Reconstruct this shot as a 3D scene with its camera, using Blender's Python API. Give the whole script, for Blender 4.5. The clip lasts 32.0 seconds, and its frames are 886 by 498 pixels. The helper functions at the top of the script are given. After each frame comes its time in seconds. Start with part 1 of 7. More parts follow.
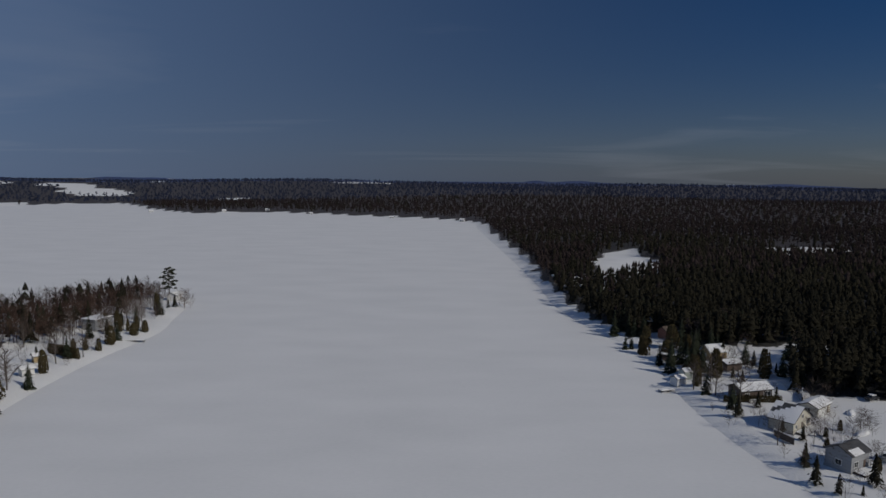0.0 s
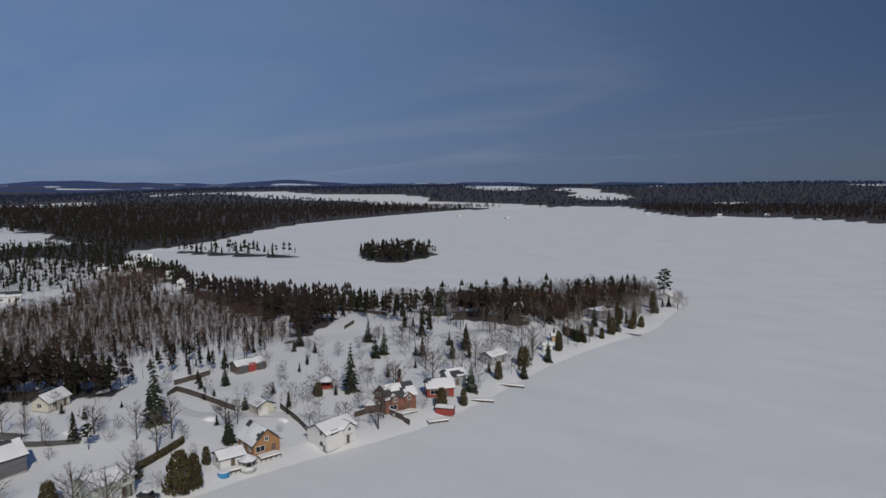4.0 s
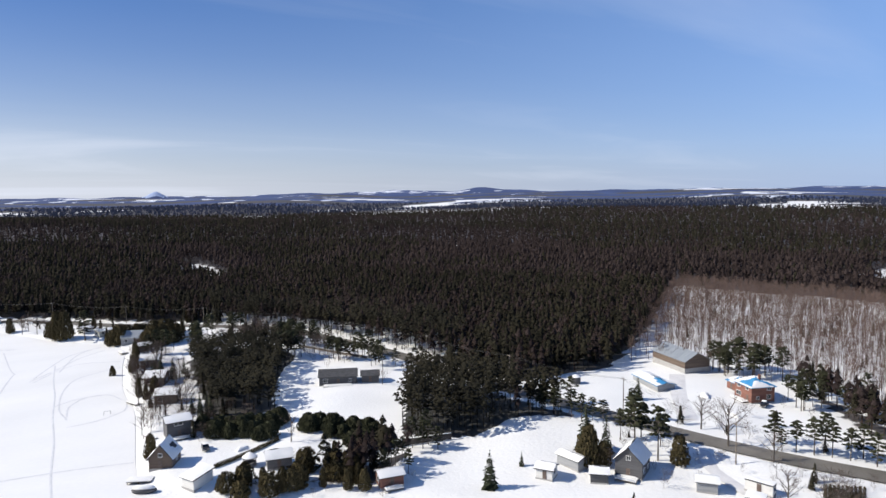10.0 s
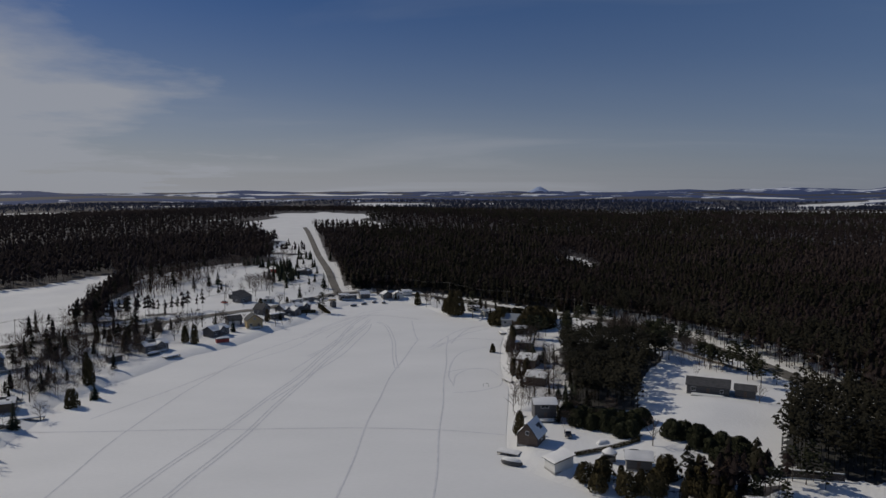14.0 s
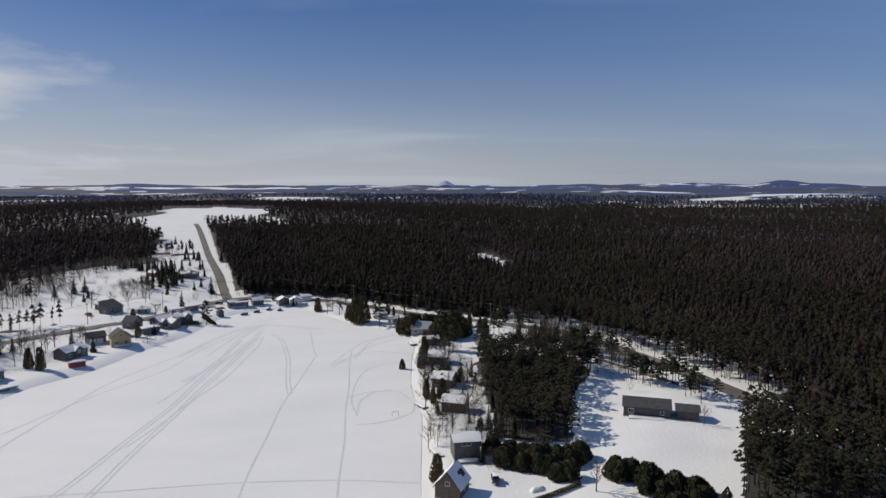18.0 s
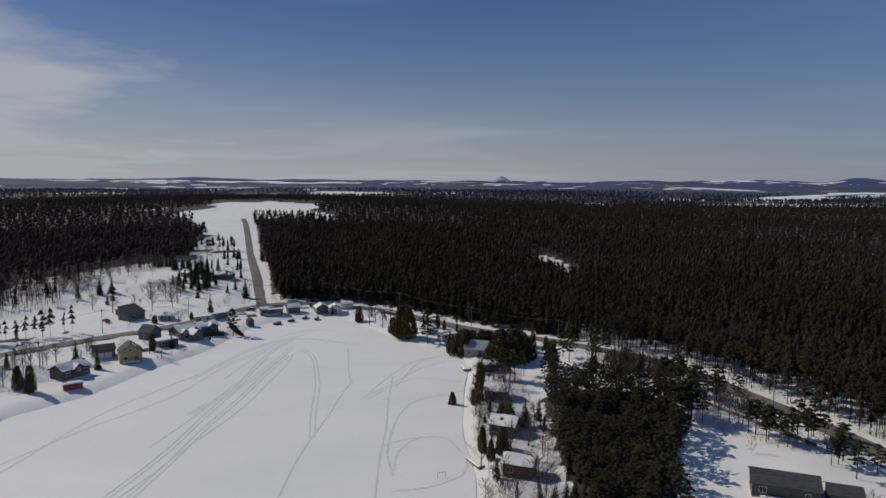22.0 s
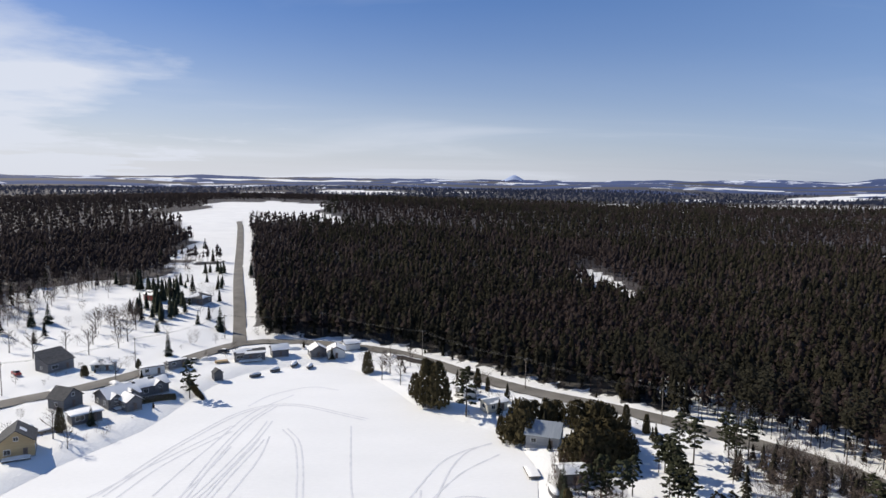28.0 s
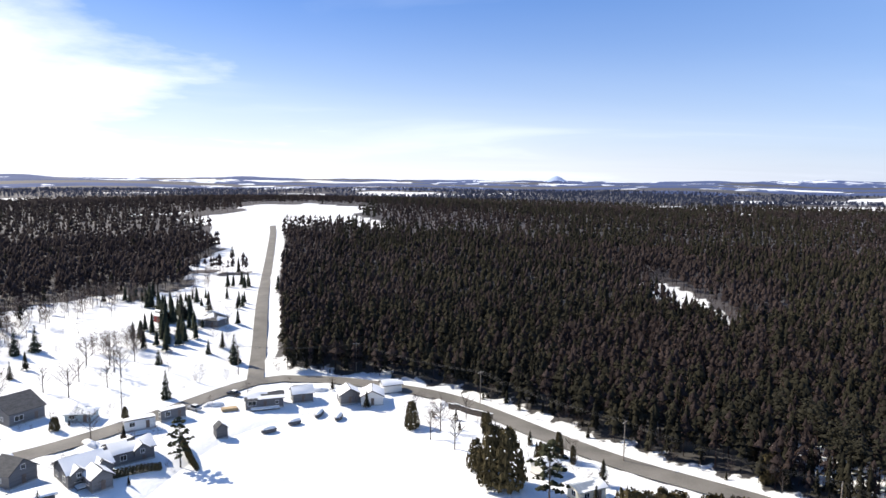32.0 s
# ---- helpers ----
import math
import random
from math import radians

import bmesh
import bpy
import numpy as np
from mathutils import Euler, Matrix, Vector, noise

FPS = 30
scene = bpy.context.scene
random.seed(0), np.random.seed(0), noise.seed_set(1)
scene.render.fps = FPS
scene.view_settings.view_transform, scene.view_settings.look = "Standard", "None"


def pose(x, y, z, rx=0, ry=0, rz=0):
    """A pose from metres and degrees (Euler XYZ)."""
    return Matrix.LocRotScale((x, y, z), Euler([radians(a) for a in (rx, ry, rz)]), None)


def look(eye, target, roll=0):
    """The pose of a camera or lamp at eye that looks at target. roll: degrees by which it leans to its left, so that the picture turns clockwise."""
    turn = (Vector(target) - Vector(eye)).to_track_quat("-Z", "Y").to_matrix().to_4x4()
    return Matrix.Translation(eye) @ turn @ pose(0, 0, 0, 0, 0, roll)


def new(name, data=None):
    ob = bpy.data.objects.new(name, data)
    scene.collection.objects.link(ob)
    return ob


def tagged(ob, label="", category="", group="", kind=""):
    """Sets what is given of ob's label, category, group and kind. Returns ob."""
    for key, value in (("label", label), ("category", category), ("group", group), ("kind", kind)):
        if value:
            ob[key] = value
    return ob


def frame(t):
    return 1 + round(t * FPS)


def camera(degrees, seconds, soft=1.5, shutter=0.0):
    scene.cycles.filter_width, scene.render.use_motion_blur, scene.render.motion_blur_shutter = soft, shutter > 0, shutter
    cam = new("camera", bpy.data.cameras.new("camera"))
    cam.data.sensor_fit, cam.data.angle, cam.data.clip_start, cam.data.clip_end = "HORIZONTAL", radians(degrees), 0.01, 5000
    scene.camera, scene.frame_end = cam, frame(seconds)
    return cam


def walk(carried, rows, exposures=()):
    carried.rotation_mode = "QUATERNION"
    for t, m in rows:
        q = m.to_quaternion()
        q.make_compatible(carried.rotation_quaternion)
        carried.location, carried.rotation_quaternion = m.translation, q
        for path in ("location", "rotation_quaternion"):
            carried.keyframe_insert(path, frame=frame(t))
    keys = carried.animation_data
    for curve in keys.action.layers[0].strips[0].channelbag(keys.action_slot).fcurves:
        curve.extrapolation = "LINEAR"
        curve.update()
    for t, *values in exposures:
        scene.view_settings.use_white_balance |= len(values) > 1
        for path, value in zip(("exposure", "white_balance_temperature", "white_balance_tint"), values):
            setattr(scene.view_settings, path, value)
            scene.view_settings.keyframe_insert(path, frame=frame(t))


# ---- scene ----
cam = camera(66.6, 32.0)
PATH = [
    (0, (-0.45, 0.29, 64.77), (-0.46, 99.79, 54.75), 0.65),
    (0.5, (-0.54, -0.21, 65.16), (-5.69, 99.14, 55.03), 0.58),
    (1, (-0.12, -2.07, 65.39), (-14.66, 96.35, 55.23), 0.52),
    (1.5, (-0.07, -4.13, 65.52), (-24.98, 92.18, 55.41), 0.53),
    (2, (-2.0, -4.54, 64.53), (-36.6, 88.76, 54.6), 0.32),
    (2.5, (-3.26, -4.83, 64.26), (-46.56, 84.78, 54.46), 0.18),
    (4.5, (1.99, -9.32, 66.01), (-69.25, 60.18, 56.28), -0.29),
    (5, (3.19, -9.87, 66.29), (-75.1, 51.59, 56.64), -0.39),
    (5.5, (3.84, -9.94, 66.33), (-80.46, 42.99, 56.78), -0.44),
    (6, (4.64, -10.69, 66.23), (-84.73, 33.19, 56.9), -0.52),
    (6.5, (6.33, -11.13, 66.86), (-87.38, 22.51, 57.52), -0.43),
    (7, (7.87, -11.31, 67.41), (-88.93, 11.97, 58.08), -0.39),
    (7.5, (8.96, -11.14, 67.66), (-90.0, -0.17, 58.35), -0.30),
    (8, (10.24, -10.15, 68.22), (-89.19, -15.39, 58.96), -0.74),
    (8.5, (12.77, -9.2, 68.59), (-83.64, -34.19, 59.59), -0.62),
    (9, (14.62, -8.15, 68.91), (-74.2, -53.26, 60.13), -0.63),
    (9.5, (15.45, -5.87, 69.87), (-59.1, -71.94, 61.14), -0.85),
    (10, (16.35, -3.38, 69.89), (-40.76, -85.03, 61.5), -0.86),
    (10.5, (17.16, -1.03, 70.06), (-18.67, -94.05, 62.05), -0.54),
    (11, (16.41, 0.13, 70.21), (3.29, -98.69, 62.22), -0.46),
    (11.5, (15.52, 1.91, 70.51), (13.62, -97.76, 62.58), -0.30),
    (12, (15.36, 3.14, 70.7), (17.41, -96.52, 62.78), -0.22),
    (12.5, (15.48, 3.31, 70.74), (20.79, -96.21, 62.61), -0.09),
    (13, (15.28, 2.43, 70.57), (22.73, -96.95, 62.38), -0.10),
    (13.5, (15.14, -0.6, 70.25), (17.16, -100.23, 61.93), -0.06),
    (14, (15.39, -5.09, 69.85), (8.57, -104.49, 61.33), -0.15),
    (14.5, (15.53, -9.42, 69.81), (1.7, -108.07, 61.11), -0.20),
    (16.5, (13.44, -26.74, 69.95), (-9.44, -123.67, 60.95), -0.03),
    (17, (12.72, -31.7, 70.01), (-11.55, -128.28, 60.82), -0.03),
    (17.5, (11.72, -36.36, 69.95), (-12.8, -132.86, 60.67), -0.00),
    (18, (10.93, -41.07, 70.02), (-9.54, -138.49, 60.59), 0.02),
    (18.5, (9.65, -45.97, 70.09), (-7.6, -144.01, 60.56), 0.13),
    (19, (8.52, -51.36, 69.97), (-7.98, -149.53, 60.43), 0.19),
    (19.5, (7.3, -57.19, 69.98), (-8.65, -155.43, 60.28), 0.17),
    (20, (6.29, -63.24, 69.78), (-9.57, -161.5, 60.03), 0.20),
    (20.5, (5.39, -69.5, 69.75), (-10.24, -167.78, 59.92), 0.28),
    (21, (4.5, -75.63, 69.97), (-9.01, -174.21, 59.98), 0.33),
    (21.5, (3.87, -82.01, 69.78), (-8.92, -180.68, 59.76), 0.39),
    (22, (3.33, -88.52, 69.63), (-9.2, -187.22, 59.5), 0.43),
    (22.5, (2.58, -95.62, 69.3), (-10.05, -194.3, 59.17), 0.52),
    (23, (2.12, -102.79, 69.38), (-10.63, -201.45, 59.21), 0.60),
    (23.5, (1.71, -109.74, 69.6), (-11.14, -208.39, 59.39), 0.55),
    (24, (1.29, -116.61, 69.73), (-11.66, -215.23, 59.47), 0.57),
    (24.5, (1.4, -124.18, 69.56), (-11.87, -222.77, 59.36), 0.62),
    (25, (2.2, -131.86, 69.65), (-11.35, -230.4, 59.41), 0.61),
    (25.5, (2.53, -139.68, 69.83), (-11.24, -238.2, 59.6), 0.76),
    (27.5, (3.25, -171.76, 69.82), (-9.01, -270.47, 59.51), 0.75),
    (28, (2.95, -179.03, 69.76), (-8.16, -277.87, 59.42), 0.70),
    (28.5, (2.94, -186.1, 69.76), (-7.86, -284.97, 59.4), 0.68),
    (29, (2.99, -192.9, 69.75), (-7.83, -291.77, 59.39), 0.67),
    (29.5, (3.06, -199.84, 69.47), (-7.78, -298.71, 59.15), 0.56),
    (30, (3.12, -206.92, 69.29), (-7.73, -305.8, 58.97), 0.48),
    (30.5, (3.27, -213.76, 69.2), (-7.09, -312.69, 58.91), 0.48),
    (31, (3.5, -219.96, 69.32), (-2.49, -319.24, 59.0), 0.47),
    (31.5, (3.92, -226.7, 69.45), (-1.47, -326.02, 59.18), 0.55),
    (32, (4.38, -233.85, 69.46), (-0.93, -333.19, 59.24), 0.56),
]
EXPOSURES = [(0, -1.1, 6500, 10), (1, -1.12, 6500, 10), (2, -1.12, 6500, 10), (3.5, -0.88, 6500, 10), (5, -0.6, 6500, 10), (6, -0.3, 6500, 10), (7, -0.05, 6500, 10), (8, -0.06, 6500, 10), (9, -0.02, 6500, 10), (9.6, 0.22, 6576, 10), (10.1, 0.64, 6639, 10), (10.6, 0.74, 6702, 10), (11, 0.74, 6752, 10), (11.5, 0.36, 6815, 10), (12, 0.0, 6815, 10), (12.5, -0.3, 6815, 10), (13, -0.45, 6815, 10), (14, -0.92, 6815, 10), (14.5, -0.84, 6815, 10), (16.5, -0.25, 6815, 10), (17, -0.15, 6815, 10), (18, -0.1, 6815, 10), (20, -0.5, 6815, 10), (23, -0.48, 6815, 10), (25, -0.32, 6815, 10), (27.5, 0.34, 6815, 10), (29, 0.6, 6815, 10), (31, 1.04, 6815, 10), (32, 1.12, 6815, 10)]
walk(cam, [(t, look(eye, target, roll)) for t, eye, target, roll in PATH], EXPOSURES)

# ---------------------------------------------------------------- light
SUN_AZ, SUN_EL = 33.0, 37.0          # degrees: azimuth from +x towards -y, height above the horizon
world = bpy.data.worlds.new("winter_sky")
scene.world = world
world.use_nodes = True
wn, wl = world.node_tree.nodes, world.node_tree.links
wn.clear()
sky = wn.new("ShaderNodeTexSky")
sky.sky_type = "NISHITA"
sky.sun_disc = False
sky.sun_elevation = radians(SUN_EL)
sky.sun_rotation = radians(90 + SUN_AZ)
sky.air_density, sky.dust_density, sky.ozone_density = 1.0, 0.6, 3.0
# thin high cloud: streaks everywhere, thicker towards the sun
wtc = wn.new("ShaderNodeTexCoord")
sep = wn.new("ShaderNodeSeparateXYZ")
wl.new(wtc.outputs["Generated"], sep.inputs[0])


def wmath(op, a, b=None, c=None, clamp=False):
    nd = wn.new("ShaderNodeMath")
    nd.operation, nd.use_clamp = op, clamp
    for i, v in enumerate((a, b, c)):
        if v is not None:
            if isinstance(v, (int, float)):
                nd.inputs[i].default_value = v
            else:
                wl.new(v, nd.inputs[i])
    return nd.outputs[0]


rise_ = wmath("ADD", wmath("MAXIMUM", sep.outputs["Z"], 0.0), 0.09)
flat = wn.new("ShaderNodeCombineXYZ")
wl.new(wmath("DIVIDE", sep.outputs["X"], rise_), flat.inputs["X"])
wl.new(wmath("DIVIDE", sep.outputs["Y"], rise_), flat.inputs["Y"])
turned = wn.new("ShaderNodeMapping")
turned.inputs["Rotation"].default_value[2] = radians(35)
turned.inputs["Scale"].default_value = (0.22, 0.45, 1)
wl.new(flat.outputs[0], turned.inputs[0])
streak = wn.new("ShaderNodeTexNoise")
streak.inputs["Scale"].default_value, streak.inputs["Detail"].default_value, streak.inputs["Distortion"].default_value = 1.0, 7, 0.9
wl.new(turned.outputs[0], streak.inputs["Vector"])
puff = wn.new("ShaderNodeTexNoise")
puff.inputs["Scale"].default_value, puff.inputs["Detail"].default_value, puff.inputs["Roughness"].default_value = 0.62, 10, 0.58
wl.new(flat.outputs[0], puff.inputs["Vector"])


def towards(az):
    """How far a way in the sky looks to an azimuth (from +x towards -y), from 0 to 1."""
    w = wmath("ADD", wmath("MULTIPLY", sep.outputs["X"], math.cos(radians(az))), wmath("MULTIPLY", sep.outputs["Y"], -math.sin(radians(az))))
    return wmath("MULTIPLY_ADD", w, 0.5, 0.5, True)


low_sky = wmath("SUBTRACT", 1.0, wmath("ABSOLUTE", sep.outputs["Z"]), None, True)
veil = wmath("MULTIPLY", wmath("MULTIPLY_ADD", streak.outputs[0], 0.5, 0.75), wmath("MULTIPLY", wmath("POWER", low_sky, 7.0), wmath("MULTIPLY_ADD", wmath("POWER", towards(70), 3.0), 0.78, 0.08)))
haze = wmath("MULTIPLY", wmath("POWER", towards(195), 2.5), 0.68, None, True)
bank_ = wmath("MULTIPLY", wmath("MULTIPLY_ADD", puff.outputs[0], 3.4, wmath("MULTIPLY_ADD", wmath("POWER", towards(22), 4.0), 3.6, -3.3), True), 0.85)
thin = wmath("MULTIPLY", wmath("MULTIPLY_ADD", streak.outputs[0], 3.2, -1.7, True), 0.26)
cloud = wmath("MINIMUM", wmath("ADD", wmath("ADD", veil, bank_), thin), 0.92)
deep = wn.new("ShaderNodeHueSaturation")
deep.inputs["Saturation"].default_value = 1.6
wl.new(wmath("MULTIPLY_ADD", wmath("POWER", towards(245), 5.0), -0.64, 0.82), deep.inputs["Value"])
wl.new(sky.outputs[0], deep.inputs["Color"])
tint = wn.new("ShaderNodeMix")
tint.data_type, tint.blend_type = "RGBA", "MULTIPLY"
tint.inputs["Factor"].default_value = 1.0
tint.inputs["B"].default_value = (0.86, 0.91, 1.29, 1)
wl.new(deep.outputs[0], tint.inputs["A"])
veiled = wn.new("ShaderNodeMix")
veiled.data_type = "RGBA"
veiled.inputs["B"].default_value = (9.7, 10.5, 12.3, 1)
pale = wn.new("ShaderNodeMix")
pale.data_type = "RGBA"
pale.inputs["B"].default_value = (4.9, 7.9, 14.2, 1)
wl.new(haze, pale.inputs["Factor"]), wl.new(tint.outputs["Result"], pale.inputs["A"])
wl.new(cloud, veiled.inputs["Factor"]), wl.new(pale.outputs["Result"], veiled.inputs["A"])
back = wn.new("ShaderNodeBackground")
back.inputs["Strength"].default_value = 0.055
wout = wn.new("ShaderNodeOutputWorld")
wl.new(veiled.outputs["Result"], back.inputs[0])
wl.new(back.outputs[0], wout.inputs[0])

sun_data = bpy.data.lights.new("sun", "SUN")
sun_data.energy, sun_data.angle, sun_data.color = 3.6, radians(0.53), (1.0, 0.945, 0.855)
sun = new("sun", sun_data)
sun_dir = Vector((math.cos(radians(SUN_AZ)) * math.cos(radians(SUN_EL)), -math.sin(radians(SUN_AZ)) * math.cos(radians(SUN_EL)), math.sin(radians(SUN_EL))))
sun.matrix_world = look(sun_dir * 500, (0, 0, 0))

# ---------------------------------------------------------------- materials
def material(name, rough=0.8, metal=0.0):
    m = bpy.data.materials.new(name)
    m.use_nodes = True
    b = m.node_tree.nodes["Principled BSDF"]
    b.inputs["Roughness"].default_value = rough
    b.inputs["Metallic"].default_value = metal
    return m, m.node_tree.nodes, m.node_tree.links, b


def surface(name, dark, light, size=1.0, rough=0.8, metal=0.0, bump=0.3, spread=0.0, fine=8.0, coord="Object", relief=0.05, stretch=(1, 1, 1)):
    """A surface whose colour wanders between two tones at two scales, with relief; spread: how far separate pieces differ."""
    m, n, l, b = material(name, rough, metal)
    tc = n.new("ShaderNodeTexCoord")
    mp = n.new("ShaderNodeMapping")
    mp.inputs["Scale"].default_value = stretch
    l.new(tc.outputs[coord], mp.inputs[0])
    big, small = n.new("ShaderNodeTexNoise"), n.new("ShaderNodeTexNoise")
    big.inputs["Scale"].default_value, big.inputs["Detail"].default_value = 1.0 / size, 4
    small.inputs["Scale"].default_value, small.inputs["Detail"].default_value = fine / size, 3
    l.new(mp.outputs[0], big.inputs["Vector"]), l.new(mp.outputs[0], small.inputs["Vector"])
    add = n.new("ShaderNodeMath")
    add.operation = "MULTIPLY_ADD"
    add.inputs[1].default_value = 0.45
    l.new(small.outputs[0], add.inputs[0]), l.new(big.outputs[0], add.inputs[2])
    fac = n.new("ShaderNodeMapRange")
    fac.inputs["From Min"].default_value, fac.inputs["From Max"].default_value = 0.45, 1.0
    l.new(add.outputs[0], fac.inputs["Value"])
    mix = n.new("ShaderNodeMix")
    mix.data_type = "RGBA"
    mix.inputs["A"].default_value, mix.inputs["B"].default_value = (*dark, 1), (*light, 1)
    l.new(fac.outputs[0], mix.inputs["Factor"])
    colour = mix.outputs["Result"]
    if spread:
        info, geo = n.new("ShaderNodeObjectInfo"), n.new("ShaderNodeNewGeometry")
        s = n.new("ShaderNodeMath")
        s.operation = "ADD"
        l.new(info.outputs["Random"], s.inputs[0]), l.new(geo.outputs["Random Per Island"], s.inputs[1])
        r = n.new("ShaderNodeMapRange")
        r.inputs["From Max"].default_value = 2.0
        r.inputs["To Min"].default_value, r.inputs["To Max"].default_value = 1 - spread, 1 + spread
        l.new(s.outputs[0], r.inputs["Value"])
        hsv = n.new("ShaderNodeHueSaturation")
        l.new(r.outputs[0], hsv.inputs["Value"]), l.new(colour, hsv.inputs["Color"])
        colour = hsv.outputs[0]
    l.new(colour, b.inputs["Base Color"])
    if bump:
        bp = n.new("ShaderNodeBump")
        bp.inputs["Strength"].default_value, bp.inputs["Distance"].default_value = bump, relief
        l.new(small.outputs[0], bp.inputs["Height"]), l.new(bp.outputs[0], b.inputs["Normal"])
    return m


SNOW = surface("packed_snow", (0.72, 0.73, 0.75), (0.84, 0.84, 0.85), size=14, rough=0.75, bump=0.5, fine=26, relief=0.25)
LAKE = surface("wind_packed_lake_snow", (0.74, 0.745, 0.73), (0.83, 0.83, 0.812), size=45, rough=0.7, bump=0.2, fine=30, relief=0.2, stretch=(1, 2.2, 1))
ROOFSNOW = surface("roof_snow", (0.76, 0.765, 0.755), (0.86, 0.86, 0.845), size=3, rough=0.75, bump=0.4, fine=8)
ROAD = surface("salted_asphalt", (0.095, 0.088, 0.075), (0.2, 0.185, 0.16), size=9, rough=0.85, bump=0.2, fine=20)
SPRUCE = surface("spruce_needles", (0.024, 0.03, 0.021), (0.06, 0.068, 0.042), size=2.0, rough=0.85, bump=0.0, spread=0.45)
FOREST = surface("forest_boughs", (0.0165, 0.0163, 0.0125), (0.0375, 0.034, 0.0225), size=34.0, rough=1.0, bump=0.0, spread=0.3, fine=10)
BRUSHWOOD = surface("massed_twigs", (0.022, 0.0168, 0.0162), (0.047, 0.0355, 0.0335), size=30.0, rough=0.9, bump=0.0, spread=0.35)
THICKET = surface("red_brown_twigs", (0.05, 0.032, 0.026), (0.115, 0.076, 0.06), size=8.0, rough=0.9, bump=0.0, spread=0.35)
SPRUCE_FAR = surface("far_spruce_needles", (0.022, 0.027, 0.019), (0.055, 0.062, 0.04), size=6.0, rough=0.9, bump=0.0, spread=0.4)
PINE = surface("pine_needles", (0.026, 0.029, 0.018), (0.062, 0.064, 0.036), size=2.0, rough=0.85, bump=0.0, spread=0.4)
CEDAR = surface("cedar_foliage", (0.04, 0.034, 0.018), (0.092, 0.074, 0.038), size=1.2, rough=0.85, bump=0.0, spread=0.3)
TWIG = surface("bare_twigs", (0.08, 0.062, 0.053), (0.17, 0.132, 0.112), size=1.5, rough=0.9, bump=0.0, spread=0.35)
BARK = surface("grey_bark", (0.06, 0.05, 0.042), (0.15, 0.125, 0.105), size=0.6, rough=0.9, bump=0.3, fine=6)

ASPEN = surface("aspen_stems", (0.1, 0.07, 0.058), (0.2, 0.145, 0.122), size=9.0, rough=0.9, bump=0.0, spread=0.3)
TWIGMASS = surface("crowns_of_fine_twigs", (0.022, 0.0168, 0.0162), (0.047, 0.0355, 0.0335), size=30.0, rough=0.9, bump=0.0, spread=0.35)


def leafy(m, scale, cover):
    """Breaks the boughs of a foliage material into sprays with gaps between them."""
    n, l = m.node_tree.nodes, m.node_tree.links
    tc, no, gt = n.new("ShaderNodeTexCoord"), n.new("ShaderNodeTexNoise"), n.new("ShaderNodeMath")
    no.inputs["Scale"].default_value, no.inputs["Detail"].default_value = scale, 2
    gt.operation = "GREATER_THAN"
    gt.inputs[1].default_value = cover
    l.new(tc.outputs["Object"], no.inputs["Vector"]), l.new(no.outputs[0], gt.inputs[0])
    l.new(gt.outputs[0], n["Principled BSDF"].inputs["Alpha"])


for m_ in (SPRUCE, FOREST, BRUSHWOOD, THICKET, SPRUCE_FAR, PINE, CEDAR, TWIG, ASPEN, TWIGMASS):
    m_.node_tree.nodes["Principled BSDF"].inputs["Specular IOR Level"].default_value = 0.04
leafy(FOREST, 1.8, 0.44), leafy(TWIGMASS, 2.6, 0.42), leafy(CEDAR, 22, 0.46), leafy(SPRUCE, 24, 0.43), leafy(PINE, 24, 0.43)

# ---------------------------------------------------------------- mesh helpers
def mesh_np(name, verts, tris, mats, index=None, smooth=False):
    """A mesh from arrays of points and triangles."""
    me = bpy.data.meshes.new(name)
    verts, tris = np.asarray(verts, np.float32), np.asarray(tris, np.int32)
    me.vertices.add(len(verts)), me.loops.add(3 * len(tris)), me.polygons.add(len(tris))
    me.vertices.foreach_set("co", verts.ravel())
    me.loops.foreach_set("vertex_index", tris.ravel())
    me.polygons.foreach_set("loop_start", np.arange(0, 3 * len(tris), 3, dtype=np.int32))
    if index is not None:
        me.polygons.foreach_set("material_index", np.asarray(index, np.int32))
    me.polygons.foreach_set("use_smooth", np.full(len(tris), smooth))
    for m in mats if isinstance(mats, (list, tuple)) else [mats]:
        me.materials.append(m)
    me.update(calc_edges=True)
    return me


def part(name, bm, mat, parent=None, label="", smooth=False):
    """Links a bmesh as one mesh object under a thing or a part."""
    me = bpy.data.meshes.new(name)
    if smooth:
        for f in bm.faces:
            f.smooth = True
    bm.to_mesh(me)
    bm.free()
    me.materials.append(mat)
    ob = new(name, me)
    ob.parent = parent
    return tagged(ob, label) if label else ob


def thing(name, m, label, category, group="", kind=""):
    ob = new(name)
    ob.matrix_world = m
    return tagged(ob, label, category, group, kind)


def box(bm, x0, y0, z0, x1, y1, z1, m=None):
    v = [bm.verts.new((x, y, z)) for x in (x0, x1) for y in (y0, y1) for z in (z0, z1)]
    for q in ((0, 1, 3, 2), (4, 6, 7, 5), (0, 4, 5, 1), (2, 3, 7, 6), (0, 2, 6, 4), (1, 5, 7, 3)):
        bm.faces.new([v[i] for i in q])
    if m is not None:
        bmesh.ops.transform(bm, matrix=m, verts=v)
    return v


def solid(*boxes):
    bm = bmesh.new()
    for b in boxes:
        box(bm, *b)
    return bm


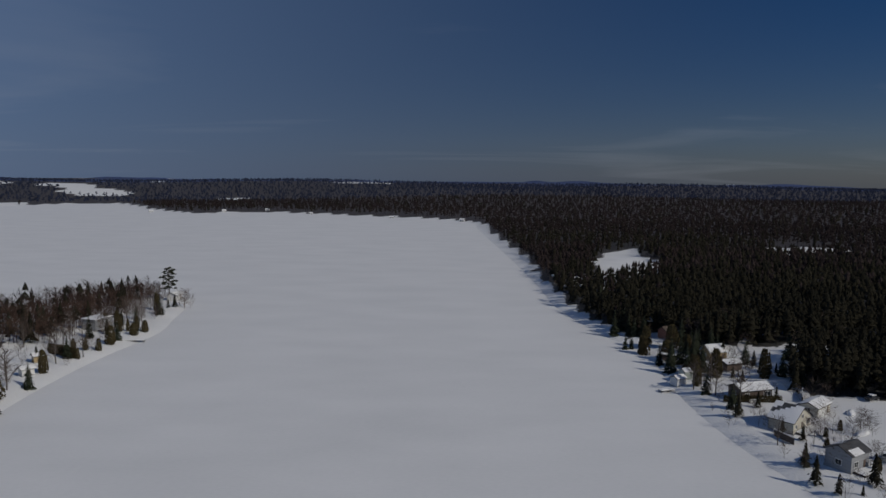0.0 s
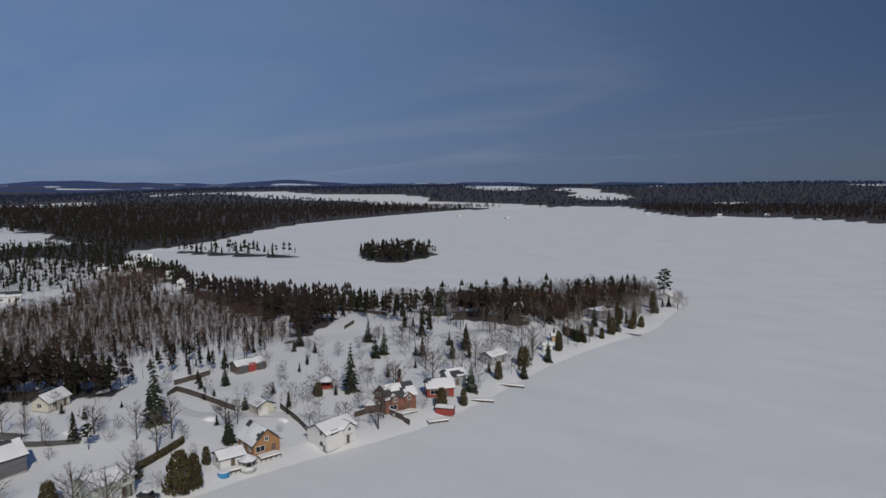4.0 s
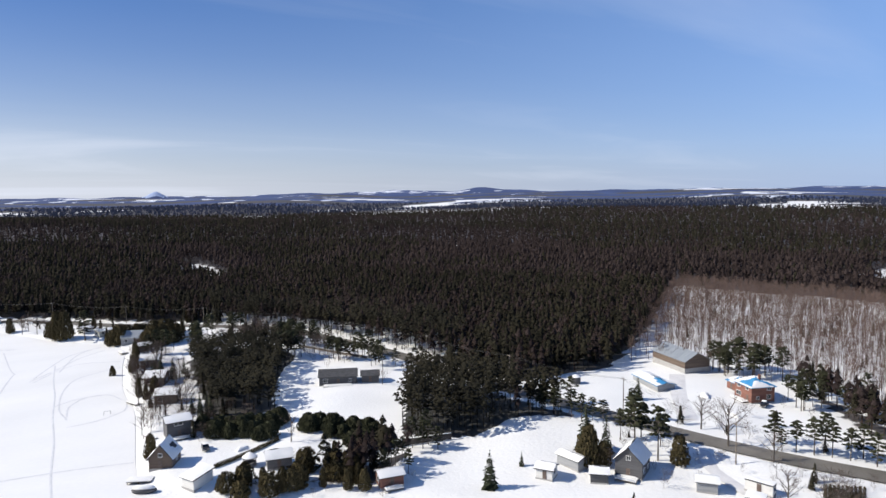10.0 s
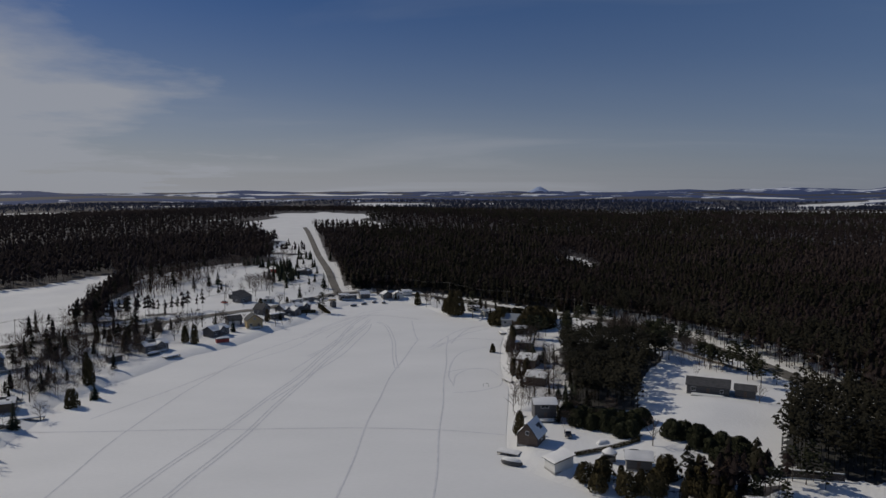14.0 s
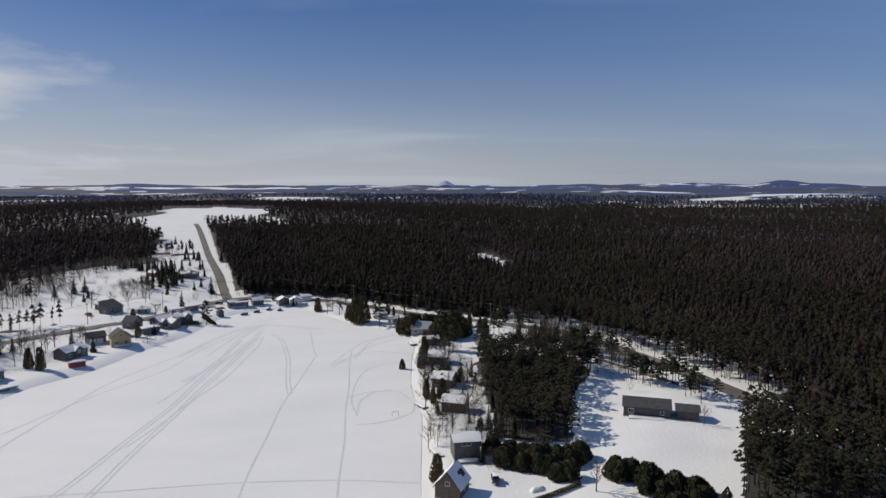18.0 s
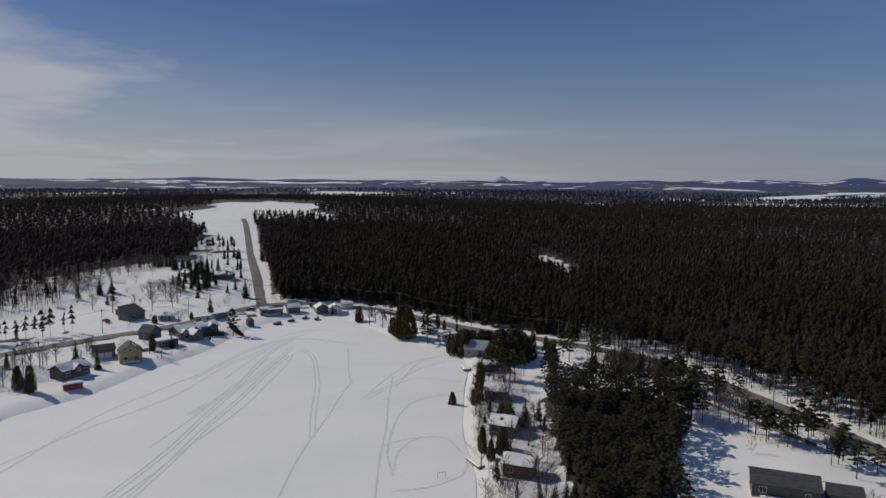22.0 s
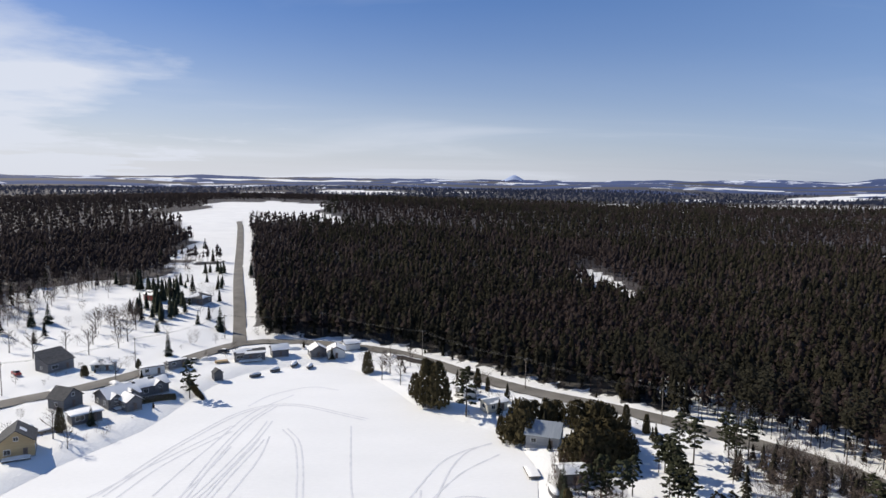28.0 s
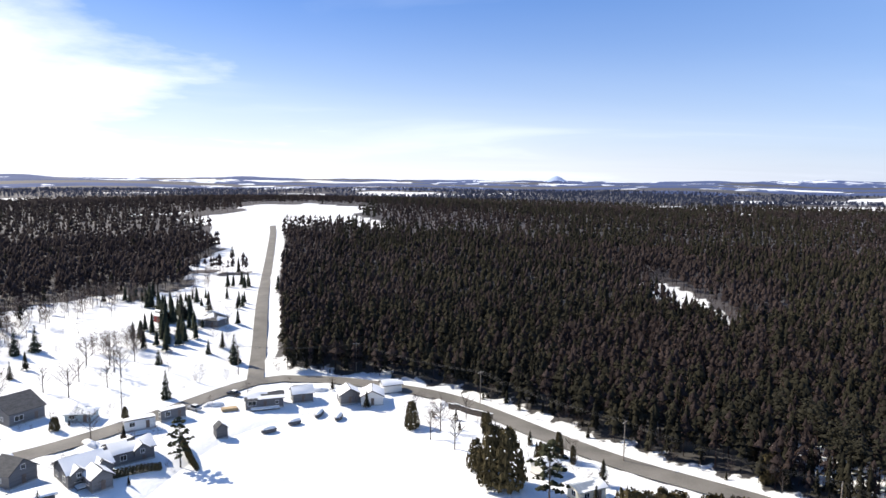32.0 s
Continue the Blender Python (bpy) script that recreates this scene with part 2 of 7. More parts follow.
# ---------------------------------------------------------------- plan: shores and roads
WEST = [(-30.8, -151.2), (-49.0, -135.8), (-70.0, -112.0), (-95.2, -63.0), (-112.0, -11.2), (-124.6, 28.0), (-127.4, 63.0), (-123.2, 93.8), (-117.6, 119.0), (-118.3, 149.8), (-123.2, 194.6), (-123.2, 236.6), (-119.0, 277.2), (-123.2, 301.0), (-132.3, 350.0)]
NORTH = [(-140.0, 362.6), (-168.0, 366.8), (-203.0, 333.2), (-224.0, 287.0), (-249.2, 252.0), (-287.0, 232.4), (-324.8, 224.0), (-373.8, 214.2), (-456.4, 249.2), (-557.2, 260.4), (-625.8, 296.8), (-652.4, 382.2), (-800.8, 583.8), (-893.2, 802.2), (-966.0, 1124.2), (-975.8, 1344.0), (-877.8, 1652.0), (-739.2, 1593.2), (-625.8, 1409.8), (-456.4, 1251.6), (-364.0, 1318.8), (-193.2, 1247.4), (-23.8, 1150.8)]
EAST = [(44.8, 1040.2), (46.2, 929.6), (56.0, 581.0), (58.8, 422.8), (58.8, 345.8), (67.2, 287.0), (77.0, 249.2), (72.8, 208.6), (72.8, 173.6), (77.0, 141.4), (95.2, 56.0), (112.0, -56.0), (117.6, -154.0), (123.2, -182.0), (124.6, -211.4), (127.4, -232.4), (113.4, -266.0), (103.6, -294.0), (89.6, -310.8)]
SOUTH = [(77.0, -343.0), (64.4, -365.4), (58.8, -387.8), (56.0, -399.0), (50.4, -413.0), (39.2, -424.2), (21.0, -428.4), (7.0, -420.0), (-7.0, -393.4), (-14.0, -376.6), (-32.2, -357.0), (-37.8, -336.0), (-32.2, -308.0), (-25.2, -266.0), (-23.8, -238.0), (-14.0, -182.0), (-16.8, -166.6)]
SHORE = np.array(WEST + NORTH + EAST + SOUTH, float)
MAIN_ROAD = [(-1288.0, -179.2), (-980.0, -126.0), (-694.4, -71.4), (-466.2, -23.1), (-352.8, 1.4), (-308.0, 16.8), (-266.0, 27.2), (-229.6, 35.0), (-211.4, 36.4), (-197.4, 30.0), (-186.2, 17.5), (-176.4, 0.0), (-170.1, -15.4), (-162.4, -37.8), (-154.7, -60.2), (-144.2, -86.8), (-138.6, -110.6), (-133.0, -147.0), (-127.4, -189.0), (-124.6, -226.8), (-121.8, -254.8), (-116.2, -284.2), (-107.8, -316.4), (-89.6, -343.0), (-68.6, -366.8), (-49.0, -385.0), (-33.6, -403.9), (-18.2, -425.6), (-4.2, -441.0), (19.6, -453.6), (37.8, -457.8), (54.6, -455.0), (75.6, -422.8), (92.4, -399.0), (116.2, -375.2), (172.9, -312.2), (197.4, -295.4), (225.4, -267.4), (301.0, -196.0), (462.0, -84.0)]
HILL_ROAD = [(54.6, -455.0), (63.0, -501.2), (75.6, -567.0), (88.2, -637.0), (106.4, -742.0), (126.0, -852.0), (134.0, -890.0), (136.0, -906.0)]


def smooth_line(pts, step):
    """A rounded line through the given points, with even steps."""
    p = np.array(pts, float)
    q = np.vstack([2 * p[0] - p[1], p, 2 * p[-1] - p[-2]])
    out = []
    for i in range(1, len(q) - 2):
        n = max(2, int(np.hypot(*(q[i + 1] - q[i])) / step))
        for t in np.arange(n) / n:
            a, b, c, d = q[i - 1], q[i], q[i + 1], q[i + 2]
            out.append(0.5 * (2 * b + (c - a) * t + (2 * a - 5 * b + 4 * c - d) * t * t + (3 * b - a - 3 * c + d) * t ** 3))
    out.append(p[-1])
    return np.array(out)


def inside(poly, x, y):
    poly, hit = np.asarray(poly, float), np.zeros(np.shape(x), bool)
    for (x0, y0), (x1, y1) in zip(poly, np.roll(poly, -1, 0)):
        if y0 != y1:
            hit ^= ((y0 > y) != (y1 > y)) & (x < (x1 - x0) * (y - y0) / (y1 - y0) + x0)
    return hit


def far_from(line, x, y, closed=False):
    """How far the points lie from a line."""
    line = np.asarray(line, float)
    best = np.full(np.shape(x), 1e9)
    ends = zip(line, np.roll(line, -1, 0)) if closed else zip(line[:-1], line[1:])
    for (x0, y0), (x1, y1) in ends:
        dx, dy = x1 - x0, y1 - y0
        t = np.clip(((x - x0) * dx + (y - y0) * dy) / (dx * dx + dy * dy + 1e-9), 0, 1)
        best = np.minimum(best, np.hypot(x - x0 - t * dx, y - y0 - t * dy))
    return best


SHORE_LINE = smooth_line(np.vstack([SHORE, SHORE[:1]]), 9)[:-1]
MAIN_LINE, HILL_LINE = smooth_line(MAIN_ROAD, 6), smooth_line(HILL_ROAD, 8)
ISLAND = np.array([(-466.2, 428.4), (-445.2, 400.4), (-417.2, 382.2), (-386.4, 380.8), (-378.0, 406.0), (-397.6, 456.4), (-420.0, 476.0), (-456.4, 473.2)],float)
SPIT = np.array([(-624.4, 324.8), (-616.0, 310.8), (-553.0, 319.2), (-490.0, 350.0), (-481.6, 366.8), (-492.8, 372.4), (-560.0, 344.4)],float)


def step(v, lo, hi):
    t = np.clip((v - lo) / (hi - lo), 0, 1)
    return t * t * (3 - 2 * t)


def land_raw(x, y):
    """The lie of the land before the roads are cut: low near the shore, a hill in the south, rolling far off."""
    x, y = np.asarray(x, float), np.asarray(y, float)
    r = np.hypot(x, y + 110)
    d = far_from(SHORE_LINE, x, y, True)
    d = np.where(inside(SHORE_LINE, x, y), -d, d)
    for poly in (ISLAND, SPIT):
        e = far_from(poly, x, y, True)
        d = np.maximum(d, np.where(inside(poly, x, y), e, -e))
    z = np.where(d < 0, np.maximum(-1.5, d * 0.5), 1.4 * step(d, 0, 7) + 2.1 * step(d, 7, 63) + 3.0 * step(d, 56, 360))
    near = step(d, 3, 28) * 0.4
    z = z + near * (np.sin(x * 0.08 + 1.3) * np.cos(y * 0.067) + 0.5 * np.sin(x * 0.165 - y * 0.135))
    roll = (np.sin(x * 0.0042 + 0.7) * np.cos(y * 0.0037 - 0.4) + 0.6 * np.sin(x * 0.0017 - y * 0.0023 + 2.0)) * 6
    z = z + np.where(d > 0, step(r, 700, 2000) * roll * step(d, 60, 420), 0)
    north = step(y / (r + 1), 0.25, 0.7)
    z = z + np.where(d > 0, (46 * step(r, 900, 3200) * north + (6 * step(r, 500, 1500) + 50 * step(r, 2300, 4700)) * (1 - north)) * step(d, 80, 900), 0)
    south = np.exp(-(((x - 168) / 460) ** 2 + ((y + 1160) / 420) ** 2))
    z = z + 24 * south * step(-y, 450, 730) + 5 * np.exp(-(((x - 98) / 126) ** 2 + ((y + 546) / 84) ** 2)) * step(-y, 455, 518)
    return z


def road_level(line):
    z = land_raw(line[:, 0], line[:, 1])
    for _ in range(6):
        z = np.convolve(np.pad(z, 2, mode="edge"), np.ones(5) / 5, "valid")
    return z


ROADS = [(line, road_level(line), half) for line, half in ((MAIN_LINE, 4.6), (HILL_LINE, 4.0))]
meet = ROADS[0][1][np.hypot(*(MAIN_LINE - HILL_LINE[0]).T).argmin()]
fade = np.clip(1 - np.arange(len(HILL_LINE)) / 8, 0, 1)
ROADS[1] = (HILL_LINE, ROADS[1][1] * (1 - fade) + meet * fade, 4.0)


def land(x, y):
    x, y = np.asarray(x, float), np.asarray(y, float)
    z = land_raw(x, y)
    for line, level, half in ROADS:
        near = np.nonzero(far_from(line[::5], x, y) < half + 16)[0]
        if not len(near):
            continue
        xs, ys = x[near], y[near]
        d = np.hypot(xs[:, None] - line[None, :, 0], ys[:, None] - line[None, :, 1])
        at = level[d.argmin(1)]
        best = far_from(line, xs, ys)
        w = 1 - step(best, half + 1.5, half + 11)
        bank = 0.6 * step(best, half - 0.3, half + 0.6) * (1 - step(best, half + 1.2, half + 3.5))
        z[near] = z[near] * (1 - w) + (at - 0.3) * w + bank * (0.7 + 0.3 * np.sin(xs * 0.9 + ys * 0.7))
    return z

# ---------------------------------------------------------------- plan: open ground and woods
WEST_VILLAGE = [(-40, -130), (-75, -150), (-83, -158), (-110, -150), (-134, -137), (-138, -178), (-174, -170), (-215, -190), (-218, -140), (-200, -110), (-160, -60), (-185, -10), (-200, 20), (-215, 60), (-198, 75), (-215, 110), (-205, 150), (-222, 190), (-200, 222), (-160, 245), (-148, 330), (-138, 372), (-105, 365), (-70, 0)]
SOUTH_VILLAGE = [(-20, -150), (-75, -150), (-135, -180), (-128, -255), (-112, -325), (-55, -390), (-12, -445), (58, -462), (100, -420), (178, -345), (300, -240), (210, -140), (110, -145)]
EAST_VILLAGE = [(70, 60), (66, 225), (70, 262), (84, 285), (104, 262), (122, 262), (160, 268), (250, 255), (250, 60)]
EAST_CLUMP = [(106, 200), (116, 222), (133, 242), (170, 244), (240, 225), (240, 190), (170, 186), (127, 188)]
ROADSIDE_FIELDS = [(-390, -128), (-435, -184), (-524, -235), (-640, -215), (-1320, -330), (-1320, -90), (-720, 0), (-882, 154), (-1027, 303), (-819, 289), (-740, 250), (-701, 92), (-609, 45), (-551, 67), (-459, 41), (-425, 6), (-360, -30), (-392, -78)]
LEFT_FIELD = [(620, -420), (326, -430), (287, -462), (227, -532), (190, -425), (182, -335), (238, -283), (330, -200), (560, -160)]
HILL_FIELD = [(137, -660), (145, -742), (153, -789), (176, -832), (198, -868), (222, -925), (196, -972), (205, -1060), (190, -1210), (110, -1210), (58, -1130), (36, -968), (50, -893), (100, -890), (112, -880), (92, -690), (95, -650)]
UPPER_YARD = [(172, -470), (166, -530), (144, -585), (129, -618), (132, -652), (96, -645), (60, -463), (102, -415), (172, -362), (182, -420)]
EAST_GLADE = [(80, 425), (86, 470), (100, 520), (173, 615), (178, 560), (128, 450), (108, 418)]
FOREST_STRIP = [(-134, -640), (-131, -590), (-129, -540), (-130, -505), (-139, -505), (-150, -545), (-156, -590), (-154, -640)]
BOG_STRIP = [(-405, -730), (-420, -690), (-472, -620), (-500, -624), (-440, -705)]
FAR_FIELD = [(-590, -1470), (-705, -1470), (-690, -1620), (-600, -1620)]
HILL_STRIP = [(338, -938), (300, -1020), (268, -1068), (250, -1010), (295, -985)]
HARDWOODS = [[(-112, -700), (-136, -520), (-160, -505), (-195, -590), (-180, -730)], [(-395, -770), (-375, -700), (-430, -615), (-570, -620), (-650, -800), (-460, -970)], [(-236, -395), (-300, -342), (-338, -368), (-270, -425)]]
FAR_GLADE = [(262, 560), (340, 640), (360, 610), (300, 550)]
OPEN = [WEST_VILLAGE, SOUTH_VILLAGE, EAST_VILLAGE, ROADSIDE_FIELDS, LEFT_FIELD, HILL_FIELD, UPPER_YARD, EAST_GLADE, FAR_GLADE, BOG_STRIP, FAR_FIELD, HILL_STRIP]
PINE_PATCH = [(-41, -214), (-53, -288), (-62, -296), (-78, -290), (-91, -276), (-89, -261), (-74, -239), (-62, -214), (-58, -202), (-43, -207)]
LAWN = [(-274, -82), (-282, -31), (-237, -24), (-219, -40), (-227, -71)]
ROAD_MASS = [(-237, -21), (-323, -24), (-332, -7), (-285, 15), (-255, 12), (-214, -6), (-200, -24)]
PINE_EDGE = [(-78, -160), (-106, -199), (-128, -184), (-128, -140), (-112, -150), (-94, -147), (-84, -154)]
PINES = [PINE_PATCH, PINE_EDGE, EAST_CLUMP]
GROVE = [(-187, -175), (-250, -209), (-363, -280), (-392, -128), (-345, -25), (-280, 14), (-215, 28), (-188, 10), (-170, -50), (-205, -112)]
NEAR_FIELD = [(-598, -32), (-622, -7), (-640, 78), (-588, 98), (-513, 56), (-476, 43), (-439, 49), (-414, 17), (-371, 5), (-347, 6), (-352, -4), (-466, -30)]
HOUSE_GLADE = [(-432, 92), (-425, 118), (-392, 138), (-366, 132), (-362, 112), (-385, 96)]
SPRUCE_CLUMP = [(-374, 6), (-388, 18), (-372, 44), (-346, 54), (-330, 42), (-346, 10)]
BEND_CLUMP = [(-268, 46), (-244, 46), (-222, 64), (-226, 84), (-250, 78)]
RED_THICKET = [(-312, 24), (-277, 34), (-262, 54), (-244, 72), (-226, 108), (-226, 164), (-255, 185), (-303, 162), (-330, 150), (-366, 116), (-346, 72), (-327, 47)]
BRUSH = [(-276, 45), (-321, 60), (-379, 14), (-509, 63), (-640, 200), (-531, 239), (-272, 170), (-217, 160), (-200, 114), (-205, 78), (-224, 64), (-240, 52)]
YARD_WOOD = [(205, -520), (150, -588), (138, -560), (165, -500), (158, -440), (185, -405)]
SHORE_WOOD = [(146, -244), (124, -290), (140, -335), (176, -355), (190, -330), (176, -285)]


def wavy(x, y, s, k=0.0):
    """Smooth uneven field between about -1 and 1."""
    return (np.sin(x / s + 1.7 * np.sin(y / (1.9 * s) + k)) + np.sin(y / (0.8 * s) + 1.3 * np.sin(x / (1.3 * s) - k) + 2 * k)) * 0.5


def wood_kind(x, y):
    """How densely trees stand (0 to 1), and the share of conifers among them."""
    x, y = np.asarray(x, float), np.asarray(y, float)
    r = np.hypot(x, y + 110)
    d = far_from(SHORE_LINE, x, y, True)
    d = np.where(inside(SHORE_LINE, x, y), -d, d)
    dense = np.where(d > np.where(r > 600, 14, 9), 1.0, 0.0)
    amp = np.clip(r * 0.05 - 10, 0, 32)
    xw, yw = x + amp * wavy(x, y, 37, 0.3), y + amp * wavy(y, x, 31, 1.9)
    for poly in OPEN:
        dense = np.where(inside(poly, xw, yw), 0.0, dense)
    conifer = np.full(x.shape, 0.45) + 0.35 * wavy(x, y, 95, 1.0)
    sw = (x < 40) & (y < -170)
    conifer = np.where(sw, 0.66 - 0.72 * step(wavy(x, y, 110, 0.4), 0.4, 0.7) * step(r, 400, 540) - 0.4 * step(wavy(x, y, 26, 2.0), 0.1, 0.6), conifer)
    for poly in HARDWOODS:
        conifer = np.where(inside(poly, xw, yw), 0.04, conifer)
    conifer = np.where((x > 60) & (y < -420), 0.02, conifer)
    conifer = np.where((x > 0) & (y > 150), 0.8 + 0.4 * wavy(x, y, 80, 2.0), conifer)
    conifer = np.where((x > 0) & (y > 430), 0.42 + 0.4 * wavy(x, y, 70, 0.5), conifer)
    conifer = np.where((y > 400) & (r > 850), 0.12, conifer)
    conifer = np.where((x < -330) & (y < -150) & (y > -420), 0.05 + 0.5 * step(wavy(x, y, 70, 1.1), 0.1, 0.5), conifer)
    dense = np.where(inside(ROADSIDE_FIELDS, x, y) & (x < -410) & (y < -25) & (wavy(x, y, 21, 1.4) > 0.1), 0.22, dense)
    rough_ = inside(ROADSIDE_FIELDS, x, y) & (x < -590) & ((y < -80) | (x < -930))
    dense = np.where(rough_, 0.8 * step(wavy(x, y, 27, 0.7), -0.25, 0.15), dense)
    conifer = np.where((x < -400) & (y > -150) & (y < 600), 0.55 + 0.5 * wavy(x, y, 140, 3.0), conifer)
    g = inside(GROVE, x, y)
    dense, conifer = np.where(g, 0.66 + 0.2 * step(-x, 215, 300), dense), np.where(g, 0.03, conifer)
    b = inside(BRUSH, x, y)
    far_brush = b & (x < -400 - 0.3 * (y - 60))
    dense, conifer = np.where(b, 0.26, dense), np.where(b, 0.5 + 0.3 * wavy(x, y, 30, 0.2), conifer)
    dense, conifer = np.where(far_brush, 0.62 + 0.25 * step(wavy(x, y, 29, 2.1), -0.2, 0.3), dense), np.where(far_brush, 0.52 + 0.35 * wavy(x, y, 45, 0.8), conifer)
    i = inside(RED_THICKET, x, y)
    dense, conifer = np.where(i, 0.45 + 0.25 * step(wavy(x, y, 19, 0.5), -0.2, 0.3), dense), np.where(i, 0.1 + 0.25 * step(wavy(x, y, 23, 1.5), 0.1, 0.5), conifer)
    for poly in (NEAR_FIELD, HOUSE_GLADE):
        dense = np.where(inside(poly, x, y), 0.0, dense)
    i = inside(FOREST_STRIP, x, y)
    dense, conifer = np.where(i, 0.08 + 0.5 * step(wavy(x, y, 11, 0.6), -0.1, 0.4), dense), np.where(i, 0.04, conifer)
    dense = np.where(inside(LAWN, x, y), 0.04, dense)
    for poly, share in ((ROAD_MASS, 0.3), (SPRUCE_CLUMP, 0.9), (BEND_CLUMP, 0.45)):
        i = inside(poly, x, y)
        dense, conifer = np.where(i, 0.88, dense), np.where(i, share, conifer)
    i = inside(YARD_WOOD, x, y)
    dense, conifer = np.where(i, 0.85, dense), np.where(i, 0.06, conifer)
    w = inside(SHORE_WOOD, x, y)
    dense, conifer = np.where(w, 0.5, dense), np.where(w, 0.08, conifer)
    for poly in (ISLAND, SPIT):
        i = inside(poly, x, y) & (far_from(poly, x, y, True) > 2)
        dense, conifer = np.where(i, 1.0, dense), np.where(i, 0.8, conifer)
    for poly in PINES:
        i = inside(poly, x, y)
        dense, conifer = np.where(i, 1.0, dense), np.where(i, 1.0, conifer)
    peninsula = (x > -235) & (x < -150) & (y > 248) & (y < 362) & (d > 4)
    dense, conifer = np.where(peninsula, 0.89, dense), np.where(peninsula, 0.16, conifer)
    neck = (x > -262) & (x < -165) & (y > 190) & (y <= 248) & (d > 3) & (x < -150 - 0.45 * (y - 130))
    dense, conifer = np.where(neck, 0.5 * step(wavy(x, y, 13, 0.4), -0.1, 0.3), dense), np.where(neck, 0.4, conifer)
    fields = (wavy(x * 0.45, y, 150, 5.0) + 0.4 * wavy(x, y * 0.6, 63, 2.2)) > np.where(r > 1900, 0.58, 0.8)
    dense = np.where((r > 1500) & fields & ((x < -200) | (y < 0)), 0.0, dense)
    for line, half in ((MAIN_LINE, 7.5 - 2.0 * step(-y, 190, 230) + 4.0 * step(-y, 330, 400)), (HILL_LINE, 9.0)):
        dense = np.where(far_from(line[::3], x, y) < half, 0.0, dense)
    return dense, np.clip(conifer, 0, 1)


# ---------------------------------------------------------------- ground and ice
def tall_edge(x, y):
    """Where tall pines stand open along the south-west road, over snow."""
    m = (x < -88) & (x > -260) & (y < -225) & (y > -440)
    m[m] = far_from(MAIN_LINE[::2], x[m], y[m]) < 28 + 12 * wavy(x[m], y[m], 25, 0.6)
    return m


ANG, RING = 560, 290
ring = 12 * (4750 / 12) ** (np.arange(RING) / (RING - 1))
ang = np.linspace(0, 2 * np.pi, ANG, endpoint=False)
gx = np.r_[0.0, (ring[:, None] * np.cos(ang)).ravel()]
gy = np.r_[0.0, (ring[:, None] * np.sin(ang)).ravel()] - 110
gz, gw, gc = [], [], []
for i in range(0, len(gx), 20000):
    xs, ys = gx[i:i + 20000], gy[i:i + 20000]
    gz.append(land(xs, ys))
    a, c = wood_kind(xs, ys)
    # Strength of the painted shade: weak in open woods, full beyond 380 m.
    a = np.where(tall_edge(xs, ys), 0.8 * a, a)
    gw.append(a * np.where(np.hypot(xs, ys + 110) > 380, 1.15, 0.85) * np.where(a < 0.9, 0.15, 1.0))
    gc.append(c)
gz, gw, gc = np.concatenate(gz), np.concatenate(gw), np.concatenate(gc)


def ground(x, y):
    """The height of the ground sheet at a place."""
    r = max(12.001, math.hypot(x, y + 110))
    u = math.log(r / 12) / math.log(4750 / 12) * (RING - 1)
    v = (math.atan2(y + 110, x) % (2 * math.pi)) / (2 * math.pi) * ANG
    i, j = min(int(u), RING - 2), int(v) % ANG
    u, v, j1 = u - int(u), v - int(v), (j + 1) % ANG
    a, b = 1 + i * ANG, 1 + (i + 1) * ANG
    return float((gz[a + j] * (1 - v) + gz[a + j1] * v) * (1 - u) + (gz[b + j] * (1 - v) + gz[b + j1] * v) * u)


k = np.arange(ANG)
fan = np.stack([np.zeros(ANG, int), 1 + k, 1 + (k + 1) % ANG], 1)
i0 = (1 + np.arange(RING - 1)[:, None] * ANG + k).ravel()
i1 = (1 + np.arange(RING - 1)[:, None] * ANG + (k + 1) % ANG).ravel()
tris = np.vstack([fan, np.stack([i0, i0 + ANG, i1], 1), np.stack([i1, i0 + ANG, i1 + ANG], 1)])

GROUND, gn, gl, gb = material("snow_and_shaded_floor", 0.8)
tc = gn.new("ShaderNodeTexCoord")
n1, n2, n3 = (gn.new("ShaderNodeTexNoise") for _ in range(3))
for nd, s, dt in ((n1, 0.06, 5), (n2, 1.1, 4), (n3, 0.35, 5)):
    nd.inputs["Scale"].default_value, nd.inputs["Detail"].default_value = s, dt
    gl.new(tc.outputs["Object"], nd.inputs["Vector"])
white = gn.new("ShaderNodeMix")
white.data_type = "RGBA"
white.inputs["A"].default_value, white.inputs["B"].default_value = (0.69, 0.695, 0.68, 1), (0.86, 0.86, 0.84, 1)
gl.new(n1.outputs[0], white.inputs["Factor"])
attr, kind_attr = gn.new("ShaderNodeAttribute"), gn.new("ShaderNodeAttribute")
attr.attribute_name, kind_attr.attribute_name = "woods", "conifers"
# Shade under the trees painted as dark floor; far off, the canopy's mean tone.
floor_shade = gn.new("ShaderNodeMix")
floor_shade.data_type = "RGBA"
floor_shade.inputs["A"].default_value, floor_shade.inputs["B"].default_value = (0.062, 0.054, 0.053, 1), (0.042, 0.041, 0.037, 1)
gl.new(kind_attr.outputs["Fac"], floor_shade.inputs["Factor"])
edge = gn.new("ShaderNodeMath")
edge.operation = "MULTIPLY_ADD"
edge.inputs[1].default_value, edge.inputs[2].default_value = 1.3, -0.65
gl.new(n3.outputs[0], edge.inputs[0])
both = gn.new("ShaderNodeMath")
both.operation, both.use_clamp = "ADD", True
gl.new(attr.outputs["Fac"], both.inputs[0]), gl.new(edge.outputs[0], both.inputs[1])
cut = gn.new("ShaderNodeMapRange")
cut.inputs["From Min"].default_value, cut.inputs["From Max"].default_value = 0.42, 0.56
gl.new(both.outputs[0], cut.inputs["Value"])
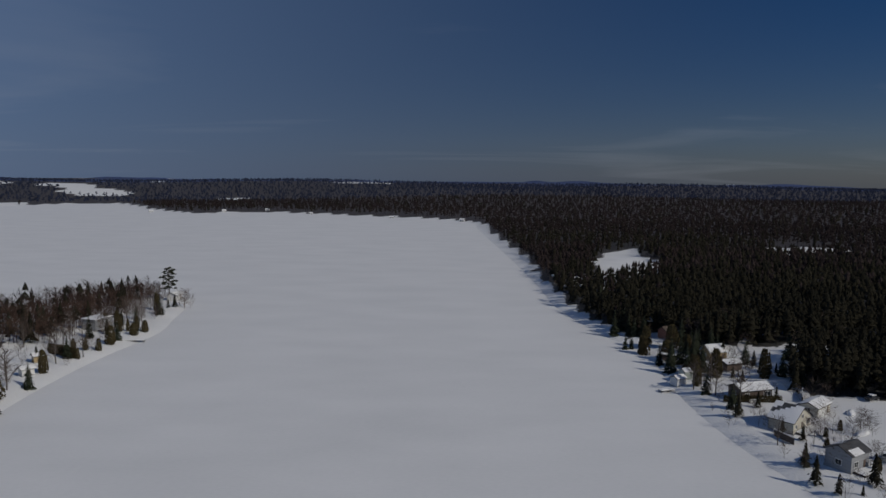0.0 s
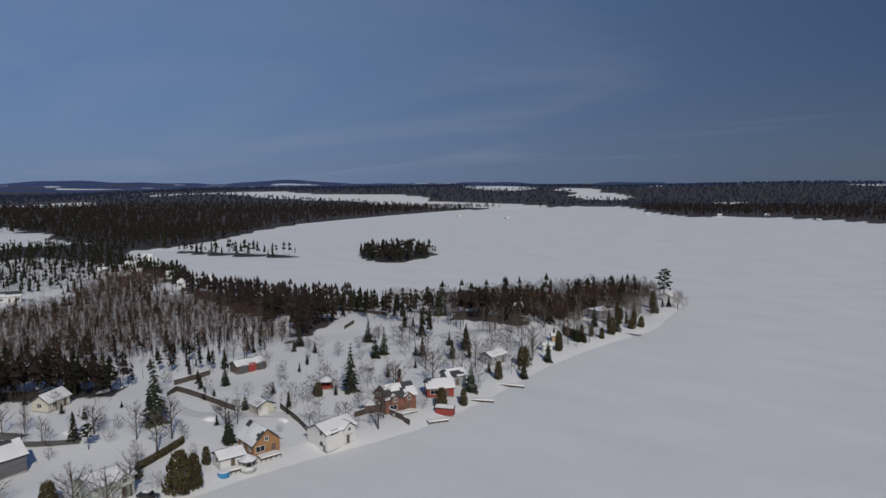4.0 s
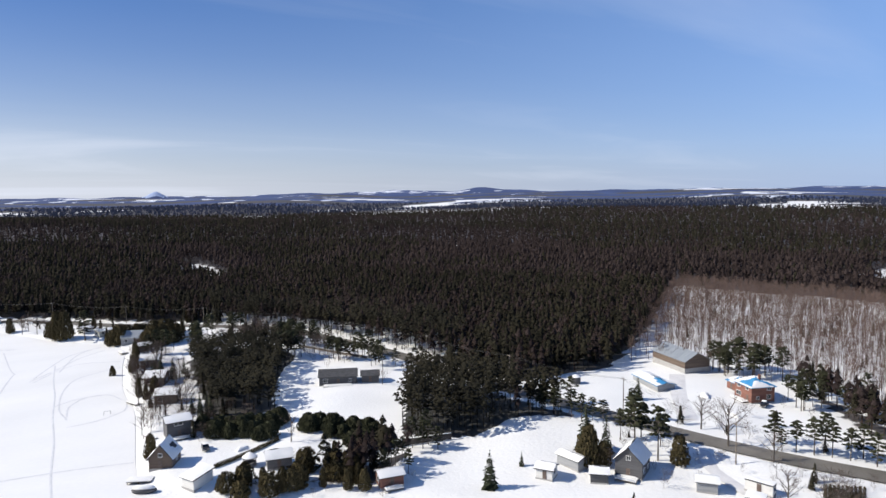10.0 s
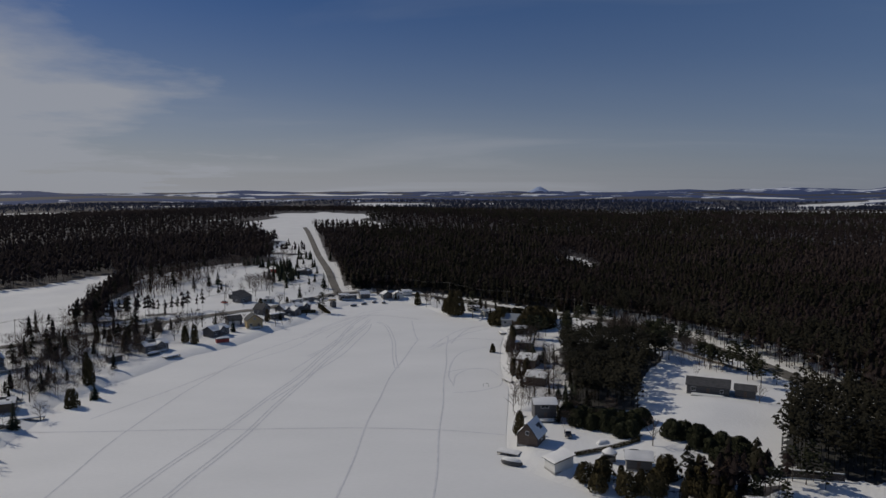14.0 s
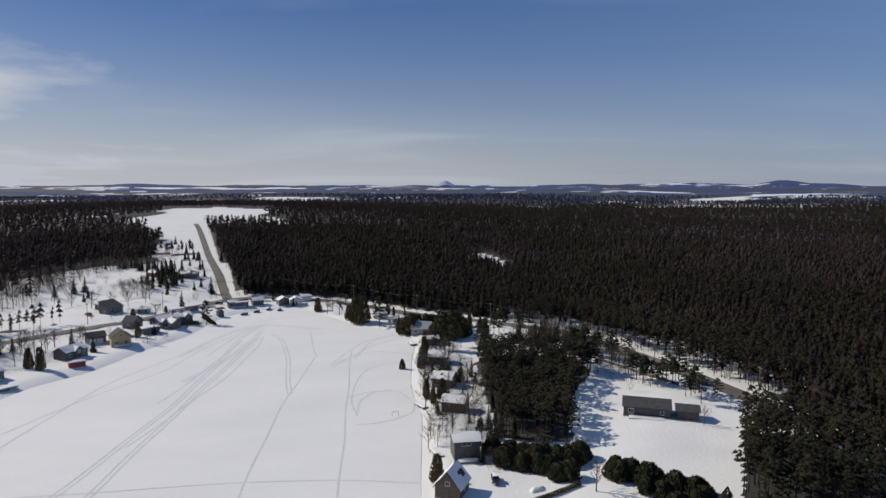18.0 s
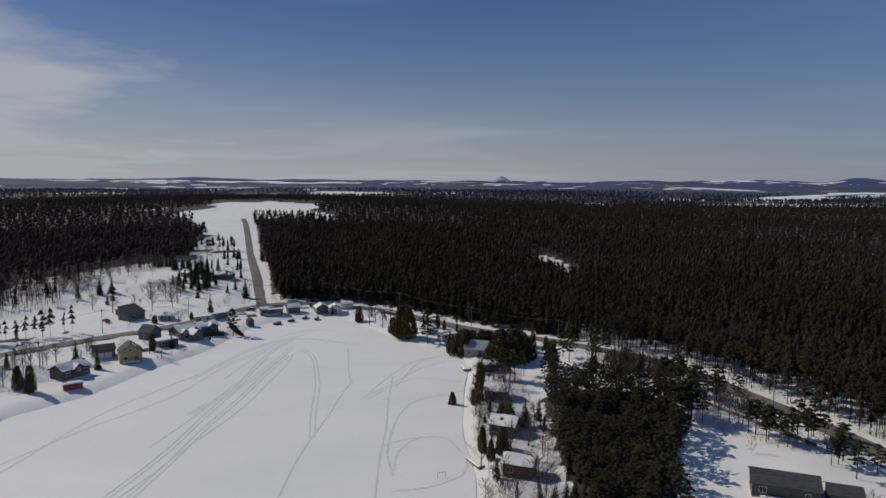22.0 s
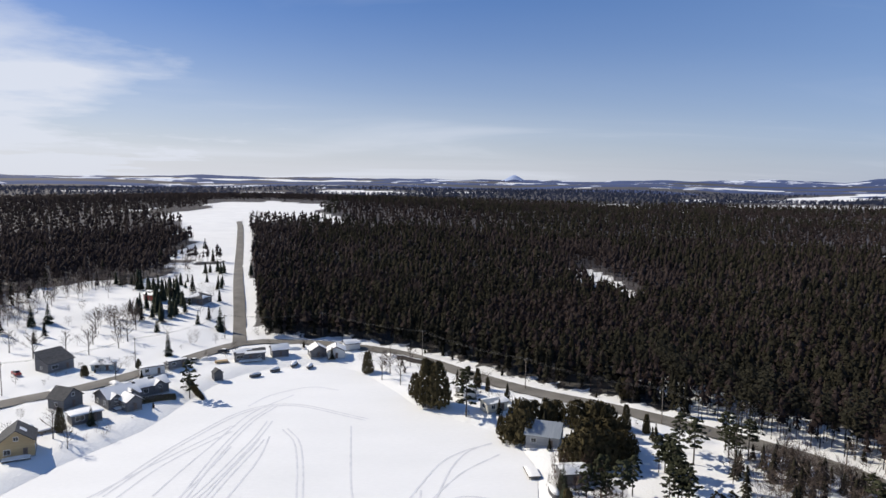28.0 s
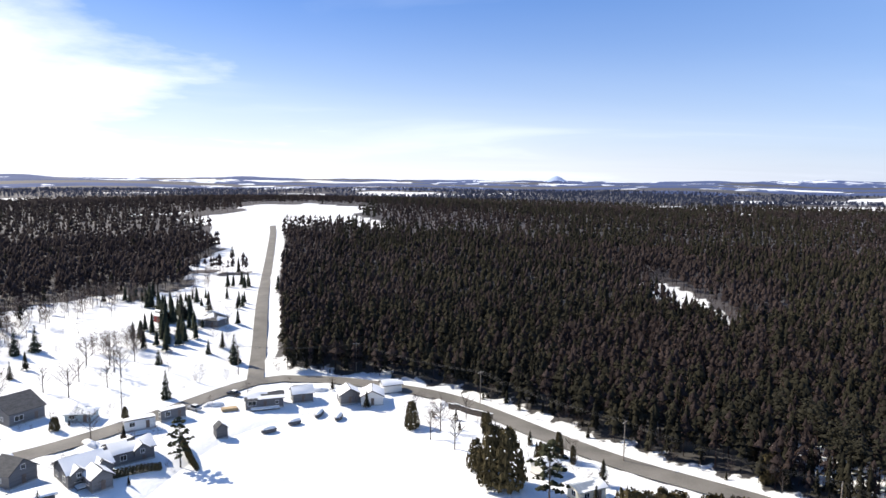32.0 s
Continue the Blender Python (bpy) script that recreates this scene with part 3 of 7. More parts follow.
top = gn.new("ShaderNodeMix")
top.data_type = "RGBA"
gl.new(cut.outputs[0], top.inputs["Factor"]), gl.new(white.outputs["Result"], top.inputs["A"]), gl.new(floor_shade.outputs["Result"], top.inputs["B"])
gl.new(top.outputs["Result"], gb.inputs["Base Color"])
bp = gn.new("ShaderNodeBump")
bp.inputs["Strength"].default_value, bp.inputs["Distance"].default_value = 0.5, 0.3
gl.new(n2.outputs[0], bp.inputs["Height"]), gl.new(bp.outputs[0], gb.inputs["Normal"])

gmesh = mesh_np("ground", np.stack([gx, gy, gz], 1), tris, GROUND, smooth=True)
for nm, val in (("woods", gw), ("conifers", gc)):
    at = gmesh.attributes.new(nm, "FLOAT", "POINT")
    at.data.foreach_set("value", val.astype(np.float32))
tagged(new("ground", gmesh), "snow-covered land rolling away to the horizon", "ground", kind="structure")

bm = bmesh.new()
face = bm.faces.new([bm.verts.new((x, y, 0.0)) for x, y in SHORE_LINE])
bmesh.ops.triangulate(bm, faces=[face])
tagged(part("water", bm, LAKE), "frozen lake under smooth wind-packed snow", "lake", kind="structure")


def ribbon(name, line, level, half, mat, label, lift=0.05, category="road", kind="structure", crown=0.08):
    n = len(line)
    d = np.gradient(line, axis=0)
    d /= np.hypot(d[:, 0], d[:, 1])[:, None] + 1e-9
    side = np.stack([-d[:, 1], d[:, 0]], 1)
    off = np.array([-half, -half * 0.5, 0, half * 0.5, half])
    rise = crown * np.array([0, 0.6, 1, 0.6, 0])
    v = np.concatenate([np.c_[line + o * side, level + lift + c] for o, c in zip(off, rise)])
    tri = []
    for s in range(4):
        a = s * n + np.arange(n - 1)
        tri += [np.stack([a, a + 1, a + n], 1), np.stack([a + 1, a + n + 1, a + n], 1)]
    return tagged(new(name, mesh_np(name, v, np.vstack(tri), mat, smooth=True)), label, category, kind=kind)


ribbon("road", MAIN_LINE, ROADS[0][1], 3.7, ROAD, "grey salted two-lane country road between snow banks", 0.1)
ribbon("road", HILL_LINE, ROADS[1][1], 2.8, ROAD, "straight grey road climbing between snowy field and forest", 0.12)
for nm, pts, half, text in (
    ("road", [(-199, 31), (-188, 37), (-177, 46), (-170, 56)], 1.6, "short dark side street leaving the road bend"),
    ("road", [(-203, 38), (-192, 40), (-181, 47)], 2.2, "wet asphalt apron beside the road bend"),
):
    ln = smooth_line(pts, 3)
    ribbon(nm, ln, land(ln[:, 0], ln[:, 1]), half, ROAD, text, 0.16)

TRACKED = surface("pressed_snow", (0.56, 0.57, 0.585), (0.73, 0.735, 0.745), size=3, rough=0.8, bump=0.3, fine=8)
LANE = surface("ploughed_snow_lane", (0.55, 0.545, 0.54), (0.74, 0.735, 0.73), size=4, rough=0.8, bump=0.4, fine=8)
for pts, half in (
    ([(-32, -198), (-36, -238), (-45, -285), (-54, -325), (-62, -340), (-72, -352)], 2.4),
    ([(-132, 113), (-150, 100), (-168, 84), (-190, 88), (-200, 92)], 1.8),
    ([(-134, 128), (-160, 135), (-180, 160), (-176, 200), (-160, 240)], 1.8),
    ([(95, 150), (100, 175), (108, 200), (112, 235), (120, 262), (150, 285)], 2.6),
    ([(-118, -70), (-126, -95), (-136, -105)], 1.8),
    ([(-150, -118), (-168, -135), (-185, -148)], 2.6),
):
    ln = smooth_line(pts, 4)
    ribbon("pavement", ln, land(ln[:, 0], ln[:, 1]), half, LANE, "ploughed lane of hard-packed snow", 0.14)

TRACKS = [
    [(90, -120), (82, -145), (76, -170), (67, -202), (53.6, -257), (45, -308), (38, -364), (31, -384)], [(80, -118), (72, -146), (67, -166), (61, -192), (48, -266), (31.3, -357)],
    [(97, -144), (95, -203), (88, -251), (76, -300), (41, -368)], [(125, -205), (95, -203.6), (67, -203), (28, -201), (4, -198), (-15, -192)],
    [(33, -120), (30, -150), (25, -202), (21, -236), (16, -268), (6, -317)], [(10, -120), (7.4, -154), (2.3, -207), (-3.7, -270), (-8.7, -324)],
    [(61, -327), (50.6, -358), (39.7, -379), (25.4, -384), (3, -370)], [(49.5, -326), (44.4, -350), (37.7, -376), (26.5, -394)],
    [(53, -290), (40, -326), (33.7, -353), (31, -371)], [(0, -305), (-6.3, -321), (-15, -338), (-23, -345.5), (-30, -349)], [(-9, -310), (-12.6, -322), (-17.4, -335), (-23, -344.5), (-30, -349.6)],
    [(5.7, -317), (6.7, -325), (7, -347), (7.8, -365)], [(16, -268), (18, -326), (21, -352), (26, -364)], [(39, -384), (33.6, -394), (21.8, -402), (12.3, -398)],
    [(1.6, -301), (-7.7, -314), (-18.3, -331), (-30.7, -342)], [(-3.9, -234), (-12, -235), (-21, -241), (-23, -248.5)], [(-2.4, -260), (-10, -265), (-18, -265)],
    [(-4.4, -242), (-4.2, -259.5), (-12.5, -293), (-31, -304)], [(0.7, -299), (-8.4, -312), (-18, -320), (-32.5, -314.6)], [(-5, -245), (-7, -256), (-13, -264.7), (-20, -264), (-23, -254.5)],
    [(110, -215), (81.6, -275.6), (73, -290.6), (61.3, -310.3), (52.8, -341.5), (39.8, -363.5)],
    [(57.3, -265.5), (52.4, -285), (46.3, -311.9), (38.2, -352.8)], [(58, -230), (47.6, -264.4), (42.9, -279), (36.9, -303.4), (30.7, -339.3), (29.3, -358.9)],
]
for i, pts in enumerate(TRACKS):
    ln = smooth_line(pts, 3)
    for off in ((-0.7, 0.7) if i in (0, 1, 6, 8, 12) else (0.0,)):
        d = np.gradient(ln, axis=0)
        d /= np.hypot(d[:, 0], d[:, 1])[:, None]
        wob = 0.25 * np.sin(np.arange(len(ln)) * 0.37 + i)
        l2 = ln + np.stack([-d[:, 1], d[:, 0]], 1) * (off + wob[:, None])
        ribbon("snowmobile_track", l2, np.zeros(len(l2)), 0.27, TRACKED, "narrow pressed track across the lake snow", 0.03, "track", "stuff", 0.015)

# ---------------------------------------------------------------- tree shapes
def jag_cones(layers, spikes, width, seed, low=0.08):
    """Stacked ragged skirts of boughs on a height of one."""
    g = np.random.default_rng(seed)
    v, f = [], []
    for i in range(layers):
        u = i / layers
        z0 = low + (1 - low) * u * 0.97
        z1 = min(1.0, z0 + (1 - low) * (1.7 / layers))
        r = width * (1 - u) ** 0.8 * g.uniform(0.85, 1.15) + 0.012
        b, turn = len(v), g.uniform(0, 6.3)
        for j in range(2 * spikes):
            a = turn + j * math.pi / spikes + g.uniform(-0.15, 0.15)
            q = r * (g.uniform(0.85, 1.2) if j % 2 == 0 else g.uniform(0.42, 0.6))
            v.append((q * math.cos(a), q * math.sin(a), z0 - (0.03 if j % 2 == 0 else -0.02) * g.uniform(0.5, 1.5)))
        v.append((0, 0, z1))
        f += [(b + j, b + (j + 1) % (2 * spikes), b + 2 * spikes) for j in range(2 * spikes)]
    return np.array(v), np.array(f)


def domes(layers, spikes, width, seed, low=0.3):
    """A rounded ragged crown of a pine on a bare trunk, on a height of one."""
    g = np.random.default_rng(seed)
    v, f = [(-0.012, 0, 0), (0.012, 0.004, 0), (0, 0, 0.9)], [(0, 1, 2)]
    for i in range(layers):
        u = (i + 0.5) / layers
        z = low + (1 - low) * u * 0.95
        r = width * math.sin(math.pi * (0.2 + 0.72 * u)) * g.uniform(0.8, 1.15)
        cx, cy, b, turn = g.uniform(-0.04, 0.04), g.uniform(-0.04, 0.04), len(v), g.uniform(0, 6.3)
        for j in range(2 * spikes):
            a = turn + j * math.pi / spikes + g.uniform(-0.2, 0.2)
            q = r * (g.uniform(0.85, 1.2) if j % 2 == 0 else g.uniform(0.5, 0.75))
            v.append((cx + q * math.cos(a), cy + q * math.sin(a), z + g.uniform(-0.03, 0.02)))
        v.append((cx, cy, z + (1 - low) * 0.85 / layers + 0.02))
        f += [(b + j, b + (j + 1) % (2 * spikes), b + 2 * spikes) for j in range(2 * spikes)]
    return np.array(v), np.array(f)


def clump_pine(seed, count, low=0.45):
    """A tall pine: a bare trunk and flat tufts of needles on short limbs, on a height of one."""
    g = np.random.default_rng(seed)
    v, f = [], []
    for k in range(3):
        a, n = k * 1.05, len(v)
        v += [(-0.011 * math.cos(a), -0.011 * math.sin(a), 0), (0.011 * math.cos(a), 0.011 * math.sin(a), 0), (0, 0, 0.97)]
        f.append((n, n + 1, n + 2))
    for i in range(count):
        u = (i + g.uniform()) / count
        z = low + (0.95 - low) * u
        out = 0.15 * math.sin(math.pi * (0.2 + 0.76 * u)) ** 0.8 * g.uniform(0.25, 1.1)
        a, rad = i * 2.4 + g.uniform(-0.5, 0.5), 0.05 * g.uniform(0.7, 1.3) * (1.2 - 0.5 * u)
        cx, cy, n = out * math.cos(a), out * math.sin(a), len(v)
        for j in range(6):
            q = rad * g.uniform(0.6, 1.4)
            v.append((cx + q * math.cos(j * 1.047 + a), cy + q * math.sin(j * 1.047 + a), z + g.uniform(-0.02, 0.008)))
        v.append((cx, cy, z + rad * g.uniform(0.6, 1.0)))
        f += [(n + j, n + (j + 1) % 6, n + 6) for j in range(6)]
    return np.array(v), np.array(f)


def slivers(count, wide, seed, base=0.25, spread=0.2, trunk=True):
    """A bare crown: thin rising twigs round a trunk, on a height of one."""
    g = np.random.default_rng(seed)
    v, f = [], []

    def sliver(a, b, w):
        a, b = np.array(a), np.array(b)
        s = np.cross(b - a, g.normal(size=3))
        s = s / (np.linalg.norm(s) + 1e-9) * w
        n = len(v)
        v.extend([tuple(a - s), tuple(a + s), tuple(b)])
        f.append((n, n + 1, n + 2))

    if trunk:
        for k in range(2):
            a = g.uniform(0, 3.1)
            n = len(v)
            o = np.array((math.cos(a), math.sin(a), 0)) * 0.011
            v.extend([tuple(-o), tuple(o), (0, 0, 0.92)])
            f.append((n, n + 1, n + 2))
    for _ in range(count):
        z = base + (0.85 - base) * g.uniform() ** 0.8
        a = g.uniform(0, 6.3)
        out = spread * (0.45 + 0.9 * math.sin(math.pi * min(1, (z - base) / (0.95 - base) * 0.8 + 0.15)))
        s = np.array((math.cos(a), math.sin(a), 0)) * out * g.uniform(0.0, 0.6)
        e = np.array((math.cos(a + g.uniform(-0.5, 0.5)), math.sin(a), 0)) * out * g.uniform(0.6, 1.1)
        sliver((s[0], s[1], z), (e[0], e[1], min(1, z + g.uniform(0.1, 0.24))), wide * g.uniform(0.6, 1.4))
    return np.array(v), np.array(f)


def stand(name, mat, shapes, p, z, h, w, label, seed, category="forest"):
    """One wood: many trees of a few shapes, joined."""
    g = np.random.default_rng(seed)
    which = g.integers(0, len(shapes), len(p))
    V, T, n = [], [], 0
    for i, (sv, sf) in enumerate(shapes):
        m = which == i
        if not m.any():
            continue
        a, hh, ww = g.uniform(0, 6.28, m.sum()), h[m], w[m]
        c, s = np.cos(a)[:, None], np.sin(a)[:, None]
        x = (sv[None, :, 0] * c - sv[None, :, 1] * s) * ww[:, None] + p[m, 0][:, None]
        y = (sv[None, :, 0] * s + sv[None, :, 1] * c) * ww[:, None] + p[m, 1][:, None]
        V.append(np.stack([x, y, sv[None, :, 2] * hh[:, None] + z[m][:, None] - 0.15], 2).reshape(-1, 3))
        T.append((sf[None] + (np.arange(m.sum()) * len(sv))[:, None, None]).reshape(-1, 3) + n)
        n += len(V[-1])
    if V:
        tagged(new(name, mesh_np(name, np.concatenate(V), np.concatenate(T), mat, smooth=True)), label, category, kind="stuff")


# Distance haze mixed into the tree colour of the outermost band.
HAZETREES = surface("hazed_blue_woods", (0.016, 0.021, 0.038), (0.036, 0.044, 0.075), size=120, rough=1.0, bump=0.0, spread=0.25)
HAZETREES.node_tree.nodes["Principled BSDF"].inputs["Specular IOR Level"].default_value = 0.04
rng = np.random.default_rng(11)
BANDS = [(0, 330, 2.9, (5, 4, 20), 18), (330, 600, 4.4, (3, 4, 26), 14), (600, 1000, 7.2, (3, 3, 32), 11), (1000, 1800, 12.5, (2, 3, 40), 7), (1800, 2900, 22, (2, 3, 46), 5)]
for b, (r0, r1, gap, (lay, spk, wid), tw) in enumerate(BANDS):
    half = r1 + 300
    n = int(2 * half / gap)
    ix, iy = np.meshgrid(np.arange(n), np.arange(n), indexing="ij")
    px = (-half + (ix + rng.uniform(-0.1, 1.1, ix.shape)) * gap).ravel()
    py = (-half - 110 + (iy + rng.uniform(-0.1, 1.1, iy.shape)) * gap).ravel()
    r = np.hypot(px, np.where(py > 0, py, np.where(py < -225, py + 225, 0)))
    keep = (r >= r0) & (r < r1) & ~((px > 330) & (py < 0.9 * px) & (py > -0.95 * px - 100))
    px, py = px[keep], py[keep]
    dense, con = (np.concatenate(q) for q in zip(*[wood_kind(px[i:i + 20000], py[i:i + 20000]) for i in range(0, len(px), 20000)]))
    open_edge = tall_edge(px, py)
    dense = np.where(open_edge, 0.95 * dense, dense)
    pick = rng.uniform(size=len(px)) < dense
    px, py, con, open_edge = px[pick], py[pick], con[pick], open_edge[pick]
    pz = (land if r0 < 600 else land_raw)(px, py)
    green = rng.uniform(size=len(px)) < con
    p = np.stack([px, py], 1)
    big = 1.0 + 0.04 * gap
    h = rng.uniform(9.0, 13.0, len(px)) * np.where(rng.uniform(size=len(px)) < 0.15, 0.7, 1.0)
    h = np.where(inside(BRUSH, px, py) | inside(GROVE, px, py), h * 0.6, h)
    h = np.where((px < -400) & (px > -900) & (py > -60) & (py < 330), h * np.where(inside(BRUSH, px, py), 1.15, 0.72), h)
    w = h * np.clip(rng.normal(1.0, 0.13, len(px)), 0.7, 1.4) * max(0.84, gap / 7.0) ** 0.75
    shapes = [jag_cones(lay, spk, 0.165 + 0.018 * (i % 3), 50 + i + 10 * b, 0.06 if i % 2 else 0.22) for i in range(5)]
    piny = np.zeros(len(px), bool)
    for poly in (PINE_PATCH, PINE_EDGE):
        piny |= inside(poly, px, py)
    tall = green & (open_edge | piny)
    green = green & ~tall
    if tall.any():
        tsh = [clump_pine(190 + i, 24, 0.42 + 0.05 * i) for i in range(5)]
        stand("pine_forest", FOREST, tsh, p[tall], pz[tall], np.where(inside(PINE_PATCH, px, py), 0.92, 1.2)[tall] * h[tall], h[tall] * 1.15, "tall pines with bare trunks and tufted crowns over snow", 60 + b)
    round_top = green & (piny | (rng.uniform(size=len(px)) < 0.62))
    green = green & ~round_top
    dsh = [domes(max(2, lay - 1), max(3, spk), 0.18 + 0.02 * i, 70 + i + 10 * b, 0.25 + 0.08 * (i % 2)) for i in range(4)]
    stand("pine_forest", HAZETREES if b == 4 else FOREST, dsh, p[round_top], pz[round_top], h[round_top], w[round_top], "dark olive pine forest with rounded ragged crowns", 40 + b)
    stand("conifer_forest", HAZETREES if b == 4 else FOREST, shapes, p[green], pz[green], h[green], w[green], "dense dark conifer forest rising out of the snow", b)
    shapes = [slivers(int(tw * 0.8), (0.0066 if b == 0 else 0.009) * max(1.0, gap / 2.6) ** 0.95, 90 + i + 10 * b, spread=0.17 + 0.02 * i, trunk=b < 3) for i in range(5)]
    bare = ~(green | round_top | tall)
    veil_shapes = [domes(3 if b == 0 else 2, 4 if b < 2 else 3, 0.15 + 0.015 * i, 130 + i + 10 * b, 0.34) for i in range(4)]
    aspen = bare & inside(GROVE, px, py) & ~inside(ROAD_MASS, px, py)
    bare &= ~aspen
    thick = bare & (dense[pick] > 0.9)
    stand("hardwood_crowns", HAZETREES if b == 4 else TWIGMASS, veil_shapes, p[thick], pz[thick], h[thick] * 0.93, w[thick], "soft brown mass of leafless crowns", 80 + b)
    if b > 1:
        bare &= ~thick
    stand("hardwood_forest", THICKET if b == 0 else BRUSHWOOD, shapes, p[bare], pz[bare], h[bare] * 0.95, w[bare], "leafless brown hardwood forest over snowy ground", 20 + b)

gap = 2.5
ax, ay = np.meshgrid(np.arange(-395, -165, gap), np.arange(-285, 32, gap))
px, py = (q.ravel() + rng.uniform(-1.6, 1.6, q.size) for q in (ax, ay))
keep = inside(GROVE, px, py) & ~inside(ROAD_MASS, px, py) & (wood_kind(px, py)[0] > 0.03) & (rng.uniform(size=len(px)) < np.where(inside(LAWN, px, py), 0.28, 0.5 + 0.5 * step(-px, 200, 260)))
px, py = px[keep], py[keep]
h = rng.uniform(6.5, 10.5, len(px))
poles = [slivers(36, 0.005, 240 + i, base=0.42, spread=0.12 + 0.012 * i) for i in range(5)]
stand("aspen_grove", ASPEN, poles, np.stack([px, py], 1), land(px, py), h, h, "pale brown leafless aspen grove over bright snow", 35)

ax, ay = np.meshgrid(np.arange(-460, -198, 2.6), np.arange(14, 240, 2.6))
px, py = (q.ravel() + rng.uniform(-1.7, 1.7, q.size) for q in (ax, ay))
keep = inside(BRUSH, px, py) & (wood_kind(px, py)[0] > 0.1) & (wavy(px, py, 17, 0.9) + 0.4 * wavy(px, py, 61, 2.0) > np.where(inside(RED_THICKET, px, py), -0.75, 0.1))
px, py = px[keep], py[keep]
h = rng.uniform(5.0, 9.0, len(px))
poles = [slivers(30, 0.0075, 260 + i, base=0.2, spread=0.13 + 0.02 * i) for i in range(5)]
stand("brushwood_thicket", THICKET, poles, np.stack([px, py], 1), land(px, py), h, h, "red-brown leafless thicket between snowy gaps", 36, "thicket")
ax, ay = np.meshgrid(np.arange(-236, -146, 2.3), np.arange(246, 364, 2.3))
px, py = (q.ravel() + rng.uniform(-1.2, 1.2, q.size) for q in (ax, ay))
keep = (wood_kind(px, py)[0] > 0.8) & (wavy(px, py, 14, 0.3) > -0.6)
px, py = px[keep], py[keep]
h = rng.uniform(6.0, 10.0, len(px))
stand("brushwood_thicket", THICKET, poles, np.stack([px, py], 1), land(px, py), h, h, "brown leafless trees crowding the peninsula", 37, "thicket")

# bare trees crowding the strip between lake and lane
ax, ay = np.meshgrid(np.arange(-56, -18, 2.4), np.arange(-334, -200, 2.4))
px, py = (q.ravel() + rng.uniform(-1.2, 1.2, q.size) for q in (ax, ay))
lane = np.array([(-32, -198), (-36, -238), (-45, -285), (-54, -325), (-62, -340)], float)
keep = (land(px, py) > 0.6) & (far_from(lane, px, py) > 3.6) & (px > -33 + 0.17 * (py + 200)) & (wavy(px, py, 9, 0.6) > -0.35)
px, py = px[keep], py[keep]
h = rng.uniform(3.5, 7.0, len(px))
stand("brushwood_thicket", THICKET, poles, np.stack([px, py], 1), land(px, py), h, h * 1.2, "brown leafless trees between lake and lane", 38, "thicket")

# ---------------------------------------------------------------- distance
# Aerial haze is painted into the blue of these woods and fields.
HAZEWOOD = surface("hazed_far_woods_and_fields", (0.022, 0.042, 0.115), (0.045, 0.075, 0.19), size=160, rough=1.0, bump=0.0, fine=9)
fn, fl = HAZEWOOD.node_tree.nodes, HAZEWOOD.node_tree.links
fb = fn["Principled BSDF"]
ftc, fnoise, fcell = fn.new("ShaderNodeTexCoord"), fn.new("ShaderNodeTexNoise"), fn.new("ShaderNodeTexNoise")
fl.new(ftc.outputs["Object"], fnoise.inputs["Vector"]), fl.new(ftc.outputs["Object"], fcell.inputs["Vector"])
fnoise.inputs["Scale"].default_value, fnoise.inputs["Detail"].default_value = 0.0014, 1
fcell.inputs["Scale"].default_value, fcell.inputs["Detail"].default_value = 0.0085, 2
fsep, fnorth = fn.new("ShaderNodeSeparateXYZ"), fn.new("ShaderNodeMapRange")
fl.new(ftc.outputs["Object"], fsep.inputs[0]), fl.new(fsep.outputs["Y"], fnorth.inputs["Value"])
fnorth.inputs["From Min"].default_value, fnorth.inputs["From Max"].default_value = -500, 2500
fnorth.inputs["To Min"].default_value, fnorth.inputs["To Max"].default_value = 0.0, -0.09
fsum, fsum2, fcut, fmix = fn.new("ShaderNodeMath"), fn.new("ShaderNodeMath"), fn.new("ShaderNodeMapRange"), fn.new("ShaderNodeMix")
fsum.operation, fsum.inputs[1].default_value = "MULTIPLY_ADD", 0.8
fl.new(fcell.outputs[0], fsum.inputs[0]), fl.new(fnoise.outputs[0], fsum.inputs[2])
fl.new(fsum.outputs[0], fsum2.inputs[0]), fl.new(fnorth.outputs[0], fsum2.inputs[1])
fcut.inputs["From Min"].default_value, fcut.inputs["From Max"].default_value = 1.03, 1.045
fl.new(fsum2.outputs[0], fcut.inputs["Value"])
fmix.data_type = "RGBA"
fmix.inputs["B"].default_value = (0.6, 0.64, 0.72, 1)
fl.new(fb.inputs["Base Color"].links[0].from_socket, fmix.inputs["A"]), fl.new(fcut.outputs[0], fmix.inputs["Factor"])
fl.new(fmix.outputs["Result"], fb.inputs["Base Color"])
PEAKS = [(-0.205, -0.979, 44, 46), (-0.17, -0.985, 16, 200), (-0.612, -0.79, 30, 150), (-0.66, -0.75, 18, 300), (-0.55, -0.835, 14, 260), (-0.45, -0.89, 12, 330), (0.13, 0.99, 20, 110), (0.2, 0.98, 10, 300), (-0.95, 0.3, 12, 500), (-0.8, 0.6, 14, 600), (-0.98, -0.2, 10, 500)]
# The peak's pale blue is painted haze as well.
HAZEPEAK = surface("hazed_far_peak", (0.28, 0.36, 0.55), (0.38, 0.46, 0.64), size=60, rough=1.0, bump=0.0, fine=6)
NA, NR = 1300, 34
fr = np.r_[2750 * (4450 / 2750) ** (np.arange(22) / 21), np.linspace(4490, 4740, NR - 22)]
fa = np.linspace(0, 2 * np.pi, NA, endpoint=False)
fx, fy = fr[:, None] * np.cos(fa), fr[:, None] * np.sin(fa) - 110
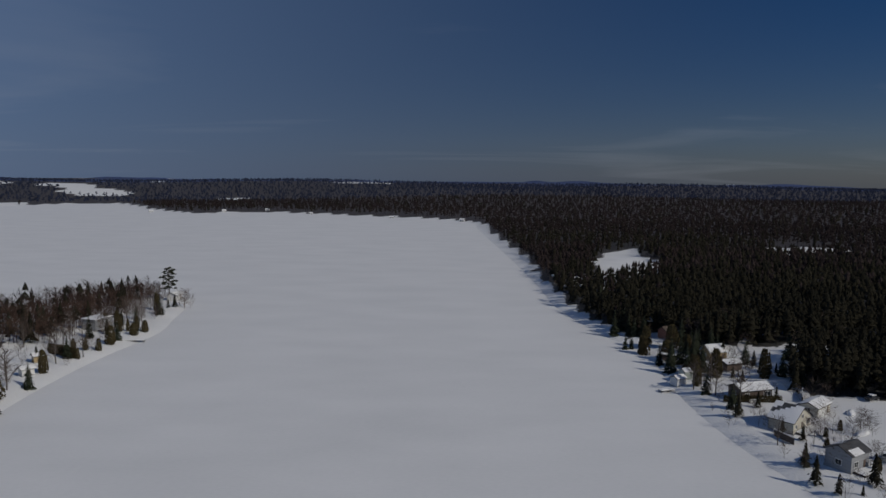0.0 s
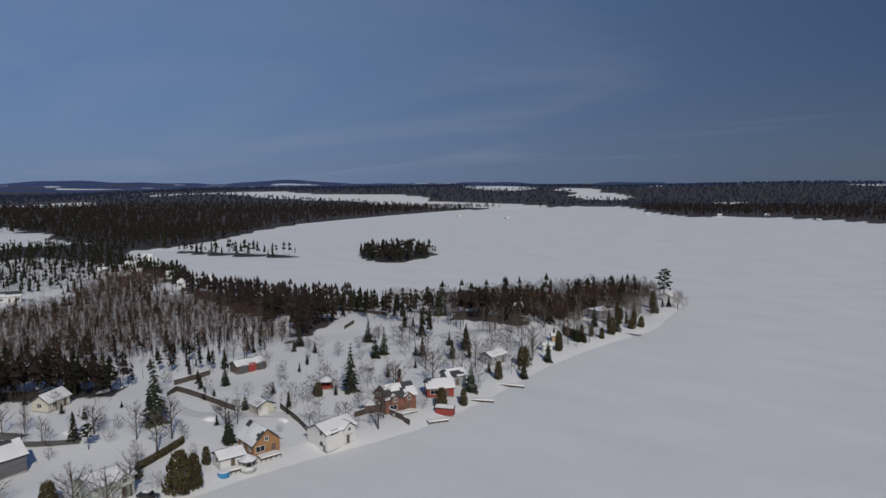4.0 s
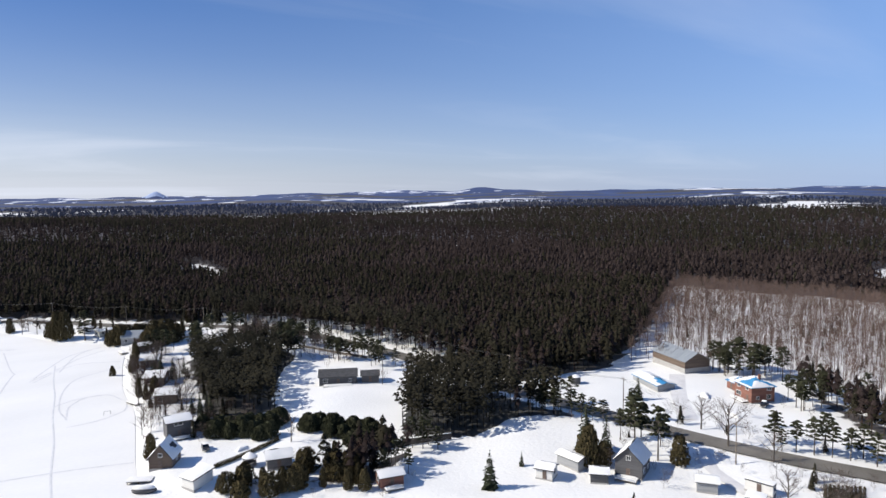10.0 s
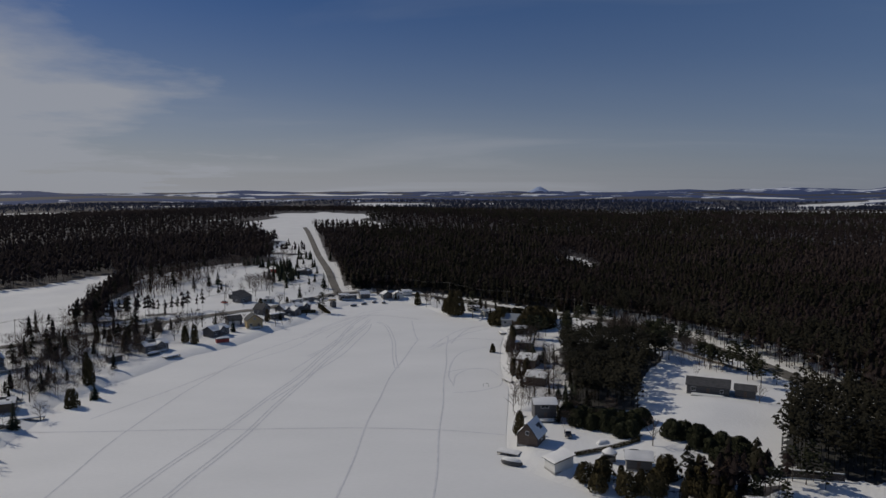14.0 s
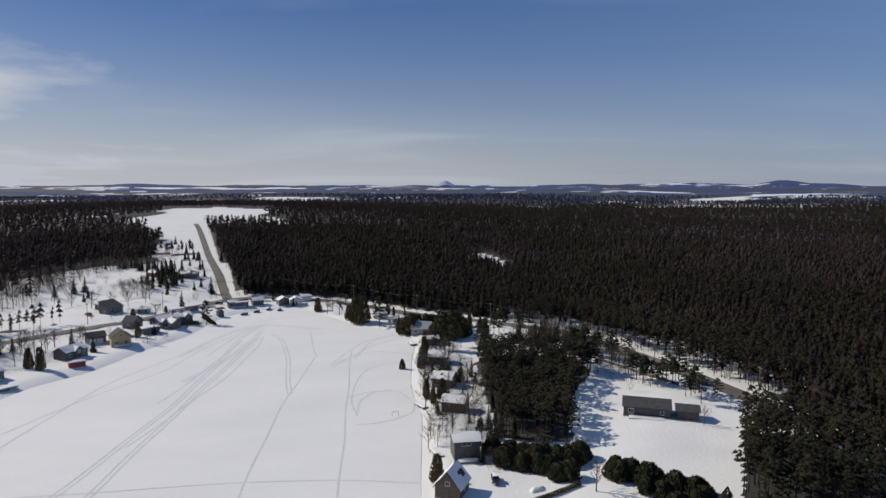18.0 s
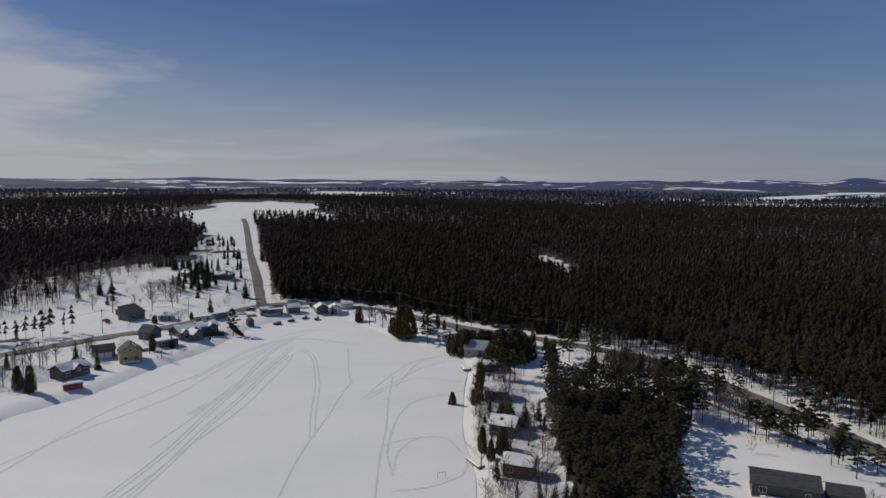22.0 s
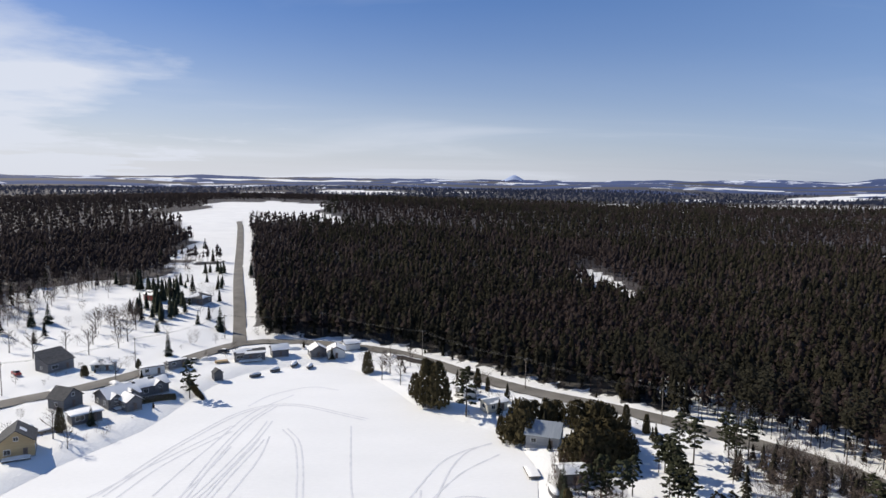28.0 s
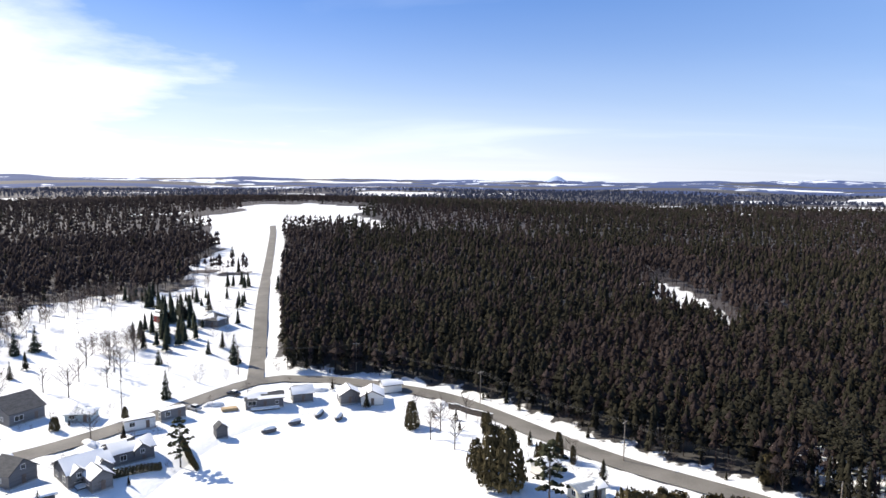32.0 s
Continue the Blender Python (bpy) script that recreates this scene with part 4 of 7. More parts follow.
fz = land_raw(fx.ravel(), fy.ravel()).reshape(fx.shape)
hump = 7 * np.sin(fa * 23 + 1.2) + 5 * np.sin(fa * 41 + 0.5) + 3 * np.sin(fa * 97)
along = ((fr - 2750) / 1990)[:, None]
fz = fz - 14 * (1 - step(along, 0.0, 0.12)) + 5 * np.sin(along * 26 + 2 * np.sin(fa * 17)) + hump * step(along, 0.35, 0.9) * 0.7
for ux, uy, hi, wide in PEAKS:
    off = np.hypot(fx - ux * 4650, fy - uy * 4650)
    fz = fz + hi * np.exp(-((off / wide) ** 2)) if wide > 100 else fz + hi * np.maximum(0, 1 - off / (1.6 * wide))
lone = np.hypot(fx + 0.205 * 4650, fy + 0.979 * 4650) < 78
jj = np.arange(NA)
q0 = (np.arange(NR - 1)[:, None] * NA + jj).ravel()
q1 = (np.arange(NR - 1)[:, None] * NA + (jj + 1) % NA).ravel()
ft = np.stack([np.stack([q0, q0 + NA, q1], 1), np.stack([q1, q0 + NA, q1 + NA], 1)], 1).reshape(-1, 3)
tagged(new("backdrop", mesh_np("backdrop", np.stack([fx, fy, fz], 2).reshape(-1, 3), ft, [HAZEWOOD, HAZEPEAK], np.repeat(lone.ravel()[q0].astype(int), 2), smooth=True)), "far wooded hills with snowy fields, tinted blue with haze", "hills", kind="structure")

# ---------------------------------------------------------------- single trees
def blade_mesh(name, pieces, mat):
    V, T, n = [], [], 0
    for v, t in pieces:
        V.append(np.asarray(v, float)), T.append(np.asarray(t, int) + n)
        n += len(v)
    return mesh_np(name, np.concatenate(V), np.concatenate(T), mat)


def prism(a, b, ra, rb, sides=5):
    a, b = np.array(a, float), np.array(b, float)
    w = (b - a) / (np.linalg.norm(b - a) + 1e-9)
    s = np.cross(w, (0.3, 0.2, 0.9) if abs(w[2]) < 0.9 else (1, 0, 0))
    s /= np.linalg.norm(s)
    c = np.cross(w, s)
    k = np.arange(sides) * 2 * np.pi / sides
    ring_ = np.cos(k)[:, None] * s + np.sin(k)[:, None] * c
    j = np.arange(sides)
    n = (j + 1) % sides
    return np.vstack([a + ra * ring_, b + rb * ring_]), np.vstack([np.stack([j, n, sides + j], 1), np.stack([n, sides + n, sides + j], 1)])


def tree_thing(name, label, category, trunk, crown):
    top_ = thing(name, Matrix(), label, category)
    for nm, me in (("trunk", trunk), ("crown", crown)):
        ob = new(nm, me)
        ob.parent = top_
    return top_


def spruce_shape(seed, width=0.19, low=0.06, whorls=15):
    g = np.random.default_rng(seed)
    out = []
    for i in range(whorls):
        u = (i + g.uniform(-0.2, 0.2)) / whorls
        z = low + (0.97 - low) * max(u, 0)
        r = width * (1 - u) ** 0.85 * g.uniform(0.8, 1.12) + 0.012
        num = max(4, int(10 * (1 - u) + 4))
        for j in range(num):
            a = j * 6.283 / num + g.uniform(-0.25, 0.25) + i
            q = r * g.uniform(0.7, 1.15)
            d, s = np.array((math.cos(a), math.sin(a), 0)), np.array((-math.sin(a), math.cos(a), 0))
            w = q * 0.3
            tip = d * q + np.array((0, 0, z - 0.35 * q * g.uniform(0.6, 1.3)))
            mid = d * q * 0.55 + np.array((0, 0, z + 0.02 * g.uniform(-1, 1)))
            root = np.array((0, 0, z + 0.03))
            hang = np.array((0, 0, -0.32 * q))
            out.append((np.array([root, mid + s * w + hang * 0.4, mid - s * w + hang * 0.4, tip, mid + s * w * 0.3 + hang]), np.array([(0, 1, 3), (0, 3, 2), (1, 4, 3), (2, 3, 4)])))
    return out


def pine_shape(seed, low=0.38):
    g = np.random.default_rng(seed)
    out, limbs = [], []
    for i in range(26):
        u = i / 26
        z = low + (0.97 - low) * u
        r = 0.2 * math.sin(math.pi * (0.22 + 0.74 * u)) * g.uniform(0.6, 1.2) + 0.02
        a = i * 2.4 + g.uniform(-0.4, 0.4)
        d = np.array((math.cos(a), math.sin(a), 0))
        limbs.append(prism((0, 0, z - 0.02), d * r + np.array((0, 0, z + 0.02)), 0.006, 0.002, 3))
        for k in range(3):
            c = d * r * (0.5 + 0.25 * k) + np.array((g.uniform(-0.03, 0.03), g.uniform(-0.03, 0.03), z + g.uniform(0, 0.03)))
            m, rad = 5, 0.05 * g.uniform(0.8, 1.3)
            ring_ = [c + rad * (g.uniform(0.6, 1.35)) * np.array((math.cos(b), math.sin(b), g.uniform(-0.25, 0.15))) for b in np.arange(m) * 6.283 / m]
            v = np.array(ring_ + [c + np.array((0, 0, rad * 0.75)), c - np.array((0, 0, rad * 0.3))])
            j = np.arange(m)
            out.append((v, np.vstack([np.stack([j, (j + 1) % m, np.full(m, m)], 1), np.stack([(j + 1) % m, j, np.full(m, m + 1)], 1)])))
    return out, limbs


def cedar_shape(seed, width=0.2, round_=0.5):
    g = np.random.default_rng(seed)
    out = []

    def radius(u):
        return width * min(1.0, (u + 0.08) / 0.22) ** 0.6 * (1 - u) ** round_

    lobes = [(g.uniform(0, 6.28), g.uniform(0.05, 0.18)) for _ in range(3)]
    m, rows = 9, 8
    core = [(radius(i / rows * 0.97) * 0.82 * math.cos(j * 6.283 / m), radius(i / rows * 0.97) * 0.82 * math.sin(j * 6.283 / m), 0.02 + 0.94 * i / rows) for i in range(rows + 1) for j in range(m)]
    t = []
    for i in range(rows):
        for j in range(m):
            a, b = i * m + j, i * m + (j + 1) % m
            t += [(a, b, a + m), (b, b + m, a + m)]
    out.append((np.array(core), np.array(t)))
    for i in range(230):
        u = g.uniform() ** 1.1 * 0.97
        a = g.uniform(0, 6.283)
        r = radius(u) * (0.85 + 0.25 * g.uniform()) * (1 + sum(k * math.cos(a - q) for q, k in lobes) * 0.5)
        d, s = np.array((math.cos(a), math.sin(a), 0)), np.array((-math.sin(a), math.cos(a), 0))
        c = d * r + np.array((0, 0, 0.03 + 0.93 * u))
        w = width * 0.16 * g.uniform(0.6, 1.4)
        up = np.array((0, 0, 0.075 * g.uniform(0.6, 1.4)))
        out.append((np.array([c - s * w - up * 0.5 - d * w * 0.4, c + s * w - up * 0.5 - d * w * 0.4, c + up + d * w * 0.35, c - up + d * w * 0.5]), np.array([(0, 1, 2), (0, 3, 2), (3, 1, 2)])))
    return out


def bare_shape(seed, spread=0.32, low=0.22):
    g = np.random.default_rng(seed)
    wood = [prism((0, 0, 0), (0.01, 0, 0.45), 0.016, 0.011), prism((0.01, 0, 0.45), (0.0, 0.01, 0.8), 0.011, 0.004)]
    twigs = []

    def twig(a, b, w):
        s = np.cross(b - a, g.normal(size=3))
        s = s / (np.linalg.norm(s) + 1e-9) * w
        twigs.append((np.array([a - s, a + s, b]), np.array([(0, 1, 2)])))

    for i in range(11):
        u = i / 10
        z = low + 0.5 * u
        a = i * 2.4 + g.uniform(-0.4, 0.4)
        d = np.array((math.cos(a), math.sin(a), 0))
        length = spread * (1 - 0.45 * u) * g.uniform(0.8, 1.2)
        s, e = np.array((0, 0, z)), d * length * 0.75 + np.array((0, 0, z + length * 0.85))
        wood.append(prism(s, e, 0.0075, 0.0025, 4))
        for k in range(7):
            f = 0.3 + 0.7 * k / 7
            p = s + (e - s) * f
            q = p + (g.normal(size=3) * 0.55 + d * 0.5 + np.array((0, 0, 1.0))) * length * 0.28
            twig(p, q, 0.0035)
            for _ in range(5):
                o = p + (q - p) * g.uniform(0.2, 1.0)
                twig(o, o + (g.normal(size=3) * 0.6 + np.array((0, 0, 0.6))) * length * 0.17, 0.0024)
    for _ in range(24):
        o = np.array((0, 0, g.uniform(0.6, 0.82)))
        twig(o, o + (g.normal(size=3) * 0.5 + np.array((0, 0, 0.9))) * 0.14, 0.003)
    return wood, twigs


STOCK = {"spruce": [], "pine": [], "cedar": [], "bare": []}
store = []
for i in range(4):
    trunk = blade_mesh("trunk", [prism((0, 0, -0.03), (0, 0, 0.95), 0.017, 0.003, 6)], BARK)
    STOCK["spruce"].append(("spruce_tree", "spruce", trunk, blade_mesh("crown", spruce_shape(100 + i, 0.19 + 0.025 * i), SPRUCE)))
    needles, limbs = pine_shape(120 + i, 0.25 + 0.08 * i)
    STOCK["pine"].append(("pine_tree", "pine", blade_mesh("trunk", [prism((0, 0, -0.03), (0.01, 0, 0.96), 0.017, 0.004, 6)] + limbs, BARK), blade_mesh("crown", needles, PINE)))
    STOCK["cedar"].append(("cedar_tree", "cedar", blade_mesh("trunk", [prism((0, 0, -0.05), (0, 0, 0.5), 0.022, 0.01, 6)], BARK), blade_mesh("crown", cedar_shape(140 + i, 0.17 + 0.028 * i, 0.3 + 0.06 * (i % 3)), CEDAR)))
    wood, twigs = bare_shape(160 + i, 0.28 + 0.05 * i)
    STOCK["bare"].append(("bare_tree", "tree", blade_mesh("trunk", wood, BARK), blade_mesh("crown", twigs, TWIG)))
for i in range(3):
    STOCK.setdefault("mound", []).append(("pine_tree", "pine", blade_mesh("trunk", [prism((0, 0, -0.05), (0, 0, 0.6), 0.05, 0.02, 6)], BARK), blade_mesh("crown", cedar_shape(180 + i, 0.62 + 0.05 * i, 0.42), PINE)))
TREE_TEXT = {
    "mound": "low spreading pine mounded over the snow",
    "spruce": "dark green spruce standing in deep snow", "pine": "tall pine with bare trunk and tufted crown",
    "cedar": "rounded olive-brown cedar standing in snow", "bare": "leafless hardwood tree in a snowy yard",
}


def plant(kind, x, y, h, wide=1.0, pick=None, group=""):
    """One single tree on the ground."""
    pick = rng.integers(0, len(STOCK[kind])) if pick is None else pick
    nm, cat, trunk, crown = STOCK[kind][pick]
    m = Matrix.Translation((x, y, ground(x, y) - 0.05)) @ Matrix.Rotation(rng.uniform(0, 6.28), 4, "Z") @ Matrix.Diagonal((h * wide, h * wide, h, 1))
    t = thing(nm, m, ("tall " if h > 11 else "small " if h < 4.5 else "") + TREE_TEXT[kind].replace("tall ", ""), cat, group)
    for part_name, me in (("trunk", trunk), ("crown", crown)):
        ob = new(part_name, me)
        ob.parent = t
    return t


SPRUCES = [(-110, -121, 14), (-107, -118, 12), (-113, -117, 11), (-165, -55, 9), (-173, -45, 10), (-175, -34, 9), (-179, -22, 11), (-185, -14, 10), (-170, -50, 8), (-177, -40, 7), (-150.5, 126.4, 16), (-168.2, 74.1, 17.8), (-184.5, 62.8, 3.9), (-142.5, 57, 6), (-182.7, 103.6, 8.5), (-160, 95.6, 4.8), (-144, 80.5, 8.9), (-203.9, 148.6, 8.7), (-191.9, 146.2, 5.2), (-153.8, 145.6, 5.4), (-170.6, 156.2, 9.1), (-171.6, 161.5, 11), (-189.9, 171, 10), (-163.5, 188.9, 6.2), (-156.2, 190.3, 10.7), (-162.5, 168.5, 5.3), (-124.8, 152.8, 9.7), (-203.3, 230.3, 16.2)]
SPRUCES += [(-180.5, -13.4, 8.1), (-177.8, -27.9, 11.3), (-173.6, -23.3, 9.8), (-168.2, -33.5, 11.6), (-230.5, -34.2, 8.7), (-174.4, 19.6, 4.1), (-172.4, 26.6, 2.4), (-147.2, 11.9, 3.7), (-174.7, -25.8, 12.4), (-172.5, -34.3, 9), (-168.3, -45.8, 7.1), (-160.3, -50.8, 8.7), (-176.8, -20.6, 5.3), (-178, -14.2, 7.1), (-154.5, -140.4, 8.1), (-78.4, -121.3, 9.9), (-91.7, -125.3, 4.1)]
SPRUCES += [(145.7, -479.8, 10.5), (140.8, -484.2, 10.7), (132.9, -454.2, 6.7), (77.7, -438.2, 10), (91, -469.3, 6.3), (77.1, -480.5, 6.5), (66.3, -474.8, 11.6), (127.7, -714.5, 8.8), (110, 214, 9), (118, 222, 10), (124, 215, 8), (130, 226, 9), (138, 232, 9), (147, 228, 8), (121, 232, 11), (112, 205, 7)]
PINE_LIST = [(-119, -152, 9), (-125, -148, 10), (-134, -150, 9), (-137, -128, 10), (-128, -118, 10), (-127, -111, 9), (-131, -124, 8), (-122, -120, 8), (-151, -94, 9), (-157, -84, 10), (-160, -66, 9), (-159, -76, 9), (-202, -145, 11), (-202, -129, 11), (-207, -122, 12), (-198, -138, 10), (-164.8, 55.7, 6.6), (-143.2, 348.5, 17.5), (-165.2, -61.6, 15.9), (-171.4, -70, 12.9), (-150.5, -88, 8.4), (-151.7, -84.2, 9.7), (-153.5, -80.7, 9.3), (-155.2, -77.2, 8.4), (-156.6, -71.9, 8.6), (-157.8, -68.2, 8.1), (-148, -90.3, 5.9), (-117.2, -111.4, 15.8), (-119.9, -106.4, 14.2), (-121.3, -150, 7.3), (-121.9, -144.2, 8.8), (-125.2, -141.1, 8.1), (-125.5, -137.3, 8.1), (-127.8, -135.2, 7.1), (-128, -131.3, 7.2), (58.6, -393, 12.5), (-25.8, -368.5, 15.2)]
CEDARS = [(-40.5, -361, 11.5), (-43.5, -361, 10.5), (-48, -360, 10), (-51, -362, 9), (-55, -355.5, 12), (-59, -353.5, 13), (-62.5, -353.5, 11), (-130.8, 60.6, 11.6), (-130.4, 63.4, 9.8), (-137.5, 70.4, 5.1), (-142.2, 39, 6.8), (-151.1, 26.9, 5.2), (-154.2, 116.8, 4.9), (-152.2, 149.5, 2.7), (-122.2, 135.8, 7.1), (-120, 143, 5.8), (-126, 169.1, 7), (-128.6, 187.5, 9.2), (-127.2, 253.6, 9.5), (-125.7, 269, 5.9), (-123.9, 275.7, 5.9), (-136.3, 243.9, 4.8), (-131.6, 243.3, 5.2), (-127.2, 244.4, 5.6), (-137.9, 28, 4.7), (-133.3, 28.4, 5.6), (-130.9, 30.8, 6.1), (-136, 34, 6)]
CEDARS += [(-105.8, -116.1, 12.9), (-107.3, -113, 8.3), (-122.4, -102.1, 9.6), (-33.8, -158.9, 6), (-36.5, -154.6, 5.4), (-39.6, -150, 7), (-43.4, -148.5, 7), (-48.1, -155.5, 6.7), (-51.2, -150, 6.1), (-53.9, -145.1, 6.6), (-47.9, -145.7, 5.3), (-51.9, -141.2, 6), (-55, -138.6, 5.9), (-19.1, -190.4, 8.6), (167.8, -216.9, 10), (164.4, -219.6, 8.7), (158.6, -220.4, 11.7), (157.7, -224.8, 13.5), (151.9, -222.2, 13.8), (97.1, -411.4, 4.6), (83.1, -421.2, 4.1), (3, -416.6, 10.1)]
CEDARS += [(-12.3, -388.3, 9.7), (-15.2, -380.7, 17.9), (-18.1, -378.6, 17.5), (-38.3, -349.6, 15.2), (-35.9, -350.7, 12.5), (-33.4, -355.6, 6.2), (-48.3, -364.1, 6.7), (-46.6, -331.5, 12.2), (-49.6, -329.9, 16.9), (-53, -329.6, 16.2), (-57.7, -332.7, 12.8), (-60.9, -335.4, 10.3), (-53.6, -341.8, 13.5), (-58.7, -341.4, 13.2), (118, -148, 9), (113, -157, 8), (124, -150, 8), (80, 208, 8), (84, 220, 9), (82, 243, 9), (80, 262, 10), (84, 300, 9), (92, 250, 9), (76, 300, 8), (102, 168, 3.4), (96, 164, 3.2), (93, 158, 3), (97, 145, 3.6)]
BARES = [(211.9, -261.2, 12.9), (-140, -100, 11), (-146, -112, 9), (-128, 118, 9), (-124, 112, 10), (-130, 106, 7), (-141, 12, 9), (-137, 15, 7), (-146, 18, 8), (-133, 40, 10), (-130, 45, 9), (-135, 52, 8), (-152, 66, 9), (-156, 72, 10), (-162, 66, 8), (-148, 82, 9), (-152, 88, 7), (-172, 60, 7), (-140, 135, 9), (-146, 140, 8), (-138, 150, 10), (-134, 160, 9), (-142, 165, 8), (-150, 160, 7), (-140, 175, 9), (-130, 196, 9), (-136, 205, 10), (-144, 210, 8), (-132, 225, 9), (-128, 235, 8), (-138, -35, 9), (-145, -30, 8), (-138, -50, 9), (-134, -48, 8), (-122, -75, 8), (-140, -88, 7)]
BARES += [(-36, -228, 8), (-30, -222, 7), (-40, -252, 8), (-34, -246, 9), (-44, -262, 8), (-38, -268, 7), (-30, -206, 6), (-46, -300, 8), (-42, -290, 7), (-52, -175, 7), (-98, -205, 5), (84, -358, 8), (78, -352, 6), (122, -180, 7), (130, -200, 8), (125, -215, 6), (136, -230, 9), (85, -405, 7), (105, -435, 9), (115, -440, 8), (122, -430, 9), (135, -440, 8), (150, -460, 9), (160, -455, 8), (170, -470, 9), (110, -452, 8), (98, -455, 9), (103, -462, 8), (108, -470, 9), (112, -480, 8), (101, -474, 8), (116, -470, 9), (106, -486, 9), (98, -445, 7), (82, 160, 6), (86, 190, 8), (82, 198, 8), (78, 205, 9), (86, 212, 9), (92, 206, 8), (100, 262, 9), (128, 268, 9), (140, 275, 8), (118, 276, 10), (150, 266, 9), (-2, -408, 8), (-8, -400, 9), (-5, -412, 8), (-118, -58, 6), (-112, -66, 7)]
for kind, rows, wide in (("spruce", SPRUCES, 1.05), ("pine", PINE_LIST, 1.1), ("cedar", CEDARS, 1.3), ("bare", BARES, 1.25)):
    for x, y, h in rows:
        big = kind == "cedar" and h > 8
        if big and -65 < x < -30 and y < -320:
            plant(kind, x, y, h * 0.62, rng.uniform(1.8, 2.2), 3)
            continue
        plant(kind, x, y, h * (0.8 if big else 0.88 if kind == "cedar" else 1.2 if kind == "bare" else 1.0), wide * rng.uniform(0.9, 1.15) * (1.1 if big else 1.0))
# clusters of smaller trees: place, reach, number, kind, heights
SPRUCES_SHORE = [(-21, -212, 7), (-23, -219, 8), (-24, -227, 6), (-26, -243, 8), (-28, -256, 9), (-30, -268, 7), (-31, -279, 9), (-33, -288, 8), (-36, -302, 9), (-38, -310, 8), (-40, -318, 7), (-44, -300, 10), (-40, -280, 9), (-34, -206, 7), (-37, -225, 8), (-42, -246, 9), (124, -186, 8), (128, -206, 9), (122, -228, 8), (118, -236, 9), (126, -250, 10), (132, -262, 9), (112, -315, 8), (107, -312, 9), (96, -338, 8), (84, -362, 7), (106, -345, 9), (78, -367, 6), (-122, 178, 8), (-126, 200, 9), (-130, 214, 8), (-132, 232, 9), (-128, 260, 8), (-140, 262, 10), (-134, 290, 9), (-132, 310, 10), (-138, 320, 9), (80, 200, 9), (78, 226, 10), (84, 234, 11), (88, 256, 10), (76, 252, 8), (90, 218, 10), (94, 262, 11), (106, 232, 9), (104, 214, 10), (82, 186, 8)]
for x, y, h in SPRUCES_SHORE:
    plant('bare' if -50 < x < -18 and y < -200 and rng.uniform() < 0.75 else 'spruce' if rng.uniform() < 0.6 else 'cedar', x, y, h, rng.uniform(0.95, 1.25))
